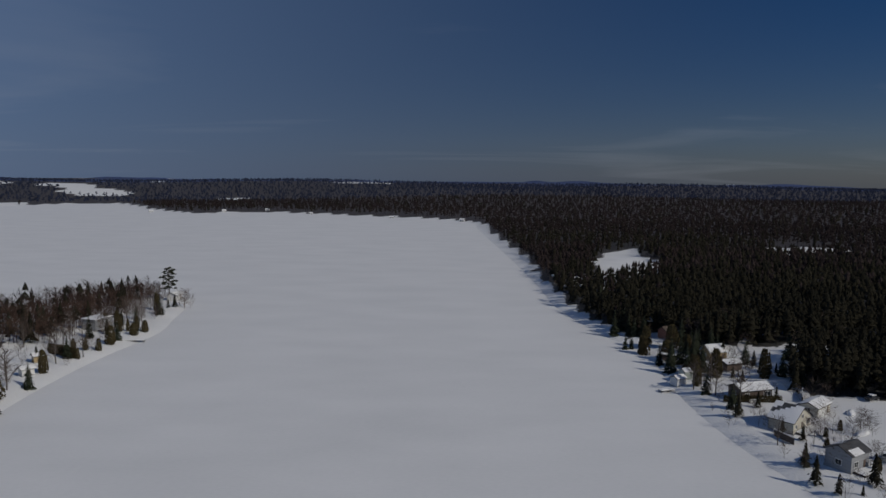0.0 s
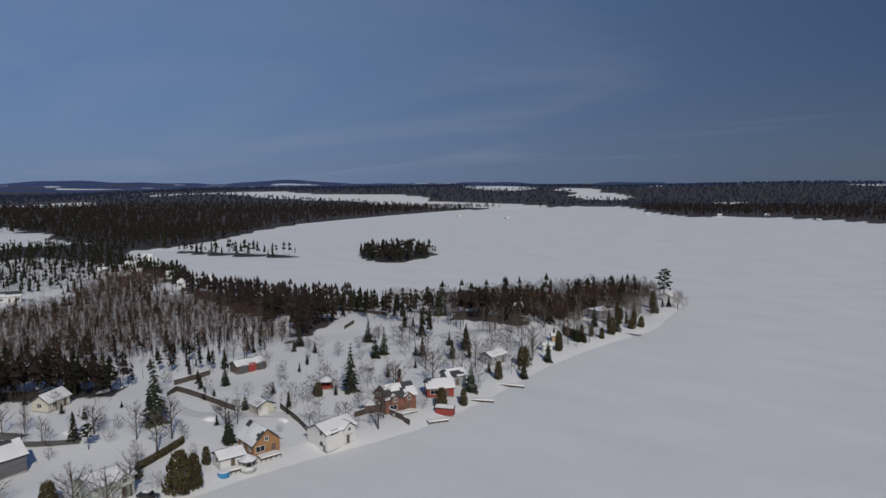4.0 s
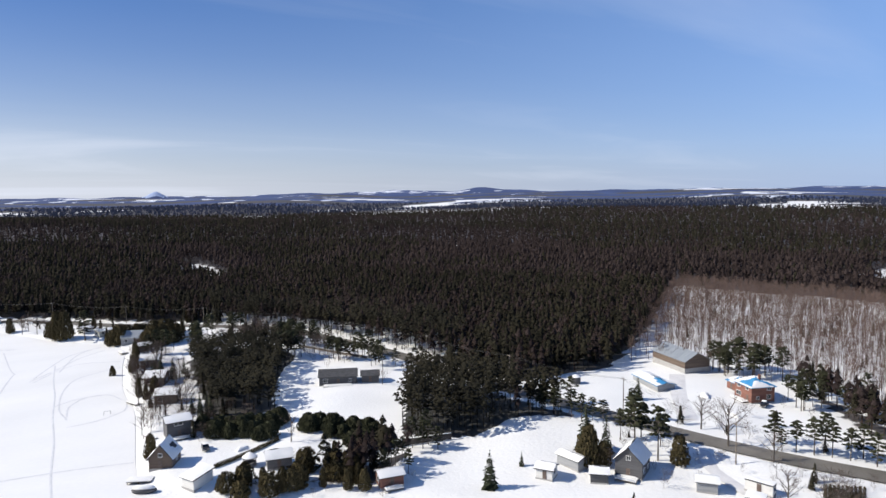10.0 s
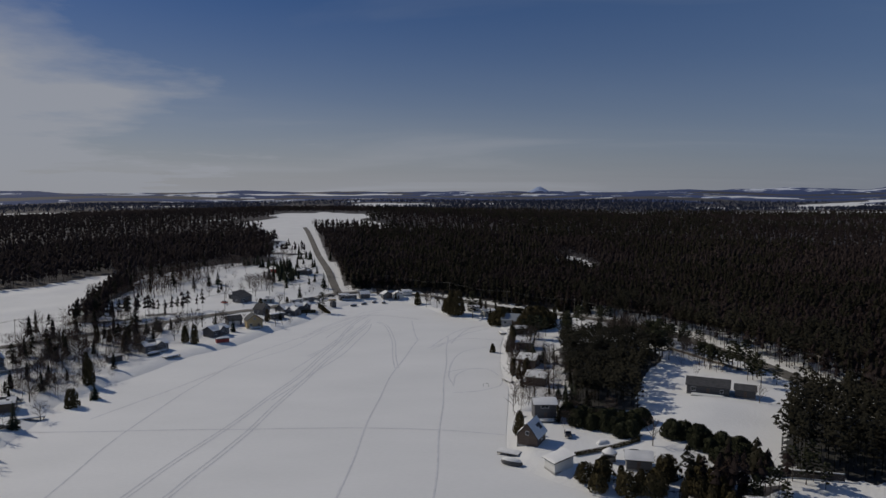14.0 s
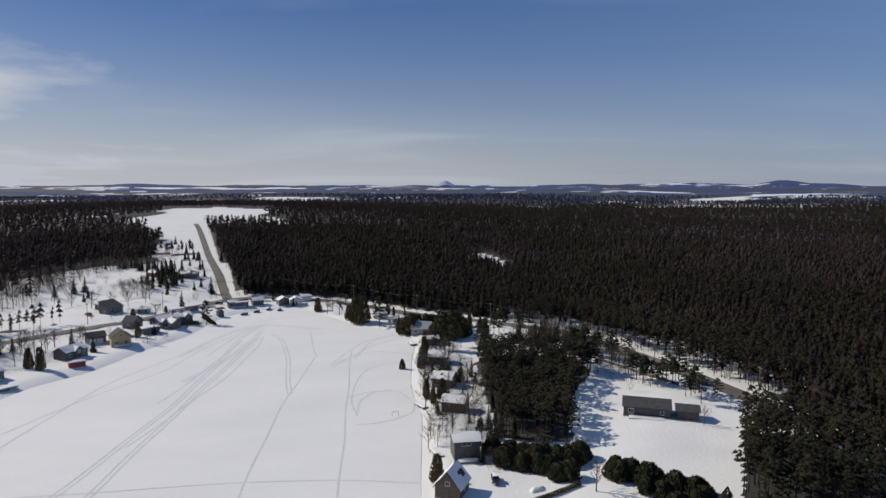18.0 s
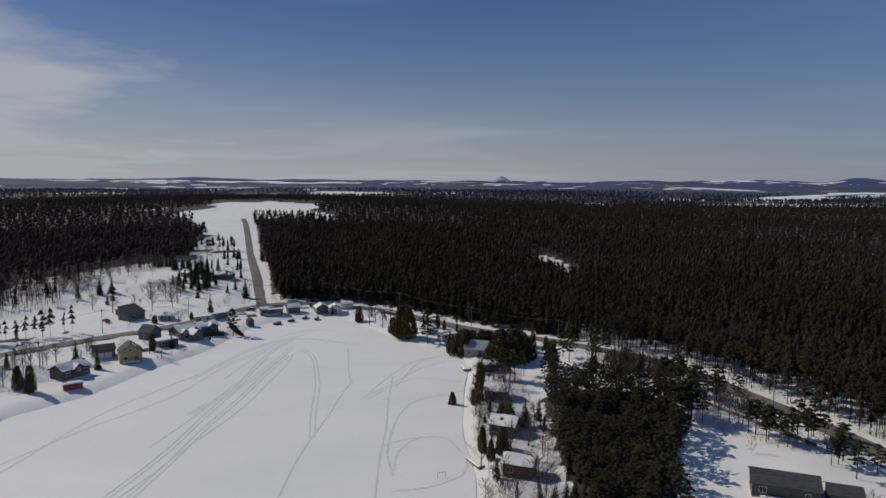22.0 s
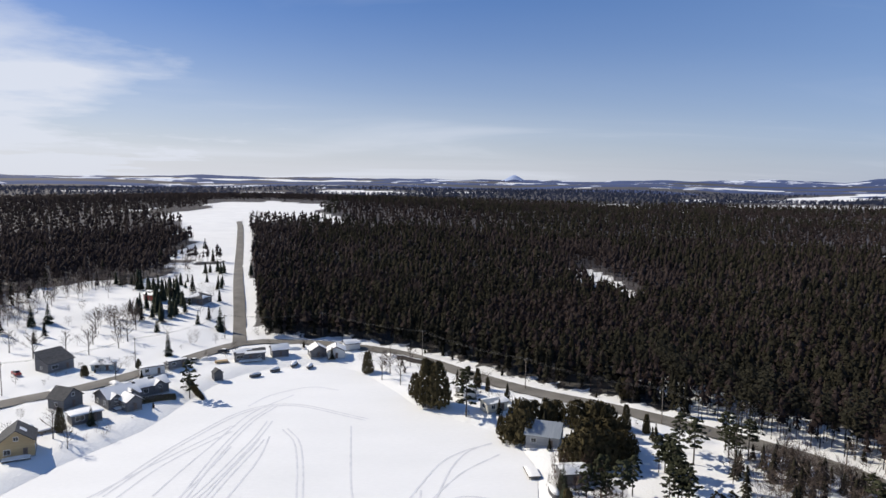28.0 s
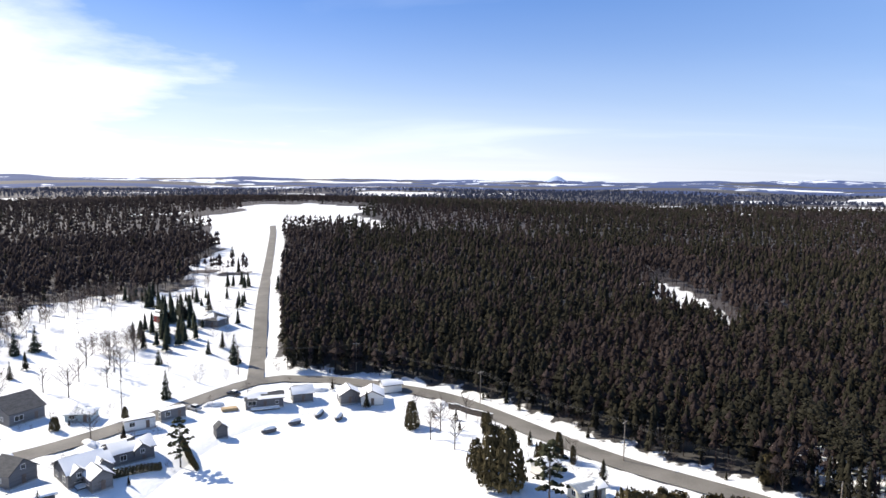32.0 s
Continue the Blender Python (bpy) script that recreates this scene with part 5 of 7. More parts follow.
CLUSTERS = [
    (-452, 195, 26, 16, 'bare', 6, 10), (-395, 165, 30, 18, 'bare', 6, 10), (-425, 210, 16, 8, 'spruce', 6, 10), (-320, 195, 24, 14, 'bare', 6, 10), (-252, 222, 10, 12, 'spruce', 8, 12), (-240, 236, 9, 10, 'bare', 8, 12), (-272, 210, 8, 8, 'spruce', 7, 11), (136, -898, 6, 8, 'bare', 7, 10), (118, -930, 12, 10, 'bare', 6, 10), (75, -905, 22, 16, 'spruce', 5, 9),
    (-62, -308, 5, 5, 'pine', 8, 11), (-66, -320, 5, 6, 'pine', 8, 11), (-88, -262, 5, 6, 'pine', 9, 12), (-104, -276, 7, 8, 'pine', 8, 12), (-117, -270, 5, 5, 'pine', 8, 11), (-100, -290, 6, 6, 'pine', 8, 12), (-112, -290, 5, 5, 'pine', 8, 12),
    (84, 232, 9, 8, 'spruce', 7, 12), (100, 250, 10, 9, 'spruce', 8, 12), (116, 268, 12, 10, 'spruce', 9, 13), (78, 280, 8, 8, 'spruce', 8, 12),
    (100, -500, 14, 12, "spruce", 5, 10), (90, -510, 8, 6, "spruce", 4, 7), (75, -560, 12, 8, "spruce", 5, 9), (105, -560, 14, 6, "spruce", 4, 8), (85, -600, 12, 8, "spruce", 5, 10), (70, -520, 8, 5, "spruce", 5, 9), (118, -600, 10, 6, "bare", 7, 10), (140, -540, 18, 10, "bare", 7, 11), (175, -500, 18, 12, "bare", 7, 11), (195, -440, 16, 10, "bare", 7, 11),
    (-535, -95, 30, 8, "spruce", 5, 9), (-460, -70, 20, 7, "spruce", 4, 8), (-640, -120, 40, 12, "spruce", 6, 10), (-520, 25, 30, 9, "spruce", 4, 7), (-600, 75, 40, 9, "spruce", 5, 8), (-850, -150, 60, 14, "spruce", 7, 11), (-760, -160, 40, 12, "bare", 7, 10), (-900, -60, 50, 10, "bare", 7, 11), (-1000, -200, 60, 12, "spruce", 7, 11),
    (-105, -262, 9, 14, "bare", 6, 9), (-98, -316, 9, 12, "bare", 6, 9), (-112, -285, 7, 8, "bare", 6, 9), (-106, -246, 8, 8, "pine", 7, 10), (-110, -228, 8, 6, "pine", 7, 10), (-104, -296, 7, 6, "pine", 7, 11), (118, -338, 9, 10, "bare", 7, 11), (135, -330, 9, 7, "spruce", 6, 9), (150, -348, 10, 10, "bare", 8, 11), (104, -350, 8, 6, "bare", 6, 9), (112, -486, 9, 24, "bare", 6, 9), (104, -524, 8, 12, "spruce", 7, 12), (118, -545, 10, 9, "spruce", 6, 11), (132, -566, 10, 8, "spruce", 6, 10), (165, -520, 16, 20, "bare", 8, 12), (158, -490, 14, 16, "bare", 7, 11), (150, -560, 14, 14, "bare", 8, 12), (195, -490, 14, 14, "bare", 8, 12), (96, -606, 9, 8, "spruce", 6, 10), (120, -630, 10, 8, "bare", 7, 11), (-58, -150, 9, 9, "cedar", 4, 7), (-66, -146, 7, 6, "pine", 5, 8), (-82, -150, 6, 5, "pine", 6, 9), (-204, -133, 8, 9, "pine", 9, 12), (-190, -102, 9, 7, "pine", 7, 10), (-128, -148, 9, 7, "pine", 8, 12), (-100, -345, 10, 8, "bare", 6, 9), (-22, -410, 7, 4, "cedar", 4, 6), (-78, -372, 8, 5, "cedar", 4, 7), (-86, -352, 8, 6, "spruce", 4, 7),
    (-235, 8, 22, 14, "spruce", 4, 8), (-270, 12, 18, 9, "pine", 5, 9), (-240, 50, 14, 10, "spruce", 4, 9), (-290, 42, 18, 9, "spruce", 5, 9), (-42, -215, 7, 6, "spruce", 5, 9), (-30, -250, 5, 5, "cedar", 4, 8), (-42, -270, 7, 6, "spruce", 6, 10), (-30, -290, 5, 5, "cedar", 4, 7), (-48, -310, 7, 5, "pine", 8, 12), (96, -492, 9, 8, "spruce", 6, 11), (-30, -392, 8, 5, "cedar", 4, 7), (-65, -350, 8, 5, "cedar", 5, 9),
    (-190, 10, 12, 9, "spruce", 5, 9), (-182, 50, 8, 4, "bare", 6, 9), (-200, -100, 12, 6, "pine", 7, 11), (-205, -135, 8, 5, "pine", 8, 12), (-215, 75, 8, 6, "spruce", 6, 10), (-210, 130, 10, 8, "bare", 6, 10), (-180, 180, 12, 8, "bare", 6, 10), (-188, 215, 14, 10, "bare", 7, 11), (-165, 225, 12, 9, "bare", 7, 11), (-150, 255, 12, 10, "bare", 8, 12), (-142, 300, 12, 10, "bare", 8, 12), (-138, 330, 12, 10, "bare", 8, 12), (-135, 275, 8, 5, "cedar", 5, 8), (-165, 260, 10, 7, "spruce", 8, 13),
    (-20, -425, 10, 8, "bare", 6, 9), (-75, -365, 10, 8, "bare", 5, 8), (-95, -330, 10, 10, "bare", 6, 9), (-60, -365, 8, 4, "cedar", 3, 5), (-100, -270, 8, 10, "bare", 6, 9), (-108, -245, 8, 6, "pine", 7, 11), (-80, -330, 10, 6, "pine", 8, 12), (160, -300, 10, 8, "bare", 6, 10), (140, -310, 10, 6, "cedar", 5, 9), (118, -322, 8, 6, "bare", 6, 9), (95, 300, 10, 8, "spruce", 7, 12), (84, 340, 8, 6, "spruce", 7, 12), (80, 380, 10, 8, "bare", 7, 11), (110, 275, 8, 8, "spruce", 8, 13), (74, 262, 5, 4, "spruce", 6, 9),
]
distant = {"spruce": [], "bare": []}
for cx, cy, reach, num, kind, h0, h1 in CLUSTERS:
    afar = kind in distant and (abs(cx) > 235 or cy < -478 or cy > 290)
    for _ in range(num):
        a, q = rng.uniform(0, 6.28), reach * math.sqrt(rng.uniform())
        x, y = cx + q * math.cos(a), cy + q * math.sin(a)
        if min(np.hypot(MAIN_LINE[:, 0] - x, MAIN_LINE[:, 1] - y).min(), np.hypot(HILL_LINE[:, 0] - x, HILL_LINE[:, 1] - y).min()) > 8:
            if afar:
                distant[kind].append((x, y, ground(x, y), rng.uniform(h0, h1)))
            else:
                plant(kind, x, y, rng.uniform(h0, h1), rng.uniform(0.9, 1.15))
for kind, nm, mat, shp, text in (("spruce", "distant_spruces", SPRUCE_FAR, [jag_cones(9, 6, 0.19 + 0.02 * i, 340 + i) for i in range(4)], "scattered spruces standing in far snowy yards"), ("bare", "distant_bare_trees", TWIG, [slivers(70, 0.006, 350 + i, base=0.2, spread=0.2 + 0.03 * i) for i in range(4)], "scattered leafless trees in far snowy yards")):
    q = np.array(distant[kind])
    stand(nm, mat, shp, q[:, :2], q[:, 2], q[:, 3], q[:, 3], text, 78, "trees")
for line, num in (([(-35, -203), (-42, -196), (-50, -192), (-58, -190)], 17), ([(-37, -194), (-44, -188), (-52, -184)], 8), ([(-58, -181), (-64, -176), (-70, -170), (-75, -166)], 12), ([(-60, -170), (-66, -164), (-72, -157)], 8)):
    for i in range(num):
        u = (i + rng.uniform()) / num * (len(line) - 1)
        (xa, ya), (xb, yb) = line[int(u)], line[min(int(u) + 1, len(line) - 1)]
        plant("mound", xa + (xb - xa) * (u - int(u)) + rng.uniform(-2.5, 2.5), ya + (yb - ya) * (u - int(u)) + rng.uniform(-2.5, 2.5), rng.uniform(3.6, 5.2), rng.uniform(0.85, 1.1))
for x, y, h in ((-29, -158.5, 4.6), (-33, -158, 5.2), (-36.5, -151, 5.6), (-41.6, -149.5, 5.4), (-44, -152, 5), (-48, -156.5, 6), (-57, -149, 6.2), (-52.5, -147.5, 5.2), (-55, -153, 5), (-31, -154, 4.4)):
    plant("cedar", x, y, h, rng.uniform(1.9, 2.3), 3)
# bare bushes and young trees over the yards: corners of a stretch, number, heights
bushes = []
for x0, y0, x1, y1, num, h0, h1 in ((-160, -5, -122, 60, 34, 3, 8), (-190, 40, -140, 110, 34, 3, 8), (-165, 100, -124, 170, 60, 3, 9), (-200, 110, -150, 200, 46, 4, 9), (-165, 170, -126, 260, 60, 4, 11), (-160, 255, -128, 355, 56, 5, 12), (-150, -70, -112, -10, 26, 3, 8), (-150, -125, -95, -70, 24, 3, 8), (-190, -130, -140, -75, 16, 4, 9), (-215, -60, -165, 10, 110, 4, 9), (-290, -12, -215, 24, 110, 3, 7), (-330, 30, -205, 60, 120, 3, 7), (-135, -10, -100, 60, 30, 2, 5), (-50, -330, -26, -190, 210, 3, 7.5), (-90, -400, -20, -335, 40, 3, 8), (110, -345, 180, -150, 120, 3, 8), (124, -342, 170, -256, 210, 7, 12), (128, -256, 150, -230, 60, 5, 9), (-112, -322, -78, -300, 90, 6, 10), (-125, -330, -92, -235, 80, 4, 8), (-110, -325, -92, -290, 60, 5, 9), (60, -420, 115, -350, 70, 1.5, 5), (-146, -80, -118, -58, 55, 3, 7), (-200, 60, -140, 130, 40, 3, 7), (-70, -165, -35, -130, 50, 2, 5), (60, -600, 200, -440, 70, 5, 10), (72, 95, 110, 250, 150, 3, 9), (100, 240, 160, 275, 26, 6, 10), (-20, -440, 20, -395, 20, 3, 8)):
    for _ in range(num):
        x, y = rng.uniform(x0, x1), rng.uniform(y0, y1)
        if ground(x, y) > 0.5 and min(np.hypot(MAIN_LINE[:, 0] - x, MAIN_LINE[:, 1] - y).min(), np.hypot(HILL_LINE[:, 0] - x, HILL_LINE[:, 1] - y).min()) > 7:
            bushes.append((x, y, ground(x, y), rng.uniform(h0, h1) * (0.6 + 0.4 * rng.uniform())))
for i in range(820):
    j = int(rng.integers(0, len(MAIN_LINE) - 1))
    d = MAIN_LINE[j + 1] - MAIN_LINE[j]
    q = MAIN_LINE[j] + np.array((-d[1], d[0])) / np.hypot(*d) * rng.choice((-1, 1)) * rng.uniform(7.0, 15)
    if -420 < q[0] < 90 and ground(q[0], q[1]) > 0.5:
        bushes.append((q[0], q[1], ground(q[0], q[1]), rng.uniform(1.8, 5.5)))
for i in range(420):
    j = int(rng.integers(0, len(MAIN_LINE) - 1))
    d = MAIN_LINE[j + 1] - MAIN_LINE[j]
    q = MAIN_LINE[j] + np.array((d[1], -d[0])) / np.hypot(*d) * rng.uniform(6.5, 19)
    if -125 < q[0] < 40 and q[1] < -300 and ground(q[0], q[1]) > 0.5:
        bushes.append((q[0], q[1], ground(q[0], q[1]), rng.uniform(1.5, 4.5)))
bushes = np.array(bushes)
young = rng.uniform(size=len(bushes)) < np.where((bushes[:, 1] < -300) & (bushes[:, 0] < 30), 0.3, 0.12)
bush_shapes = [slivers(80, 0.0062, 300 + i, base=0.12, spread=0.26 + 0.03 * i) for i in range(5)]
for nm, mat, sel, shp, text in (("bare_bushes", TWIG, ~young, bush_shapes, "leafless bushes and saplings over the snowy yards"), ("young_spruces", FOREST, young, [jag_cones(8, 7, 0.22, 320 + i) for i in range(3)], "scattered young spruces in the yards")):
    q = bushes[sel]
    stand(nm, mat, shp, q[:, :2], q[:, 2], q[:, 3], q[:, 3] * 1.05, text, 77, "bushes")
for i in range(9):
    plant("spruce", -735 + 5.5 * i, 45 + 1.2 * i, 5.5, 1.0, group="planted row of young spruces")
for i in range(11):
    plant("spruce", -640 + 13 * i, 5 + 2.5 * i, 7.5, 1.1, group="row of spruces along the field")

# ---------------------------------------------------------------- buildings
def siding(name, dark, light, rough=0.75):
    return surface(name, dark, light, size=1.6, rough=rough, bump=0.35, fine=5, relief=0.02, stretch=(0.25, 0.25, 3.0), spread=0.06)


WALL = {
    "white": siding("white_siding", (0.6, 0.6, 0.58), (0.76, 0.75, 0.72)), "cream": siding("cream_siding", (0.52, 0.49, 0.4), (0.66, 0.62, 0.52)),
    "grey": siding("grey_siding", (0.24, 0.25, 0.26), (0.36, 0.37, 0.38)), "slate": siding("dark_grey_siding", (0.095, 0.095, 0.1), (0.175, 0.175, 0.18)), "dark": siding("charcoal_siding", (0.06, 0.06, 0.065), (0.12, 0.12, 0.125)),
    "brown": siding("brown_boards", (0.09, 0.065, 0.05), (0.17, 0.125, 0.095)), "wood": siding("honey_wood", (0.26, 0.13, 0.055), (0.4, 0.22, 0.1)),
    "red": siding("red_boards", (0.24, 0.035, 0.03), (0.38, 0.065, 0.05)), "tan": siding("tan_siding", (0.36, 0.26, 0.13), (0.5, 0.38, 0.21)),
    "green": siding("pale_green_siding", (0.38, 0.42, 0.36), (0.52, 0.56, 0.49)), "blue": siding("slate_blue_siding", (0.13, 0.17, 0.23), (0.22, 0.27, 0.34)),
    "brick": siding("red_brick", (0.16, 0.065, 0.045), (0.27, 0.125, 0.09)), "teal": siding("pale_teal_siding", (0.3, 0.38, 0.41), (0.42, 0.5, 0.52)),
}
ROOFS = {
    "shingle": surface("charcoal_shingles", (0.035, 0.036, 0.04), (0.085, 0.086, 0.09), size=1.2, rough=0.9, bump=0.5, fine=7, stretch=(1, 1, 4)),
    "rust": surface("rusty_roof_sheets", (0.14, 0.05, 0.028), (0.27, 0.115, 0.065), size=1.5, rough=0.7, bump=0.4, fine=6, stretch=(3.0, 0.4, 0.4)),
    "metal": surface("grey_metal_roof", (0.26, 0.29, 0.31), (0.38, 0.41, 0.43), size=2.5, rough=0.5, metal=0.35, bump=0.25, fine=6, stretch=(3.0, 0.4, 0.4)),
    "blue": surface("blue_metal_roof", (0.03, 0.2, 0.42), (0.06, 0.3, 0.56), size=2.5, rough=0.5, metal=0.1, bump=0.25, fine=6),
    "brown": surface("brown_shingles", (0.07, 0.05, 0.04), (0.13, 0.1, 0.08), size=1.2, rough=0.9, bump=0.5, fine=7),
}
TRIM = surface("white_trim_paint", (0.66, 0.66, 0.64), (0.78, 0.78, 0.76), size=0.5, rough=0.6, bump=0.1)
CONCRETE = surface("concrete_base", (0.3, 0.3, 0.29), (0.42, 0.41, 0.4), size=0.8, rough=0.9, bump=0.3)
DARKWOOD = surface("weathered_dark_wood", (0.055, 0.045, 0.038), (0.12, 0.1, 0.085), size=0.7, rough=0.9, bump=0.3, stretch=(1, 1, 4))
DOOR = surface("painted_door", (0.1, 0.07, 0.055), (0.16, 0.12, 0.1), size=0.8, rough=0.6, bump=0.1)
GLASS, _gn, _gl, _gb = material("window_glass", 0.08)
_gb.inputs["Base Color"].default_value = (0.015, 0.02, 0.025, 1)


def shared(name, bm, mat):
    me = bpy.data.meshes.new(name)
    bm.to_mesh(me)
    bm.free()
    me.materials.append(mat)
    return me


def frame_mesh(w, h):
    t = 0.1
    return shared("window", solid((-w / 2 - t, -0.06, -t, -w / 2, 0.05, h + t), (w / 2, -0.06, -t, w / 2 + t, 0.05, h + t), (-w / 2, -0.06, h, w / 2, 0.05, h + t), (-w / 2 - 0.05, -0.1, -t, w / 2 + 0.05, 0.05, 0), (-0.03, -0.05, 0, 0.03, 0.04, h)), TRIM)


WINDOWS = {k: (frame_mesh(w, h), shared("pane", solid((-w / 2, -0.015, 0, w / 2, 0.02, h)), GLASS)) for k, (w, h) in {"small": (0.9, 0.9), "plain": (1.3, 1.15), "wide": (2.2, 1.25)}.items()}
DOOR_MESH = shared("door", solid((-0.47, -0.06, 0, 0.47, 0.05, 2.05)), DOOR)
KNOB_MESH = shared("handle", solid((0.3, -0.12, 0.95, 0.4, -0.06, 1.05)), CONCRETE)
GARAGE_MESH = shared("garage_door", solid(*[(-1.3, -0.06 - 0.01 * (i % 2), 0.02 + 0.52 * i, 1.3, 0.05, 0.52 * (i + 1)) for i in range(4)]), TRIM)


def child(name, me, parent, m):
    ob = new(name, me)
    ob.parent = parent
    ob.matrix_local = m
    return ob


def slab(bm, a, b, c, d, t):
    """A slab of thickness t under four corners."""
    n = (Vector(b) - Vector(a)).cross(Vector(d) - Vector(a)).normalized()
    if n.z < 0:
        n = -n
    up = [bm.verts.new(p) for p in (a, b, c, d)]
    dn = [bm.verts.new(Vector(p) - n * t) for p in (a, b, c, d)]
    bm.faces.new(up), bm.faces.new(dn[::-1])
    for i in range(4):
        j = (i + 1) % 4
        bm.faces.new((up[i], dn[i], dn[j], up[j]))


def drift(bm, a, b, c, d, cover, g, thick=0.28):
    """Snow lying on a slope from eave a-b to ridge d-c: full, or in patches with soft edges."""
    a, b, c, d = (Vector(p) for p in (a, b, c, d))
    n = (b - a).cross(d - a).normalized()
    if n.z < 0:
        n = -n
    nu, nv = max(5, int((b - a).length / 0.9)), max(4, int((d - a).length / 0.8))
    ph = [g.uniform(0, 6.28) for _ in range(4)]
    grid = {}
    for i in range(nu + 1):
        for j in range(nv + 1):
            u, v = i / nu, j / nv
            w = 0.5 + 0.25 * math.sin(5.1 * u + ph[0] + 2 * math.sin(3 * v + ph[1])) + 0.25 * math.sin(4.3 * v + ph[2] + 1.7 * math.sin(4 * u + ph[3]))
            lie = cover * 1.35 - 0.2 - w * (1 if cover < 0.95 else 0.1) + (0.25 * (0.5 - v) if cover < 0.95 else 0)
            edge_ = min(u, 1 - u, v) * 12
            t = thick * max(0, min(1, lie * 5)) * (0.45 + 0.55 * min(1, edge_)) * (0.8 + 0.4 * w)
            q = (a + (b - a) * u) * (1 - v) + (d + (c - d) * u) * v
            grid[i, j] = (bm.verts.new(q + n * (t + 0.012)), t)
    for i in range(nu):
        for j in range(nv):
            four = [grid[i, j], grid[i + 1, j], grid[i + 1, j + 1], grid[i, j + 1]]
            if max(t for _, t in four) > 0.03:
                bm.faces.new([v for v, _ in four])
    if cover >= 0.95:
        rim = [(i, 0) for i in range(nu + 1)]
        low_ = {}
        for k_ in rim:
            u = k_[0] / nu
            low_[k_] = bm.verts.new(a + (b - a) * u - Vector((0, 0, 0.02)))
        for k0, k1 in zip(rim, rim[1:]):
            bm.faces.new((grid[k0][0], low_[k0], low_[k1], grid[k1][0]))


def house(x, y, rot, L, W, h, wall, roof, label, shape="gable", pitch=33, snow=1.0, name="house", category="house", glass=True, chimney=False, porch=0.0, garage=0, over=0.45, base=0.35, front=True, low=0.0, gables=()):
    """A building: its long front looks down local -y. shape: gable (ridge along the front), across (gable over the front), hip, mono or flat."""
    g = random.Random(int(abs(x * 31 + y * 17)) + 5)
    z = min(ground(x, y), *(ground(x + dx, y + dy) for dx in (-L / 3, L / 3) for dy in (-W / 3, W / 3))) + low
    top_ = thing(name, pose(x, y, z, 0, 0, rot), label, category)
    if shape == "across":
        A, B, turn = W, L, Matrix.Rotation(radians(90), 4, "Z")
    else:
        A, B, turn = L, W, Matrix()
    a, b = A / 2, B / 2
    rise = b * math.tan(radians(pitch)) if shape in ("gable", "across", "hip") else B * math.tan(radians(pitch)) if shape == "mono" else 0.25
    bm = solid((-a - 0.08, -b - 0.08, -1.2, a + 0.08, b + 0.08, base))
    bmesh.ops.transform(bm, matrix=turn, verts=bm.verts)
    part("foundation", bm, CONCRETE, top_)
    bm = bmesh.new()
    bt = base + h
    prof = [(-b, base), (b, base), (b, bt), (0, bt + rise), (-b, bt)] if shape in ("gable", "across") else [(-b, base), (b, base), (b, bt + rise), (-b, bt)] if shape == "mono" else [(-b, base), (b, base), (b, bt), (-b, bt)]
    lft, rgt = [[bm.verts.new((s, q, w)) for q, w in prof] for s in (-a, a)]
    bm.faces.new(lft), bm.faces.new(rgt[::-1])
    for i in range(len(prof)):
        j = (i + 1) % len(prof)
        bm.faces.new((lft[i], rgt[i], rgt[j], lft[j]))
    bmesh.ops.recalc_face_normals(bm, faces=bm.faces)
    bmesh.ops.transform(bm, matrix=turn, verts=bm.verts)
    part("wall", bm, WALL[wall], top_)
    k = rise / b if shape != "mono" else rise / B
    o, drop = over, over * (k if shape != "flat" else 0)
    slopes = []
    if shape in ("gable", "across"):
        for s in (-1, 1):
            slopes.append(((-a - o, s * (b + o), bt - drop + 0.14), (a + o, s * (b + o), bt - drop + 0.14), (a + o, 0, bt + rise + 0.14), (-a - o, 0, bt + rise + 0.14)))
    elif shape == "hip":
        r = max(0.3, a - b)
        e = bt - drop + 0.14
        tp = bt + rise + 0.14
        c4 = [(-a - o, -b - o, e), (a + o, -b - o, e), (a + o, b + o, e), (-a - o, b + o, e)]
        slopes = [(c4[0], c4[1], (r, 0, tp), (-r, 0, tp)), (c4[2], c4[3], (-r, 0, tp), (r, 0, tp)), (c4[1], c4[2], (r, 0.02, tp), (r, -0.02, tp)), (c4[3], c4[0], (-r, -0.02, tp), (-r, 0.02, tp))]
    elif shape == "mono":
        slopes = [((-a - o, -b - o, bt - drop + 0.14), (a + o, -b - o, bt - drop + 0.14), (a + o, b + o, bt + rise + drop + 0.14), (-a - o, b + o, bt + rise + drop + 0.14))]
    else:
        slopes = [((-a - o, -b - o, bt + 0.2), (a + o, -b - o, bt + 0.2), (a + o, b + o, bt + 0.26), (-a - o, b + o, bt + 0.26))]
    bm = bmesh.new()
    for q in slopes:
        slab(bm, *q, 0.16)
    bmesh.ops.transform(bm, matrix=turn, verts=bm.verts)
    part("roof", bm, ROOFS[roof], top_)
    for at, wide_ in gables:
        up_, fy, half_ = 0.5 * wide_ * 0.75, -b - 0.6, 0.5 * wide_
        bm = bmesh.new()
        tri_ = [(at - half_, bt - 1.6), (at + half_, bt - 1.6), (at + half_, bt), (at, bt + up_), (at - half_, bt)]
        near_, deep_ = [[bm.verts.new((q, y_, w)) for q, w in tri_] for y_ in (fy, -b * 0.3)]
        bm.faces.new(near_), bm.faces.new(deep_[::-1])
        for i in range(5):
            bm.faces.new((near_[i], deep_[i], deep_[(i + 1) % 5], near_[(i + 1) % 5]))
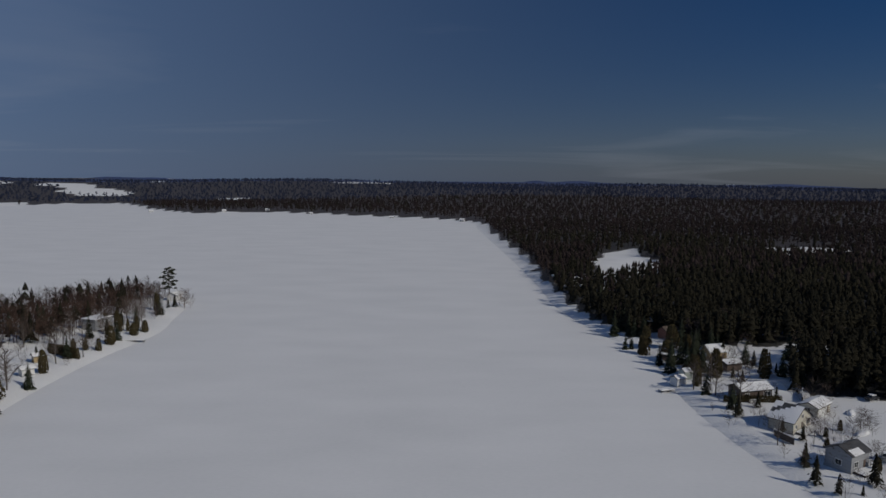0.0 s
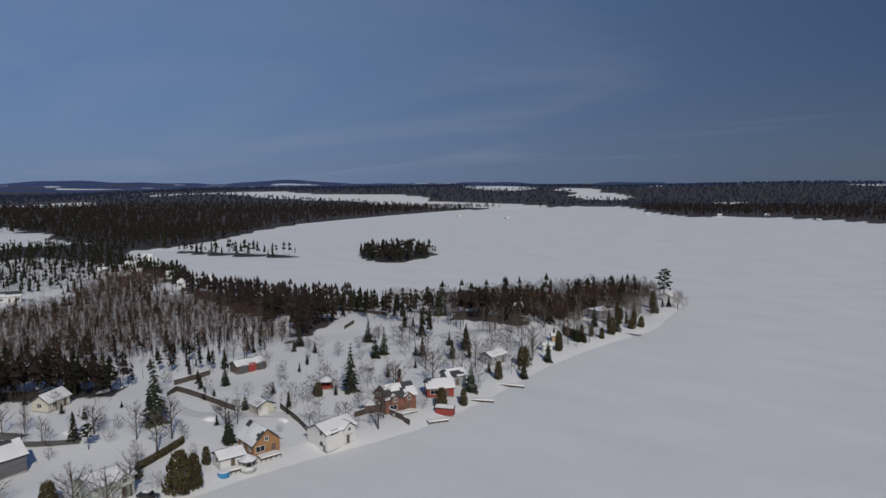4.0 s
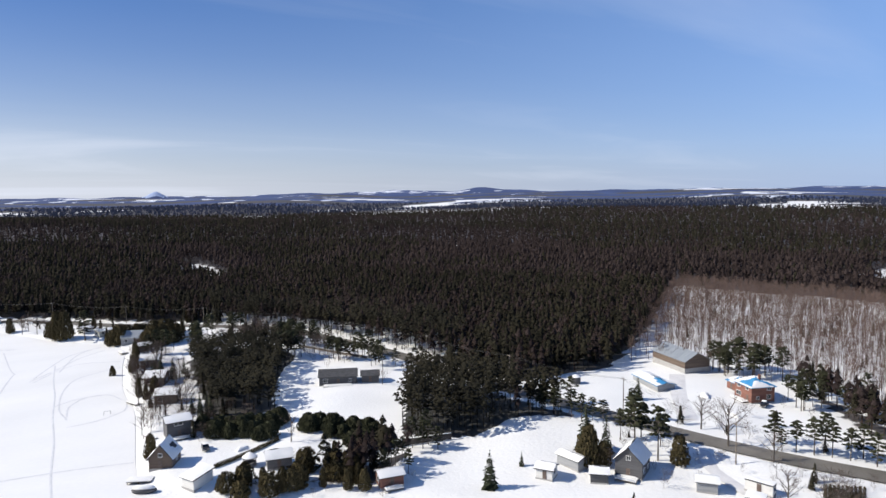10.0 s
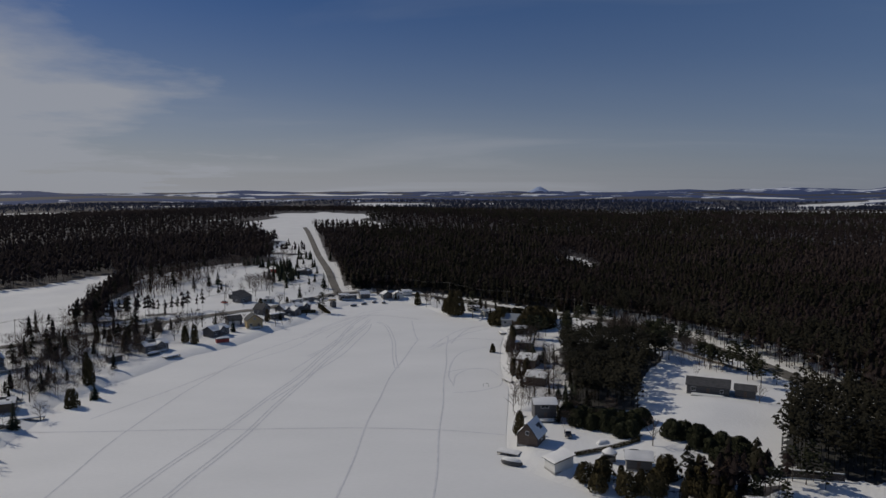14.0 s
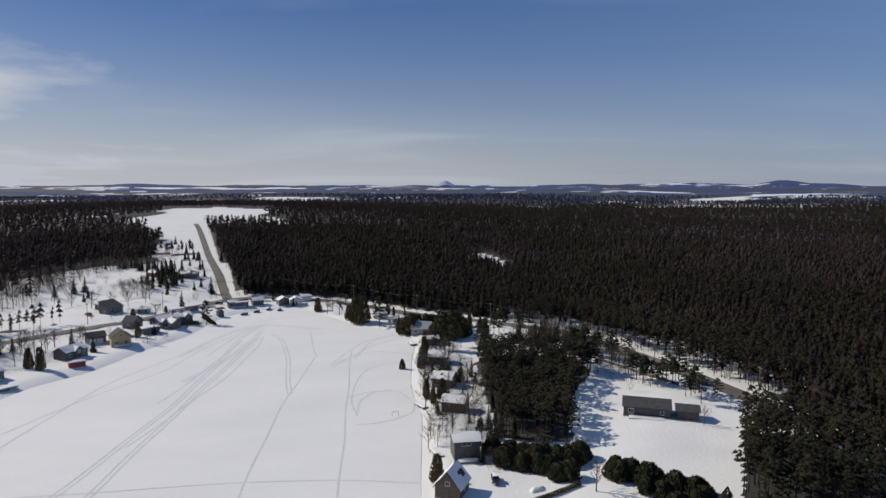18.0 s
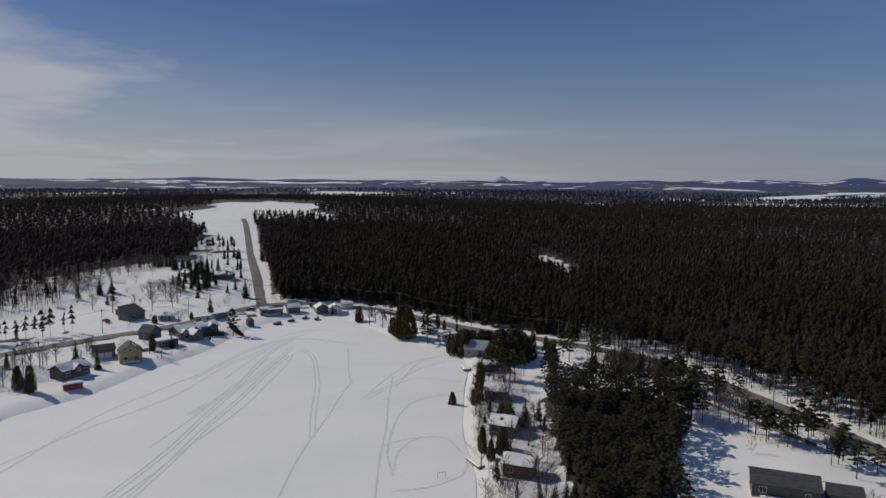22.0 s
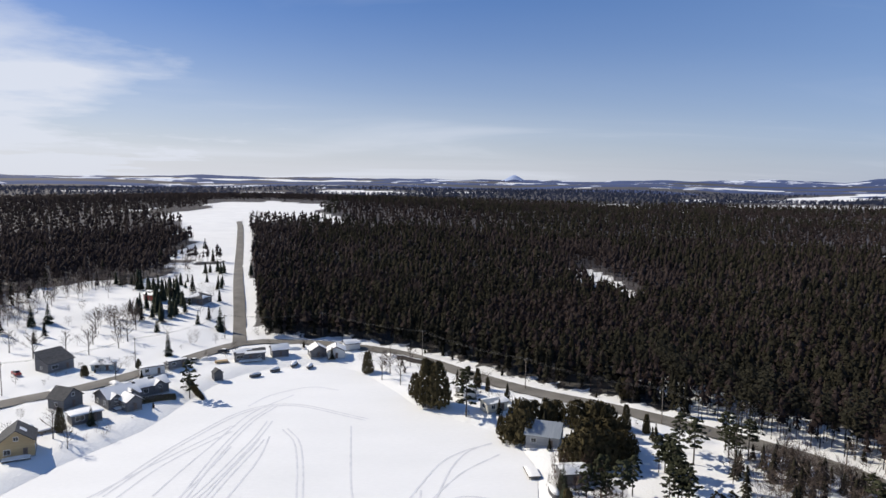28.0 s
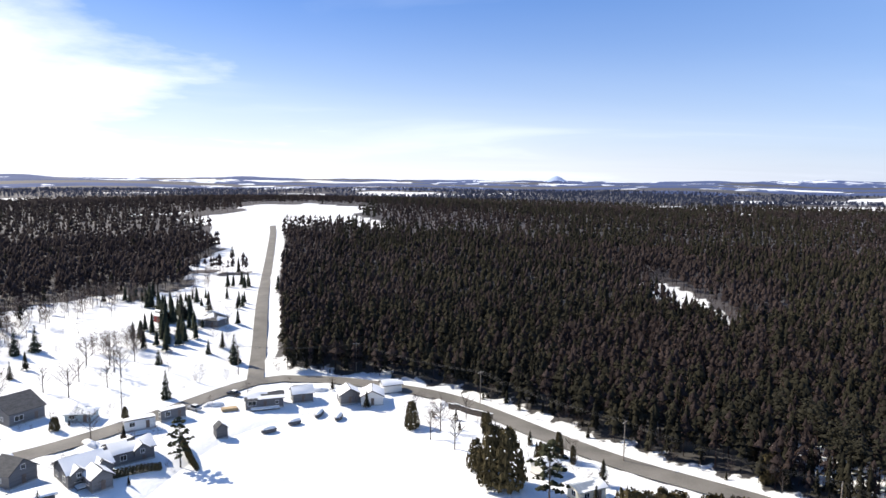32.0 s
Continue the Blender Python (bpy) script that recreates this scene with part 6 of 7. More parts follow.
        bmesh.ops.recalc_face_normals(bm, faces=bm.faces)
        part("gable_wall", bm, WALL[wall], top_)
        bm, bs = bmesh.new(), bmesh.new()
        for sg in (-1, 1):
            q = ((at + sg * (half_ + 0.3), fy - 0.35, bt - 0.12), (at + sg * (half_ + 0.3), 0, bt - 0.12), (at, 0, bt + up_ + 0.12), (at, fy - 0.35, bt + up_ + 0.12))
            slab(bm, *q, 0.12)
            drift(bs, *q, min(1.0, max(0.3, snow)), g, 0.2)
        part("gable_roof", bm, ROOFS[roof], top_)
        part("gable_snow", bs, ROOFSNOW, top_, "snow on the front gable", smooth=True)
        fr, pn = WINDOWS["small"]
        child("pane", pn, child("window", fr, top_, Matrix.Translation((at, fy - 0.02, bt - 0.9))), Matrix())
    if snow > 0:
        bm = bmesh.new()
        for i, q in enumerate(slopes):
            drift(bm, *q, min(1.0, snow * g.uniform(0.8, 1.12)), g)
        bmesh.ops.transform(bm, matrix=turn, verts=bm.verts)
        if bm.faces:
            part("roof_snow", bm, ROOFSNOW, top_, "smooth snow lying on the roof", smooth=True)
        else:
            bm.free()
    if glass:
        floors = 2 if h > 4.2 else 1
        for f in range(floors):
            zz = base + 0.95 + f * 2.6
            for side, span, depth, ang_ in (("front", L, W / 2, 0), ("back", L, W / 2, 180), ("end", W, L / 2, 90), ("end", W, L / 2, -90)):
                num = max(1, int(span / 3.4))
                for i in range(num):
                    if side != "front" and g.random() < 0.25:
                        continue
                    off = (i + 0.5) / num * span - span / 2 + g.uniform(-0.15, 0.15)
                    if side == "front" and f == 0 and garage and off < -L / 2 + 3.0 * garage:
                        continue
                    kind = "wide" if side == "front" and g.random() < 0.35 and span / num > 2.8 else "plain" if g.random() < 0.75 else "small"
                    m = Matrix.Rotation(radians(ang_), 4, "Z") @ Matrix.Translation((off, -depth - 0.02, zz))
                    if side == "front" and f == 0 and i == num // 2 and front:
                        d = child("door", DOOR_MESH, top_, Matrix.Rotation(radians(ang_), 4, "Z") @ Matrix.Translation((off, -depth - 0.03, base)))
                        child("handle", KNOB_MESH, d, Matrix())
                        continue
                    fr, pn = WINDOWS[kind]
                    w_ = child("window", fr, top_, m)
                    child("pane", pn, w_, Matrix())
        if shape in ("gable", "across") and rise > 2.2:
            for sgn in (-1, 1):
                fr, pn = WINDOWS["small"]
                m = turn @ Matrix.Rotation(radians(90 * sgn), 4, "Z") @ Matrix.Translation((0, -a - 0.02, bt + 0.3))
                child("pane", pn, child("window", fr, top_, m), Matrix())
    for i in range(garage):
        child("garage_door", GARAGE_MESH, top_, Matrix.Translation((-L / 2 + 1.6 + 2.9 * i, -W / 2 - 0.03, 0.1)))
    if chimney:
        bm = solid((a * 0.35 - 0.3, 0.25, bt + rise * 0.4, a * 0.35 + 0.3, 0.85, bt + rise + 0.9), (a * 0.35 - 0.38, 0.17, bt + rise + 0.9, a * 0.35 + 0.38, 0.93, bt + rise + 1.05))
        bmesh.ops.transform(bm, matrix=turn, verts=bm.verts)
        part("chimney", bm, WALL["brick"], top_)
    if porch:
        px0, px1, py = -L * 0.38, L * 0.38, -W / 2 - porch
        part("deck", solid((px0, py, base - 0.15, px1, -W / 2 - 0.05, base), *[(px0 + i * (px1 - px0) / 4 - 0.06, py + 0.05, -0.8, px0 + i * (px1 - px0) / 4 + 0.06, py + 0.17, base - 0.15) for i in range(5)]), DARKWOOD, top_)
        part("railing", solid((px0, py, base + 0.85, px1, py + 0.08, base + 0.95), *[(px0 + i * (px1 - px0) / 18 - 0.025, py + 0.01, base, px0 + i * (px1 - px0) / 18 + 0.025, py + 0.06, base + 0.85) for i in range(19)]), TRIM, top_)
        bm = bmesh.new()
        drift(bm, (px0, py + 0.1, base), (px1, py + 0.1, base), (px1, -W / 2 - 0.1, base + 0.05), (px0, -W / 2 - 0.1, base + 0.05), 1.0, g, 0.35)
        part("deck_snow", bm, ROOFSNOW, top_, "snow on the deck", smooth=True)
    return top_


# west shore and road bend
house(-165.8, 35.6, 97, 12, 7.2, 3.86, "slate", "shingle", "weathered dark grey barn with partly snowy roof", snow=0.72, pitch=36, name="barn", category="barn", front=False, glass=False)
house(-200, 60.3, 119, 8, 5.2, 2.48, "cream", "shingle", "small cream cottage with snowy gable roof", pitch=35)
house(-138.5, 48.2, 96, 8.8, 7.2, 4.05, "green", "metal", "pale green lake house with garage and snowy roof", pitch=22, garage=2, snow=0.85, gables=((2.0, 3.0),))
house(-133.8, 73.9, 78, 5.6, 4.8, 2.39, "white", "shingle", "white cottage with snowy roof beside blue tub", pitch=25, porch=2.0)
house(-135.5, 83.2, 82, 6.8, 8, 2.94, "wood", "shingle", "honey wood chalet with steep gable to the lake", shape="across", pitch=42, snow=0.6, porch=2.2)
house(-127.4, 99, 91, 9.6, 7.2, 4.23, "white", "shingle", "two-storey white lake house with beige garage", pitch=24, garage=2, snow=0.95, gables=((2.2, 3.4),))
house(-130.9, 125.5, 73, 9.6, 7.2, 4.23, "brick", "shingle", "brown brick house with dark snow-patched roof", pitch=38, snow=0.4, chimney=True, porch=2.4, gables=((-2.2, 2.6), (2.2, 2.6)))
house(-134.5, 119.4, 62, 4, 4, 2.21, "brown", "brown", "small brown hip-roofed pavilion", shape="hip", pitch=28, snow=0.7, name="pavilion", category="pavilion", glass=False)
house(-129.7, 143.3, 50, 8, 6.4, 2.76, "red", "shingle", "dark red cabin with snowy roof among cedars", pitch=30, snow=0.9)
house(-119.5, 134.1, 26, 5, 3, 2.0, "red", "shingle", "bright red boat shed at the shore", pitch=12, snow=1.0, name="boat_shed", category="shed", glass=False, over=0.2)
house(-133.3, 154.4, 66, 6.4, 5.6, 2.94, "grey", "shingle", "grey-green cottage with dark roof", pitch=30, snow=0.5)
house(-138.6, 183.6, 84, 8, 5.6, 2.76, "grey", "shingle", "low grey lake cottage under thick snow", pitch=26)
house(-177, 251.4, 78, 10.4, 6.4, 3.31, "brown", "metal", "brown house with bright snowy roof in the woods", pitch=38)
house(-138.6, 226.8, 45, 4, 3.2, 2.12, "tan", "shingle", "little tan shore hut", pitch=30, snow=0.8, name="hut", category="shed")
house(-133.4, 211.1, 50, 3.6, 3.2, 2.02, "white", "shingle", "little white shore hut under snow", pitch=20, name="hut", category="shed")
house(-143.8, 276.1, 75, 9.6, 6.4, 4.23, "grey", "shingle", "grey two-storey flat-roofed lake house with balcony", shape="flat", porch=2.0)
house(-140.7, 349.2, 86, 7.2, 4.8, 2.76, "white", "shingle", "white cottage at the tip of the peninsula", pitch=25)
house(-186, 340, 59, 7.2, 5.6, 2.94, "grey", "shingle", "snow-roofed cottage hidden among bare trees", pitch=38)
t3 = house(-191.6, 117.8, 84, 10.4, 5.2, 2.3, "brown", "shingle", "long triple garage with red middle door", pitch=26, glass=False, name="garage", category="garage", garage=0)
for i, nm in enumerate(("dark", "red", "dark")):
    part("garage_gable", solid((-4.6 + 3.3 * i, -3.0, 0.2, -2.2 + 3.3 * i, -2.55, 2.9 + 0.3 * (i == 1))), WALL[nm], t3, "bright red garage front" if nm == "red" else "")
house(-155.3, 97.8, 84, 4.8, 4.8, 2.3, "cream", "shingle", "small cream garage under snow", shape="across", pitch=26, garage=1, glass=False, name="garage", category="garage")
house(-152, 5.6, 95, 9.6, 6.8, 4.05, "brown", "rust", "old brown farmhouse with rusty metal roof", pitch=38, snow=0.18, chimney=True, porch=2.0)
house(-168, 17.3, 107, 4.8, 4, 2.12, "white", "shingle", "small white shed buried in snow", pitch=22, name="shed", category="shed", glass=False)
house(-140.8, -18, 100, 6.4, 4.4, 2.39, "brown", "metal", "brown shed with half-snowy grey roof", pitch=22, snow=0.7, name="shed", category="shed", glass=False)
h25 = house(-133.8, -38.2, 117, 7.2, 7.2, 4.23, "cream", "shingle", "cream two-storey house with steep grey roof and dormer", pitch=48, snow=0.3, chimney=True, porch=2.0, gables=((0.2, 3.2),))
house(-129.8, -63.7, 128, 6, 2, 2.02, "white", "shingle", "white camper trailer buried in snow", shape="flat", name="camper", category="camper", base=0.6, over=0.05)
house(-136, -57.4, 127, 3, 3, 2.1, "brown", "brown", "tiny brown garden shed with snowy roof", pitch=25, name="shed", category="shed", glass=False, over=0.2)
house(-110.3, -106.4, 114, 6.4, 7.2, 3.86, "dark", "shingle", "dark steep-roofed house with white trim and snow", shape="across", pitch=45, snow=0.92, porch=2.5)
house(-101.7, -118, 93, 6.8, 3.2, 2.3, "grey", "shingle", "long grey shed with white snowy roof", pitch=18, name="shed", category="shed", glass=False)
house(-92.6, -117.4, 118, 4, 4, 2.3, "white", "shingle", "white hut under deep snow", pitch=20, name="shed", category="shed")
house(-101.3, -108.8, 134, 4, 4, 2.12, "dark", "shingle", "low dark outbuilding under rounded snow", pitch=22, name="shed", category="shed", glass=False)
house(-116.9, -90.7, 125, 4.4, 4, 2.21, "grey", "shingle", "small grey garage topped with snow", pitch=16, name="garage", category="garage", glass=False)
house(-123.8, -82.1, 100, 6, 2, 2.12, "white", "shingle", "white camper with row of windows under snow", shape="flat", name="camper", category="camper", base=0.6, over=0.05)
house(-117.3, -79.3, 111, 4, 3.2, 2.12, "white", "shingle", "white box trailer covered in snow", shape="flat", name="camper", category="camper", glass=False, base=0.5, over=0.05)
b33 = house(-196, -154.5, 72, 19.2, 10.4, 4.23, "brown", "metal", "large barn with grey metal roof and concrete base", pitch=28, snow=0.0, name="barn", category="barn", glass=False)
part("stone_base", solid((-9.7, -5.3, -0.5, 9.7, 5.3, 2.0)), CONCRETE, b33, "pale concrete lower wall")
house(-182.5, -117.8, 66, 8.4, 8, 4.78, "brick", "blue", "red brick house with blue hip roof half under snow", shape="hip", pitch=28, snow=0.55, chimney=True, porch=2.4)
house(-187.5, -126, 66, 4.8, 5.6, 2.58, "brick", "blue", "low brick wing with snowy blue roof", shape="hip", pitch=25, snow=0.65)
house(-171, -147.3, 70, 15.2, 6.4, 1.75, "grey", "blue", "long low stone-walled shed with blue sheet and snow", pitch=14, snow=0.75, name="shed", category="shed", glass=False)
house(-488, -65.7, 98, 16.8, 8, 3.31, "dark", "shingle", "long dark roadside building under snow", pitch=16)
house(-545.7, -64.8, 136, 8, 6.4, 2.76, "tan", "shingle", "tan farmhouse with snowy roof", pitch=38)
house(-824, -35.7, 50, 19.2, 8, 4.14, "red", "rust", "distant red farm building", pitch=30, snow=0.3)
for i, (x, y, r, c) in enumerate(((-640, -160, 70, "white"), (-700, -150, 80, "grey"), (-760, -190, 60, "cream"), (-820, -130, 75, "white"), (-900, -160, 80, "brown"), (-960, -150, 70, "grey"), (-1040, -175, 85, "white"), (-1100, -120, 75, "red"), (-700, -110, 80, "tan"), (-1180, -195, 70, "white"), (-1000, -95, 80, "white"))):
    house(x, y, r, 8.8, 6.4, 2.94, c, "shingle", "distant farmhouse with snow on its roof", pitch=32, snow=0.9)
for x, y, r, c in ((-455, 205, 60, "cream"), (-470, 190, 75, "white"), (-430, 218, 50, "white"), (-410, 232, 60, "red"), (-395, 228, 55, "brown"), (-330, 210, 60, "cream"), (-300, 205, 70, "cream"), (-440, 190, 80, "grey"), (-505, 225, 60, "white"), (-540, 258, 60, "grey"), (-580, 275, 60, "white"), (-390, 205, 40, "white")):
    house(x, y, r, 7.6, 6, 2.94, c, "shingle", "cottage on the bay with snowy roof", pitch=32, snow=0.75)
house(-400, 112, 70, 10.4, 7.2, 3.13, "white", "shingle", "white house with snow-streaked roof in a glade", pitch=30, snow=0.5)

# south-west shore and forest clearing
house(-87, -217, 152, 12.9, 7.7, 2.85, "dark", "shingle", "long dark bungalow with charcoal roof in a clearing", pitch=24, snow=0.05, porch=2.4)
house(-96.6, -211.2, 152, 6, 5.6, 2.47, "dark", "shingle", "low dark wing beside the long bungalow", pitch=22, snow=0.0)
house(-21, -183, 148, 5.8, 6.5, 2.66, "brown", "shingle", "steep brown cottage with snowy roof at the shore", shape="across", pitch=50, snow=0.7)
house(-24.5, -166, 113, 4.3, 5.6, 2.38, "white", "shingle", "white boathouse with smooth snowy roof", shape="mono", pitch=10, glass=False, name="boathouse", category="boathouse")
house(-28.7, -202.4, 177, 6.5, 6, 4.56, "dark", "shingle", "tall dark cottage with thick snow on its roof", pitch=20, porch=2.0, snow=0.84)
house(-33.9, -236.4, 152, 6.9, 5.2, 3.04, "brown", "shingle", "brown cottage squeezed between lake and lane", pitch=28, snow=0.84)
house(-43.9, -163.4, 164, 6, 5.2, 2.47, "slate", "shingle", "low cottage under rounded snow", pitch=26, snow=0.84)
house(-60.9, -137.2, 167, 5.6, 4.3, 2.47, "brick", "shingle", "red-brown cabin with snowy roof", pitch=22, porch=1.8, snow=0.84)
house(-36, -262, 150, 6.9, 6, 3.04, "brown", "shingle", "brown snow-roofed cottage behind bare trees", pitch=30, snow=0.84)
house(-40, -292, 160, 6.9, 6, 2.85, "slate", "shingle", "grey cottage beside the snowy lane", pitch=28, snow=0.84)
house(-43.5, -322.9, -178, 6, 5.2, 2.66, "slate", "shingle", "pale grey cottage under flat snow", pitch=18, snow=0.84)
house(-43.5, -346.8, 155, 8.6, 7.7, 3.04, "grey", "metal", "cottage with striped silver metal roof among cedars", pitch=34, snow=0.15)
house(-34.5, -371.4, -157, 6.9, 4.3, 2.56, "cream", "metal", "beige trailer home with grey roof", pitch=16, snow=0.5)
house(-28, -384, -150, 5.2, 4.3, 2.38, "white", "shingle", "white shed beside the road", pitch=22, name="shed", category="shed", glass=False, snow=0.84)

# south end of the lake
house(36.6, -437.9, -161, 6, 5.2, 2.66, "slate", "shingle", "small grey lake cottage with snowy roof", pitch=30, snow=0.84)
house(22.3, -437.6, -163, 6, 6, 2.66, "slate", "shingle", "lake cottage with white snowy roof", shape="across", pitch=30, snow=1.0)
house(14.9, -436.4, -177, 6.5, 6.9, 2.66, "white", "shingle", "white gabled lake cottage under snow", shape="across", pitch=26, snow=0.84)
house(9.5, -445.5, -161, 6, 4.7, 2.47, "white", "shingle", "white garage with snowy gable", pitch=24, name="garage", category="garage", glass=False, snow=0.84)
house(47, -433, -165, 10.8, 5.6, 2.66, "slate", "shingle", "long grey motel-like house with wind-bared roof", pitch=20, snow=0.5, porch=1.8)
house(54.1, -411.5, -147, 3, 2.6, 2.6, "dark", "shingle", "tiny dark outhouse at the shore", shape="across", pitch=40, snow=0.3, name="outhouse", category="shed", glass=False, over=0.2)
house(109.2, -417.4, -121, 9.5, 6.5, 3.23, "slate", "shingle", "tall grey house with single-pitch dark roof", shape="mono", pitch=24, snow=0.0)
house(115.5, -426, -121, 5.2, 5.2, 2.47, "dark", "shingle", "low dark annexe with snowy roof", shape="flat", snow=0.84)
house(94.1, -419.8, -175, 6.9, 5.2, 2.18, "teal", "metal", "small pale teal hip-roofed cottage", shape="hip", pitch=24, snow=0.7)
house(85.2, -516.2, 159, 9.5, 7.7, 2.85, "slate", "shingle", "grey hip-roofed house up the slope", shape="hip", pitch=30, snow=0.4)
house(108, -520, 140, 6.9, 5.2, 2.85, "red", "shingle", "red cabin hidden among spruces", pitch=30, snow=0.6)
house(76, -413.2, -148, 7.7, 2.4, 2.47, "white", "shingle", "white motorhome roofed with snow", shape="flat", name="camper", category="camper", base=0.6, over=0.05)
house(70, -421, -140, 6.9, 2.2, 2.38, "slate", "shingle", "grey travel trailer under snow", shape="flat", name="camper", category="camper", base=0.6, over=0.05)
house(71.5, -395.2, -141, 9.5, 7.3, 2.85, "slate", "shingle", "grey-brown bungalow with full snow roof", pitch=24, snow=0.84, gables=((1.8, 3.4),))
house(77.2, -384.4, -135, 9.5, 8.6, 3.04, "slate", "shingle", "grey bungalow with front gables and snow", pitch=26, porch=2.0, snow=0.84, gables=((-2.6, 3.2), (2.4, 3.6)))
g59 = house(72, -379.8, -135, 4.3, 5.2, 2.85, "slate", "shingle", "grey front wing with snowy gable", shape="across", pitch=34)
house(90.5, -381, -115, 6.5, 6, 3.04, "slate", "shingle", "grey house with steep charcoal roof", shape="across", pitch=38, snow=0.12)
house(80.8, -369.9, -142, 7.7, 4.3, 2.38, "dark", "shingle", "low dark boathouse with flat snowy roof", shape="flat", name="boathouse", category="boathouse")
house(88.5, -349.5, -158, 7.7, 7.7, 3.8, "tan", "shingle", "golden tan house with dark gable roof", shape="across", pitch=36, snow=0.2, porch=2.0)
house(99.5, -354, -150, 6.9, 6, 2.85, "slate", "shingle", "dark-roofed garage beside tan house", pitch=28, snow=0.2, name="garage", category="garage", garage=2, glass=False)
house(95.5, -315.5, -154, 5.6, 2.6, 1.71, "red", "shingle", "small red boat shed with snow", pitch=14, name="boat_shed", category="shed", glass=False, over=0.2, snow=0.84)
house(101.8, -329.4, -120, 10.3, 6.5, 3.04, "dark", "shingle", "dark lakeside house with snowy roof", pitch=28, snow=0.8, gables=((0.5, 4.0),))
house(120.8, -299.9, -134, 10.3, 6.5, 2.85, "slate", "shingle", "grey lake house with smooth snowy roof", pitch=24, porch=2.0, snow=0.84, gables=((1.5, 3.4),))
house(129.9, -281.6, -132, 5.2, 3.4, 2.09, "dark", "shingle", "boat shelter under snow", pitch=10, name="boathouse", category="boathouse", glass=False)
house(139.8, -220.5, -159, 8.2, 6, 2.66, "brown", "shingle", "brown lake cottage with rounded snow", pitch=20, snow=0.84)
house(138, -190, -114, 7.7, 6.9, 3.23, "brick", "shingle", "red-brown house with thick snowy roof", pitch=20, snow=0.84)
house(135, -173, -150, 7.3, 7.7, 3.04, "tan", "metal", "tan house with pale grey gable roof", shape="across", pitch=42, snow=0.6)
house(147, -178, -150, 6.9, 6.9, 2.85, "dark", "shingle", "dark house with snow along its eaves", pitch=32, snow=0.4)
house(133.5, -151.5, -170, 10.3, 8.6, 4.18, "red", "shingle", "dark red house with snow-patched charcoal roof", pitch=30, snow=0.35, chimney=True)
house(170.1, -265.2, -118, 9.5, 7.3, 3.61, "blue", "shingle", "slate-blue house with dark snowy gables", pitch=36, snow=0.5, porch=2.0, gables=((-2.2, 3.0), (2.2, 3.0)))
house(187, -260, 165, 16.3, 5.2, 2.47, "dark", "shingle", "long dark outbuilding under an even snow roof", pitch=12, name="shed", category="shed", glass=False, snow=0.84)
house(206, -233, -150, 7.7, 6, 2.66, "white", "shingle", "white house at the roadside", pitch=26, snow=0.84)

# east shore
house(91.5, 147.6, 30, 7, 5.9, 3.87, "grey", "shingle", "grey lake house with dark roof and wrap-around deck", pitch=26, snow=0.3, porch=2.6)
house(91, 172, 40, 10.5, 6.3, 2.82, "cream", "shingle", "cream lake house with snow-drifted dark roof", shape="across", pitch=30, snow=0.7, porch=2.6)
house(103, 182, 40, 8.4, 4.9, 2.46, "cream", "shingle", "cream garage wing with full snow roof", pitch=22, garage=2)
house(91.3, 195.7, 16, 10.5, 5.9, 2.82, "brown", "shingle", "brown house with white snowy roof behind hedge", pitch=24, porch=2.0)
house(75.7, 211.8, 25, 4, 3.2, 2.2, "white", "shingle", "little white ice-fishing hut on the shore", pitch=28, name="hut", category="shed", glass=False, over=0.15)
house(79.6, 216.7, 21, 3, 3, 2.2, "green", "shingle", "little green hut beside the shore", pitch=28, name="hut", category="shed", glass=False, over=0.15)
house(98.1, 239.9, 16, 7, 5.2, 2.99, "tan", "metal", "tan house with rounded snow roof", pitch=38)
house(98, 226.4, 21, 6.3, 4.9, 2.46, "brown", "shingle", "brown cottage under flat snow", pitch=18)
house(81.6, 240.7, -18, 3.5, 2.8, 1.94, "brown", "shingle", "small flat boathouse at the ice", shape="flat", name="boathouse", category="boathouse", glass=False)
house(87.8, 292, 17, 5.6, 4.5, 2.64, "brown", "shingle", "brown cottage with snowy roof among spruces", pitch=30)
house(92.4, 271.7, 27, 7, 5.2, 2.99, "brick", "brown", "red-brown cottage with bare brown roof", pitch=36, snow=0.3)
house(90.3, 379.2, 32, 8.4, 5.6, 2.64, "grey", "shingle", "grey cottage with snowy roof by the glade", pitch=28)
for x, y, r in ((80, 400, 20), (72, 425, 25), (84, 415, 30), (76, 385, 15), (-700, 1000, 60), (-820, 1010, 70), (-560, 1290, 30), (-350, 1340, 10), (-250, 1270, 0), (-420, 1290, 20), (30, 1090, -20), (-90, 1170, -10)):
    house(x, y, r, 7.7, 5.6, 2.99, "white" if y > 900 else "brown", "shingle", "cottage at the far shore with snowy roof", pitch=30, snow=0.9)

# ---------------------------------------------------------------- poles, fences, hedges, vehicles
POLE = surface("grey_pole_wood", (0.16, 0.13, 0.1), (0.28, 0.24, 0.2), size=0.6, rough=0.9, bump=0.3, stretch=(1, 1, 0.2))
WIRE, _a, _b, wb = material("dark_cable", 0.6)
wb.inputs["Base Color"].default_value = (0.03, 0.03, 0.03, 1)


def tube(a, b, r0, r1, sides=8):
    v, t = prism(a, b, r0, r1, sides)
    bm = bmesh.new()
    vs = [bm.verts.new(p) for p in v]
    for q in t:
        bm.faces.new([vs[i] for i in q])
    bm.faces.new(vs[sides:])
    return bm


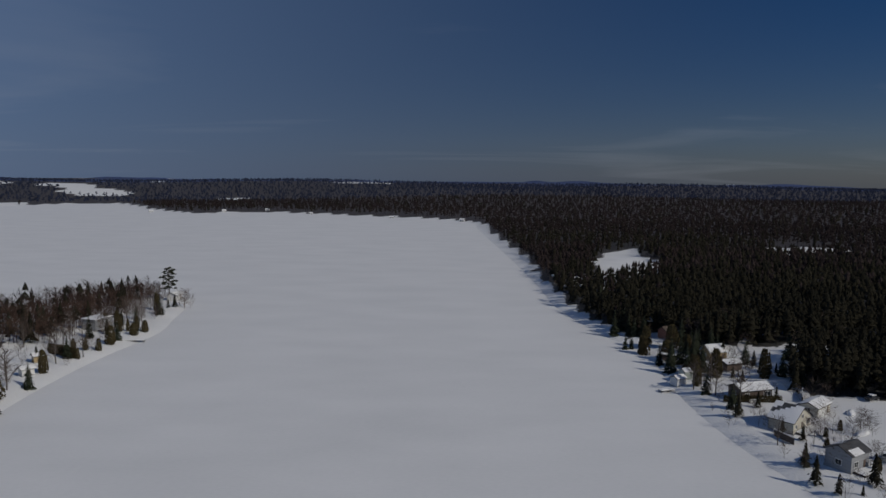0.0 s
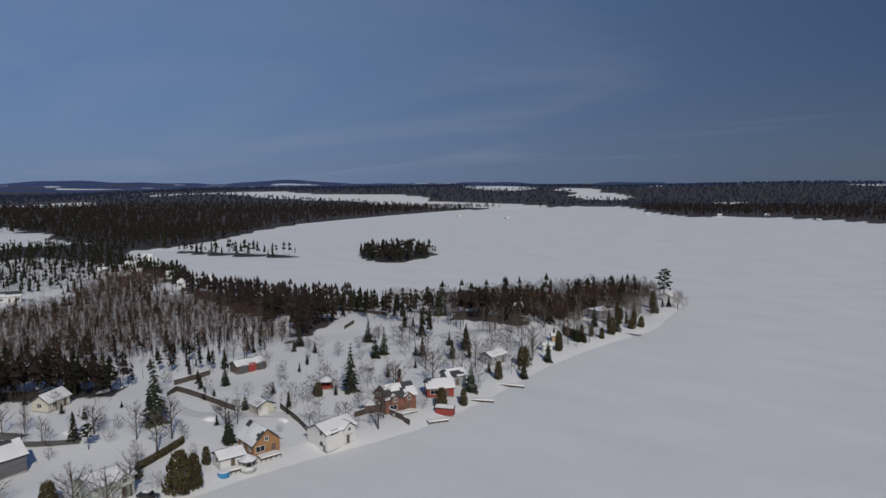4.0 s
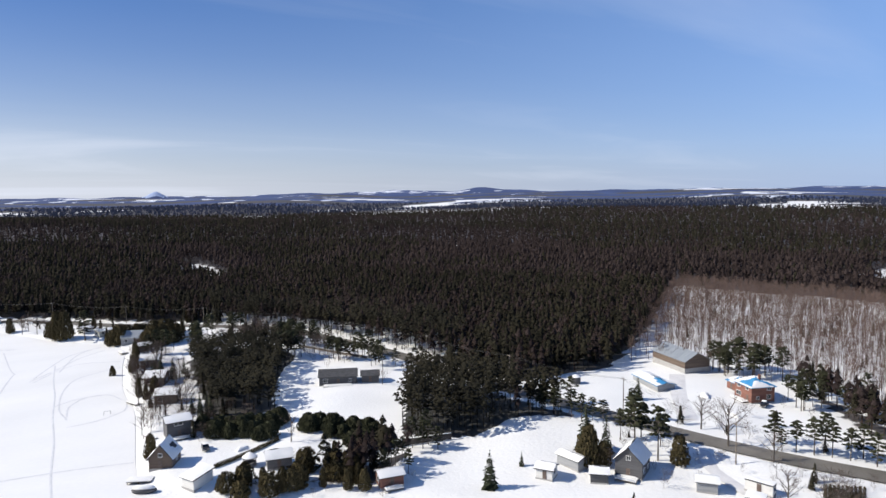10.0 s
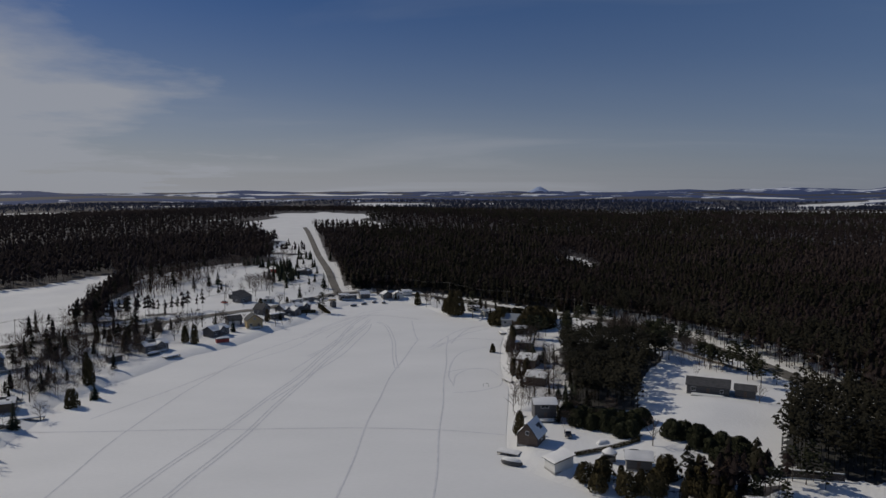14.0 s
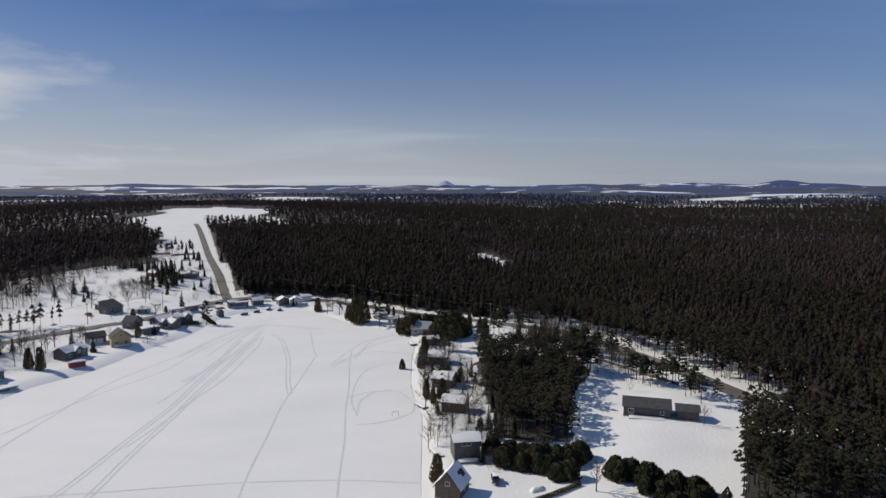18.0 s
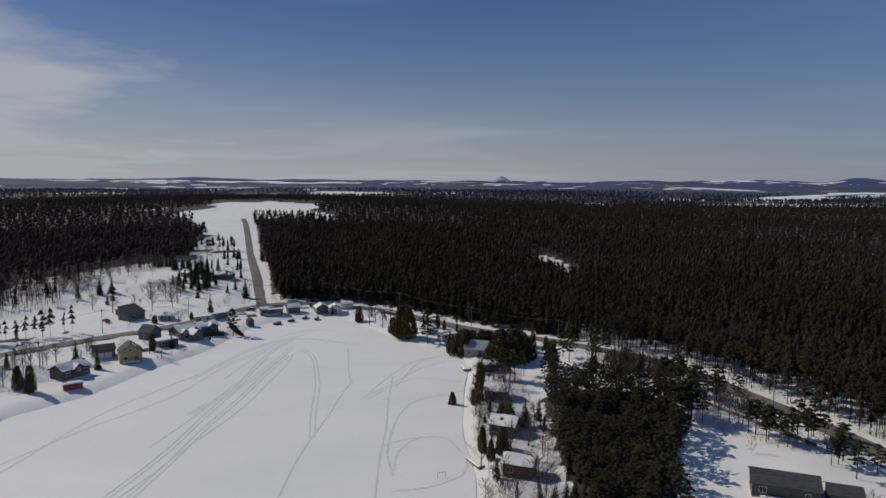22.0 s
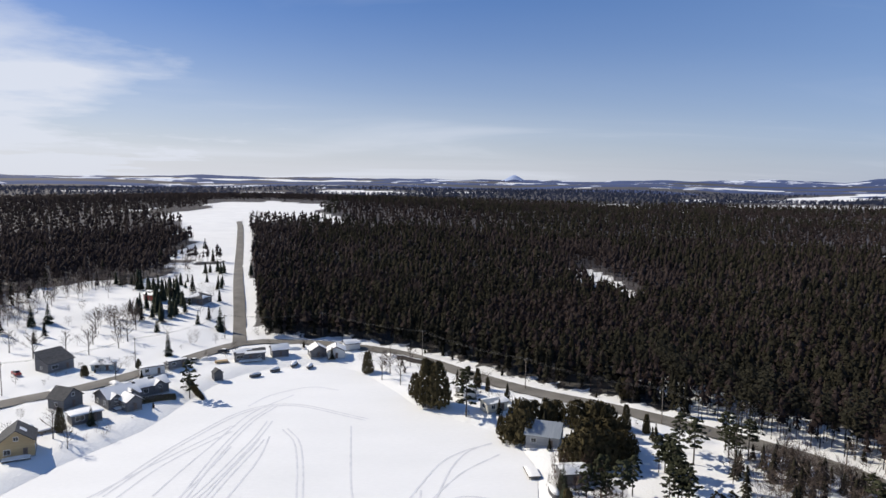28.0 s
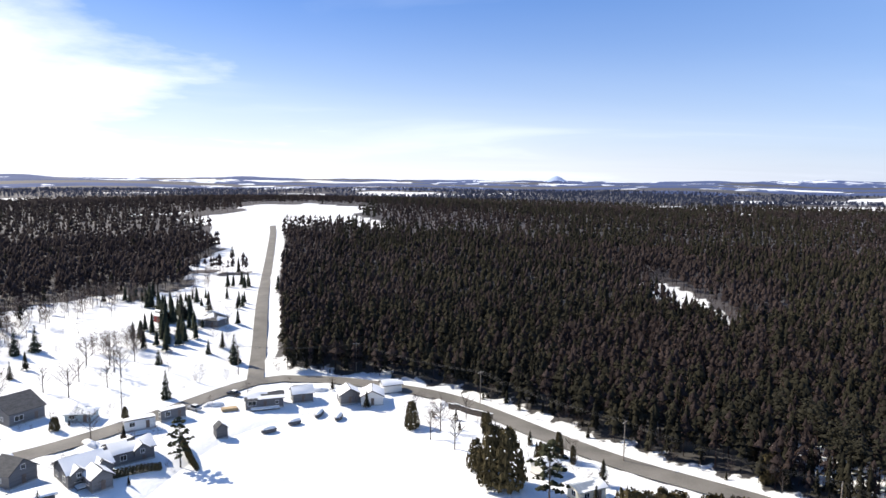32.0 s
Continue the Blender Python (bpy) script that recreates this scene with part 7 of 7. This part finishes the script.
def utility_pole(x, y, rot, h=10.5):
    p = thing("utility_pole", pose(x, y, ground(x, y), 0, 0, rot), "grey wooden utility pole beside the road", "pole", "utility poles along the road")
    part("post", tube((0, 0, -0.8), (0, 0, h), 0.16, 0.11), POLE, p)
    part("crossarm", solid((-1.1, -0.06, h - 0.7, 1.1, 0.06, h - 0.55)), POLE, p)
    for s in (-1.0, -0.4, 0.4, 1.0):
        part("insulator", tube((s, 0, h - 0.55), (s, 0, h - 0.32), 0.06, 0.04, 6), CONCRETE, p)
    return Vector((x, y, ground(x, y) + h - 0.35))


POLES = [(-205, -0, 20), (-164, -9, 70), (-143, -54, 70), (-132, -93, 75), (-141, -135, 80), (-133, -178, 85), (-128, -222, 85), (-118, -268, 70), (-101, -310, 60), (-78, -352, 50), (-48, -388, 50), (-18, -432, 40), (22, -466, 5), (62, -463, -30), (85, -424, -45), (113, -391, -40), (150, -340, -45), (185, -313, -40), (212, -292, -40), (250, -262, -40), (290, -230, -40)]
tops = [utility_pole(*p) for p in POLES]
for a, b in zip(tops, tops[1:]):
    for s in (-0.9, 0.0, 0.9):
        cu = bpy.data.curves.new("power_line", "CURVE")
        cu.dimensions, cu.bevel_depth, cu.bevel_resolution = "3D", 0.02, 0
        sp = cu.splines.new("POLY")
        sp.points.add(12)
        d = (b - a).to_2d().normalized()
        for i in range(13):
            u = i / 12
            q = a.lerp(b, u) + Vector((-d.y * s, d.x * s, -1.3 * 4 * u * (1 - u)))
            sp.points[i].co = (*q, 1)
        cu.materials.append(WIRE)
        tagged(new("power_line", cu), "thin dark cable slung between the poles", "cable", "power lines along the road")
for x, y in ((66, -560), (75, -620), (86, -690), (98, -760)):
    utility_pole(x, y, 80)


def fence(pts, h=1.7, mat=DARKWOOD, label="dark board fence capped with snow", name="fence"):
    """Posts with boards and a line of snow along the top."""
    x0, y0 = pts[0]
    f = thing(name, pose(x0, y0, ground(x0, y0)), label, "fence")
    z0 = ground(x0, y0)
    for (xa, ya), (xb, yb) in zip(pts, pts[1:]):
        length = math.hypot(xb - xa, yb - ya)
        n = max(1, round(length / 2.4))
        yaw = math.atan2(yb - ya, xb - xa)
        for i in range(n):
            u, v = i / n, (i + 1) / n
            px, py = xa + (xb - xa) * (u + v) / 2, ya + (yb - ya) * (u + v) / 2
            z = ground(px, py) - z0
            m = Matrix.Translation((px - x0, py - y0, z)) @ Matrix.Rotation(yaw, 4, "Z")
            s = length / n
            bm = solid((-s / 2 - 0.06, -0.07, -0.5, -s / 2 + 0.06, 0.07, h + 0.1))
            bmesh.ops.transform(bm, matrix=m, verts=bm.verts)
            part("post", bm, mat, f)
            bm = solid(*[(-s / 2 + 0.07, -0.03, 0.05 + k * h / 5, s / 2 - 0.07, 0.03, 0.05 + (k + 0.92) * h / 5) for k in range(5)])
            bmesh.ops.transform(bm, matrix=m, verts=bm.verts)
            part("panel", bm, mat, f)
            bm = solid((-s / 2, -0.12, h + 0.05, s / 2, 0.12, h + 0.22))
            bmesh.ops.transform(bm, matrix=m, verts=bm.verts)
            part("snow_cap", bm, ROOFSNOW, f)
    return f


for pts in ([(-189, 91), (-161, 93)], [(-196, 94), (-197, 107)], [(-154, 103), (-142, 100), (-124, 94)], [(-130, 121), (-120, 120)], [(-134, 113), (-134, 122)], [(-185, 86), (-189, 91)], [(-279, 204), (-263, 212), (-243, 214), (-223, 215)], [(-214, 180), (-219, 190)], [(-205, -98), (-190, -66), (-178, -58)], [(-88, -150), (-66, -157)], [(142, -196), (150, -212)], [(-20, -418), (-8, -428)], [(86, 160), (84, 166)], [(104, 190), (108, 198)], [(112, 160), (120, 150)]):
    fence(pts)
for pts in ([(201.4, -266.5), (181.6, -257.7)], [(136.6, -201), (127.5, -205.9)], [(132.7, -179.6), (126, -181.5)], [(131, -163.5), (122.6, -165.2)]):
    fence(pts, 1.3, DARKWOOD, "low dark plank wall topped with snow by the shore")
fence([(170.2, -253.6), (154.8, -267.5), (159.4, -294.6)], 1.1, CONCRETE, "pale yard wall capped with thick snow", "wall")
fence([(-110, -238), (-104, -262), (-98, -276)], 1.0, POLE, "low post and rail fence along the road")


def hedge(x0, y0, x1, y1, h, w, label="clipped dark cedar hedge dusted with snow"):
    n = max(4, int(math.hypot(x1 - x0, y1 - y0) / 0.8))
    pieces = []
    g = np.random.default_rng(int(abs(x0 * 7 + y0)))
    z0 = ground(x0, y0)
    for i in range(n):
        u = (i + 0.5) / n
        px, py = (x1 - x0) * u, (y1 - y0) * u
        z = ground(x0 + px, y0 + py) - z0
        for v, t in cedar_shape(int(g.integers(0, 9999)), 0.3, 0.25)[:90]:
            pieces.append((np.asarray(v) * (w * 1.7, w * 1.7, h * g.uniform(0.95, 1.05)) + (px, py, z - 0.1), t))
    hd = thing("hedge", pose(x0, y0, z0), label, "hedge")
    ob = new("foliage", blade_mesh("foliage", pieces, CEDAR))
    ob.parent = hd
    return hd


hedge(-156, -14, -140, -10, 3.2, 1.3)
hedge(-146, 58, -152, 73, 2.2, 1.0)
hedge(-121, -74, -104, -86, 1.4, 1.1, "low hedge buried in lumpy snow")
hedge(-137, -66, -131, -72, 3.5, 1.0)
hedge(-30, -172, -50, -179, 1.3, 1.0, "dark hedge heaped with snow behind cottages")
hedge(62, -390, 72, -383, 2.2, 1.2)
hedge(82, 192, 98, 190, 2.2, 1.3)
hedge(62, -404, 54, -391, 3.0, 1.3)
hedge(-128, 232, -142, 238, 4.0, 1.6)

PAINT = {k: surface(k + "_car_paint", tuple(0.8 * c for c in v), v, size=1, rough=0.35, bump=0.0) for k, v in {"black": (0.03, 0.03, 0.035), "green": (0.3, 0.55, 0.05), "silver": (0.4, 0.41, 0.42), "navy": (0.04, 0.06, 0.12), "red": (0.4, 0.04, 0.03)}.items()}
RUBBER, _a, _b, rb_ = material("tyre_rubber", 0.9)
rb_.inputs["Base Color"].default_value = (0.025, 0.025, 0.025, 1)


def car(x, y, rot, paint, label, long=4.5, snow=True, truck=False):
    c = thing("truck" if truck else "car", pose(x, y, ground(x, y) + 0.18, 0, 0, rot), label, "truck" if truck else "car")
    a, w = long / 2, 0.88
    bm = solid((-a, -w, 0.35, a, w, 0.95))
    bmesh.ops.bevel(bm, geom=bm.edges[:], offset=0.12, segments=2, affect="EDGES")
    part("body", bm, PAINT[paint], c)
    bm = solid((-a * 0.55, -w * 0.88, 0.9, a * 0.45, w * 0.88, 1.5))
    for v in bm.verts:
        if v.co.z > 1.2:
            v.co.x *= 0.72
            v.co.y *= 0.85
    part("cabin", bm, GLASS, c, "dark glazed cabin")
    bm = bmesh.new()
    drift(bm, (-a * 0.42, -w * 0.76, 1.5), (a * 0.34, -w * 0.76, 1.5), (a * 0.34, w * 0.76, 1.5), (-a * 0.42, w * 0.76, 1.5), 1.0, random.Random(3), 0.18)
    part("roof_snow" if snow else "roof", bm, ROOFSNOW if snow else PAINT[paint], c, smooth=True)
    if truck:
        part("bed", solid((-a, -w, 0.9, -a * 0.35, w, 1.9)), PAINT[paint], c, "bright green load box")
    for sx in (-0.62, 0.62):
        for sy in (-1, 1):
            wh = part("wheel", tube((a * sx, sy * (w - 0.12), 0.33), (a * sx, sy * (w + 0.06), 0.33), 0.33, 0.33, 12), RUBBER, c)
            part("rim", tube((a * sx, sy * (w + 0.02), 0.33), (a * sx, sy * (w + 0.08), 0.33), 0.19, 0.17, 10), CONCRETE, wh)
    for sy in (-0.6, 0.6):
        part("headlight", solid((a - 0.03, sy - 0.16, 0.62, a + 0.02, sy + 0.16, 0.78)), TRIM, c)
    return c


car(-132, 54, 30, "black", "black car with snow on its roof by the house")
car(-225, 41, 30, "green", "bright green utility truck at the road bend", 6.0, False, True)
car(-231, 43, 30, "navy", "dark blue car parked near green truck", 4.4, False)
car(102, 150, 60, "silver", "silver car parked beside grey house")
car(124, 190, 20, "black", "black car parked on the snowy street")
car(-178, -112, 20, "black", "dark car parked in the farmyard")
car(66, -428, -30, "silver", "silver car parked at the roadside")
car(58, -441, -25, "black", "black car parked before long house")
car(140, -229, 40, "silver", "snow-covered silver car in a driveway")
car(118, -410, -45, "red", "red car under snow by dark house")
car(-32, -186, 80, "black", "dark car parked along the lane")


def gazebo(x, y, r, wall, label):
    g_ = thing("gazebo", pose(x, y, ground(x, y)), label, "gazebo")
    part("floor", tube((0, 0, -0.4), (0, 0, 0.25), r, r, 8), CONCRETE, g_)
    for i in range(8):
        a = i * math.pi / 4
        part("post", tube((r * 0.9 * math.cos(a), r * 0.9 * math.sin(a), 0.2), (r * 0.9 * math.cos(a), r * 0.9 * math.sin(a), 2.3), 0.07, 0.07, 6), WALL[wall], g_)
        m = Matrix.Rotation(a + math.pi / 8, 4, "Z")
        bm = solid((r * 0.8, -r * 0.34, 0.25, r * 0.86, r * 0.34, 1.1))
        bmesh.ops.transform(bm, matrix=m, verts=bm.verts)
        part("panel", bm, WALL[wall], g_)
    part("roof", tube((0, 0, 2.25), (0, 0, 3.4), r * 1.15, 0.15, 8), ROOFS["shingle"], g_)
    part("roof_snow", tube((0, 0, 2.42), (0, 0, 3.62), r * 1.1, 0.2, 8), ROOFSNOW, g_, "rounded snow cap", smooth=True)


gazebo(-158, 123, 2.2, "red", "red octagonal gazebo under a snow cap")
gazebo(-129.5, 76, 2.0, "white", "white octagonal gazebo by the shore")
gazebo(-38, -168, 1.8, "dark", "dark round pavilion with thick snow cap")
tub = thing("hot_tub", pose(-130.5, 70.5, ground(-130.5, 70.5)), "bright blue tub beside white cottage", "tub")
part("shell", tube((0, 0, -0.2), (0, 0, 1.0), 1.3, 1.35, 14), ROOFS["blue"], tub)
part("cover", tube((0, 0, 1.0), (0, 0, 1.12), 1.38, 1.3, 14), ROOFSNOW, tub)
tank = thing("round_tank", pose(-151, -164, ground(-151, -164)), "round dark tank capped with snow", "tank")
part("shell", tube((0, 0, -0.2), (0, 0, 2.4), 1.6, 1.6, 16), WALL["dark"], tank)
part("snow_cap", tube((0, 0, 2.4), (0, 0, 3.0), 1.65, 0.8, 16), ROOFSNOW, tank, smooth=True)


def dock(x, y, rot, long, wide, label="snow-covered wooden dock pulled up on the shore"):
    d = thing("dock", pose(x, y, max(0.0, ground(x, y)), 0, 0, rot), label, "dock")
    for i in range(max(4, int(long / 0.5))):
        u = -long / 2 + (i + 0.5) * long / max(4, int(long / 0.5))
        part("plank", solid((u - 0.22, -wide / 2, 0.55, u + 0.22, wide / 2, 0.65)), DARKWOOD, d)
    for sx in (-0.45, 0, 0.45):
        for sy in (-0.4, 0.4):
            part("post", tube((long * sx, wide * sy, -0.8), (long * sx, wide * sy, 0.55), 0.08, 0.08, 6), DARKWOOD, d)
    bm = bmesh.new()
    drift(bm, (-long / 2, -wide / 2 + 0.15, 0.65), (long / 2, -wide / 2 + 0.15, 0.65), (long / 2, wide / 2 - 0.1, 0.66), (-long / 2, wide / 2 - 0.1, 0.66), 1.0, random.Random(int(abs(x))), 0.3)
    part("snow_cover", bm, ROOFSNOW, d, smooth=True)


for r in ((121, -176, -150, 9, 3), (126, -168, 20, 8, 2.5), (128, -215, -158, 8, 2.5), (-14, -178, 150, 6, 3), (-22, -206, 100, 6, 2), (-25, -246, 110, 6, 2), (110, -290, -130, 7, 3), (88, -362, -140, 6, 2.4), (-117, 128, 60, 6, 2), (-120, 168, 20, 9, 2), (-118, 150, 30, 7, 2), (-122, 262, 10, 8, 2), (70, 206, 20, 5, 2), (-36, -330, 90, 6, 3)):
    dock(*r)


def covered_boat(x, y, rot, long, label="boat wrapped in a dark cover under snow"):
    b_ = thing("boat", pose(x, y, max(0.05, ground(x, y)), 0, 0, rot), label, "boat")
    bm = bmesh.new()
    bmesh.ops.create_uvsphere(bm, u_segments=12, v_segments=8, radius=1)
    bmesh.ops.transform(bm, matrix=Matrix.Diagonal((long / 2, 1.15, 1.1, 1)), verts=bm.verts)
    for v in bm.verts:
        v.co.z = max(v.co.z, -0.5) + 0.6
    part("hull_cover", bm, WALL["dark"], b_, smooth=True)
    bm = bmesh.new()
    bmesh.ops.create_uvsphere(bm, u_segments=12, v_segments=8, radius=1)
    bmesh.ops.transform(bm, matrix=Matrix.Translation((0, 0, 1.0)) @ Matrix.Diagonal((long * 0.46, 1.0, 0.85, 1)), verts=bm.verts)
    part("snow_cap", bm, ROOFSNOW, b_, smooth=True)


for r in ((-13.5, -171, 150, 6), (118, -292, -130, 6), (42, -415, -150, 4.5), (36, -421, -150, 4), (-38, -318, 90, 6), (-140, 128, 70, 6), (30, -428, -100, 6), (24, -425, -100, 5), (93, -362, -140, 5)):
    covered_boat(*r)
bench = thing("lake_rink_frame", pose(-16, -240, 0.0, 0, 0, 10), "small metal goal frame left on the ice", "frame")
part("bar", tube((-1, 0, 1.2), (1, 0, 1.2), 0.05, 0.05, 6), WIRE, bench)
for s in (-1, 1):
    part("post", tube((s, 0, 0), (s, 0, 1.2), 0.05, 0.05, 6), WIRE, bench)


# yards at the south end
LUMBER = surface("fresh_lumber", (0.36, 0.25, 0.13), (0.52, 0.38, 0.22), size=0.8, rough=0.8, bump=0.2, stretch=(0.3, 3, 3))
pile = thing("lumber_pile", pose(56, -428.5, ground(56, -428.5), 0, 0, 20), "stack of pale tan lumber beside the long house", "lumber")
for i in range(4):
    for j in range(3):
        part("plank", solid((-2.4 + 0.15 * i, -1.4 + 0.75 * j, 0.1 + 0.2 * i, 2.4 - 0.1 * j, -0.75 + 0.75 * j, 0.27 + 0.2 * i)), LUMBER, pile)


def snow_heap(x, y, long, wide, tall, rot):
    """A ploughed heap of snow with a lumpy top."""
    g_ = random.Random(int(abs(x * 13 + y * 7)))
    bm = bmesh.new()
    bmesh.ops.create_icosphere(bm, subdivisions=3, radius=1)
    for v in bm.verts:
        k_ = 1 + 0.14 * math.sin(5 * v.co.x + g_.uniform(0, 0.4)) * math.cos(4 * v.co.y + 1.3 * v.co.z)
        v.co = (v.co.x * long / 2 * k_, v.co.y * wide / 2 * k_, max(-0.3, v.co.z * tall * k_))
    ob = part("snow_heap", bm, ROOFSNOW, smooth=True)
    ob.matrix_world = pose(x, y, ground(x, y), 0, 0, rot)
    tagged(ob, "lumpy heap of ploughed snow beside the lane", "snow heap", "ploughed snow heaps")


for row in ((62, -432, 6, 2.4, 1.1, 20), (33, -446, 7, 2.5, 1.2, 5), (84, -402, 6, 2.2, 1.0, -40), (100, -395, 5, 2.2, 1.1, -45), (26, -446, 5, 2, 1.0, 0), (-6, -433, 6, 2.2, 1.1, -50), (-186, 27, 7, 2.6, 1.3, 60), (-176, 57, 5, 2.4, 1.1, 50), (-204, 46, 6, 2.5, 1.2, 10), (-146, 98, 4, 2, 0.9, 0), (-160, 85, 4.5, 2, 1.0, 30), (-172, -128, 6, 2.5, 1.2, 40), (-162, -112, 5, 2.2, 1.0, 80), (-40, -180, 4, 2, 0.9, 20), (-38, -246, 4, 1.8, 0.9, 80), (106, 165, 5, 2, 1.0, 30), (112, 180, 5, 2, 1.0, 60)):
    snow_heap(*row)
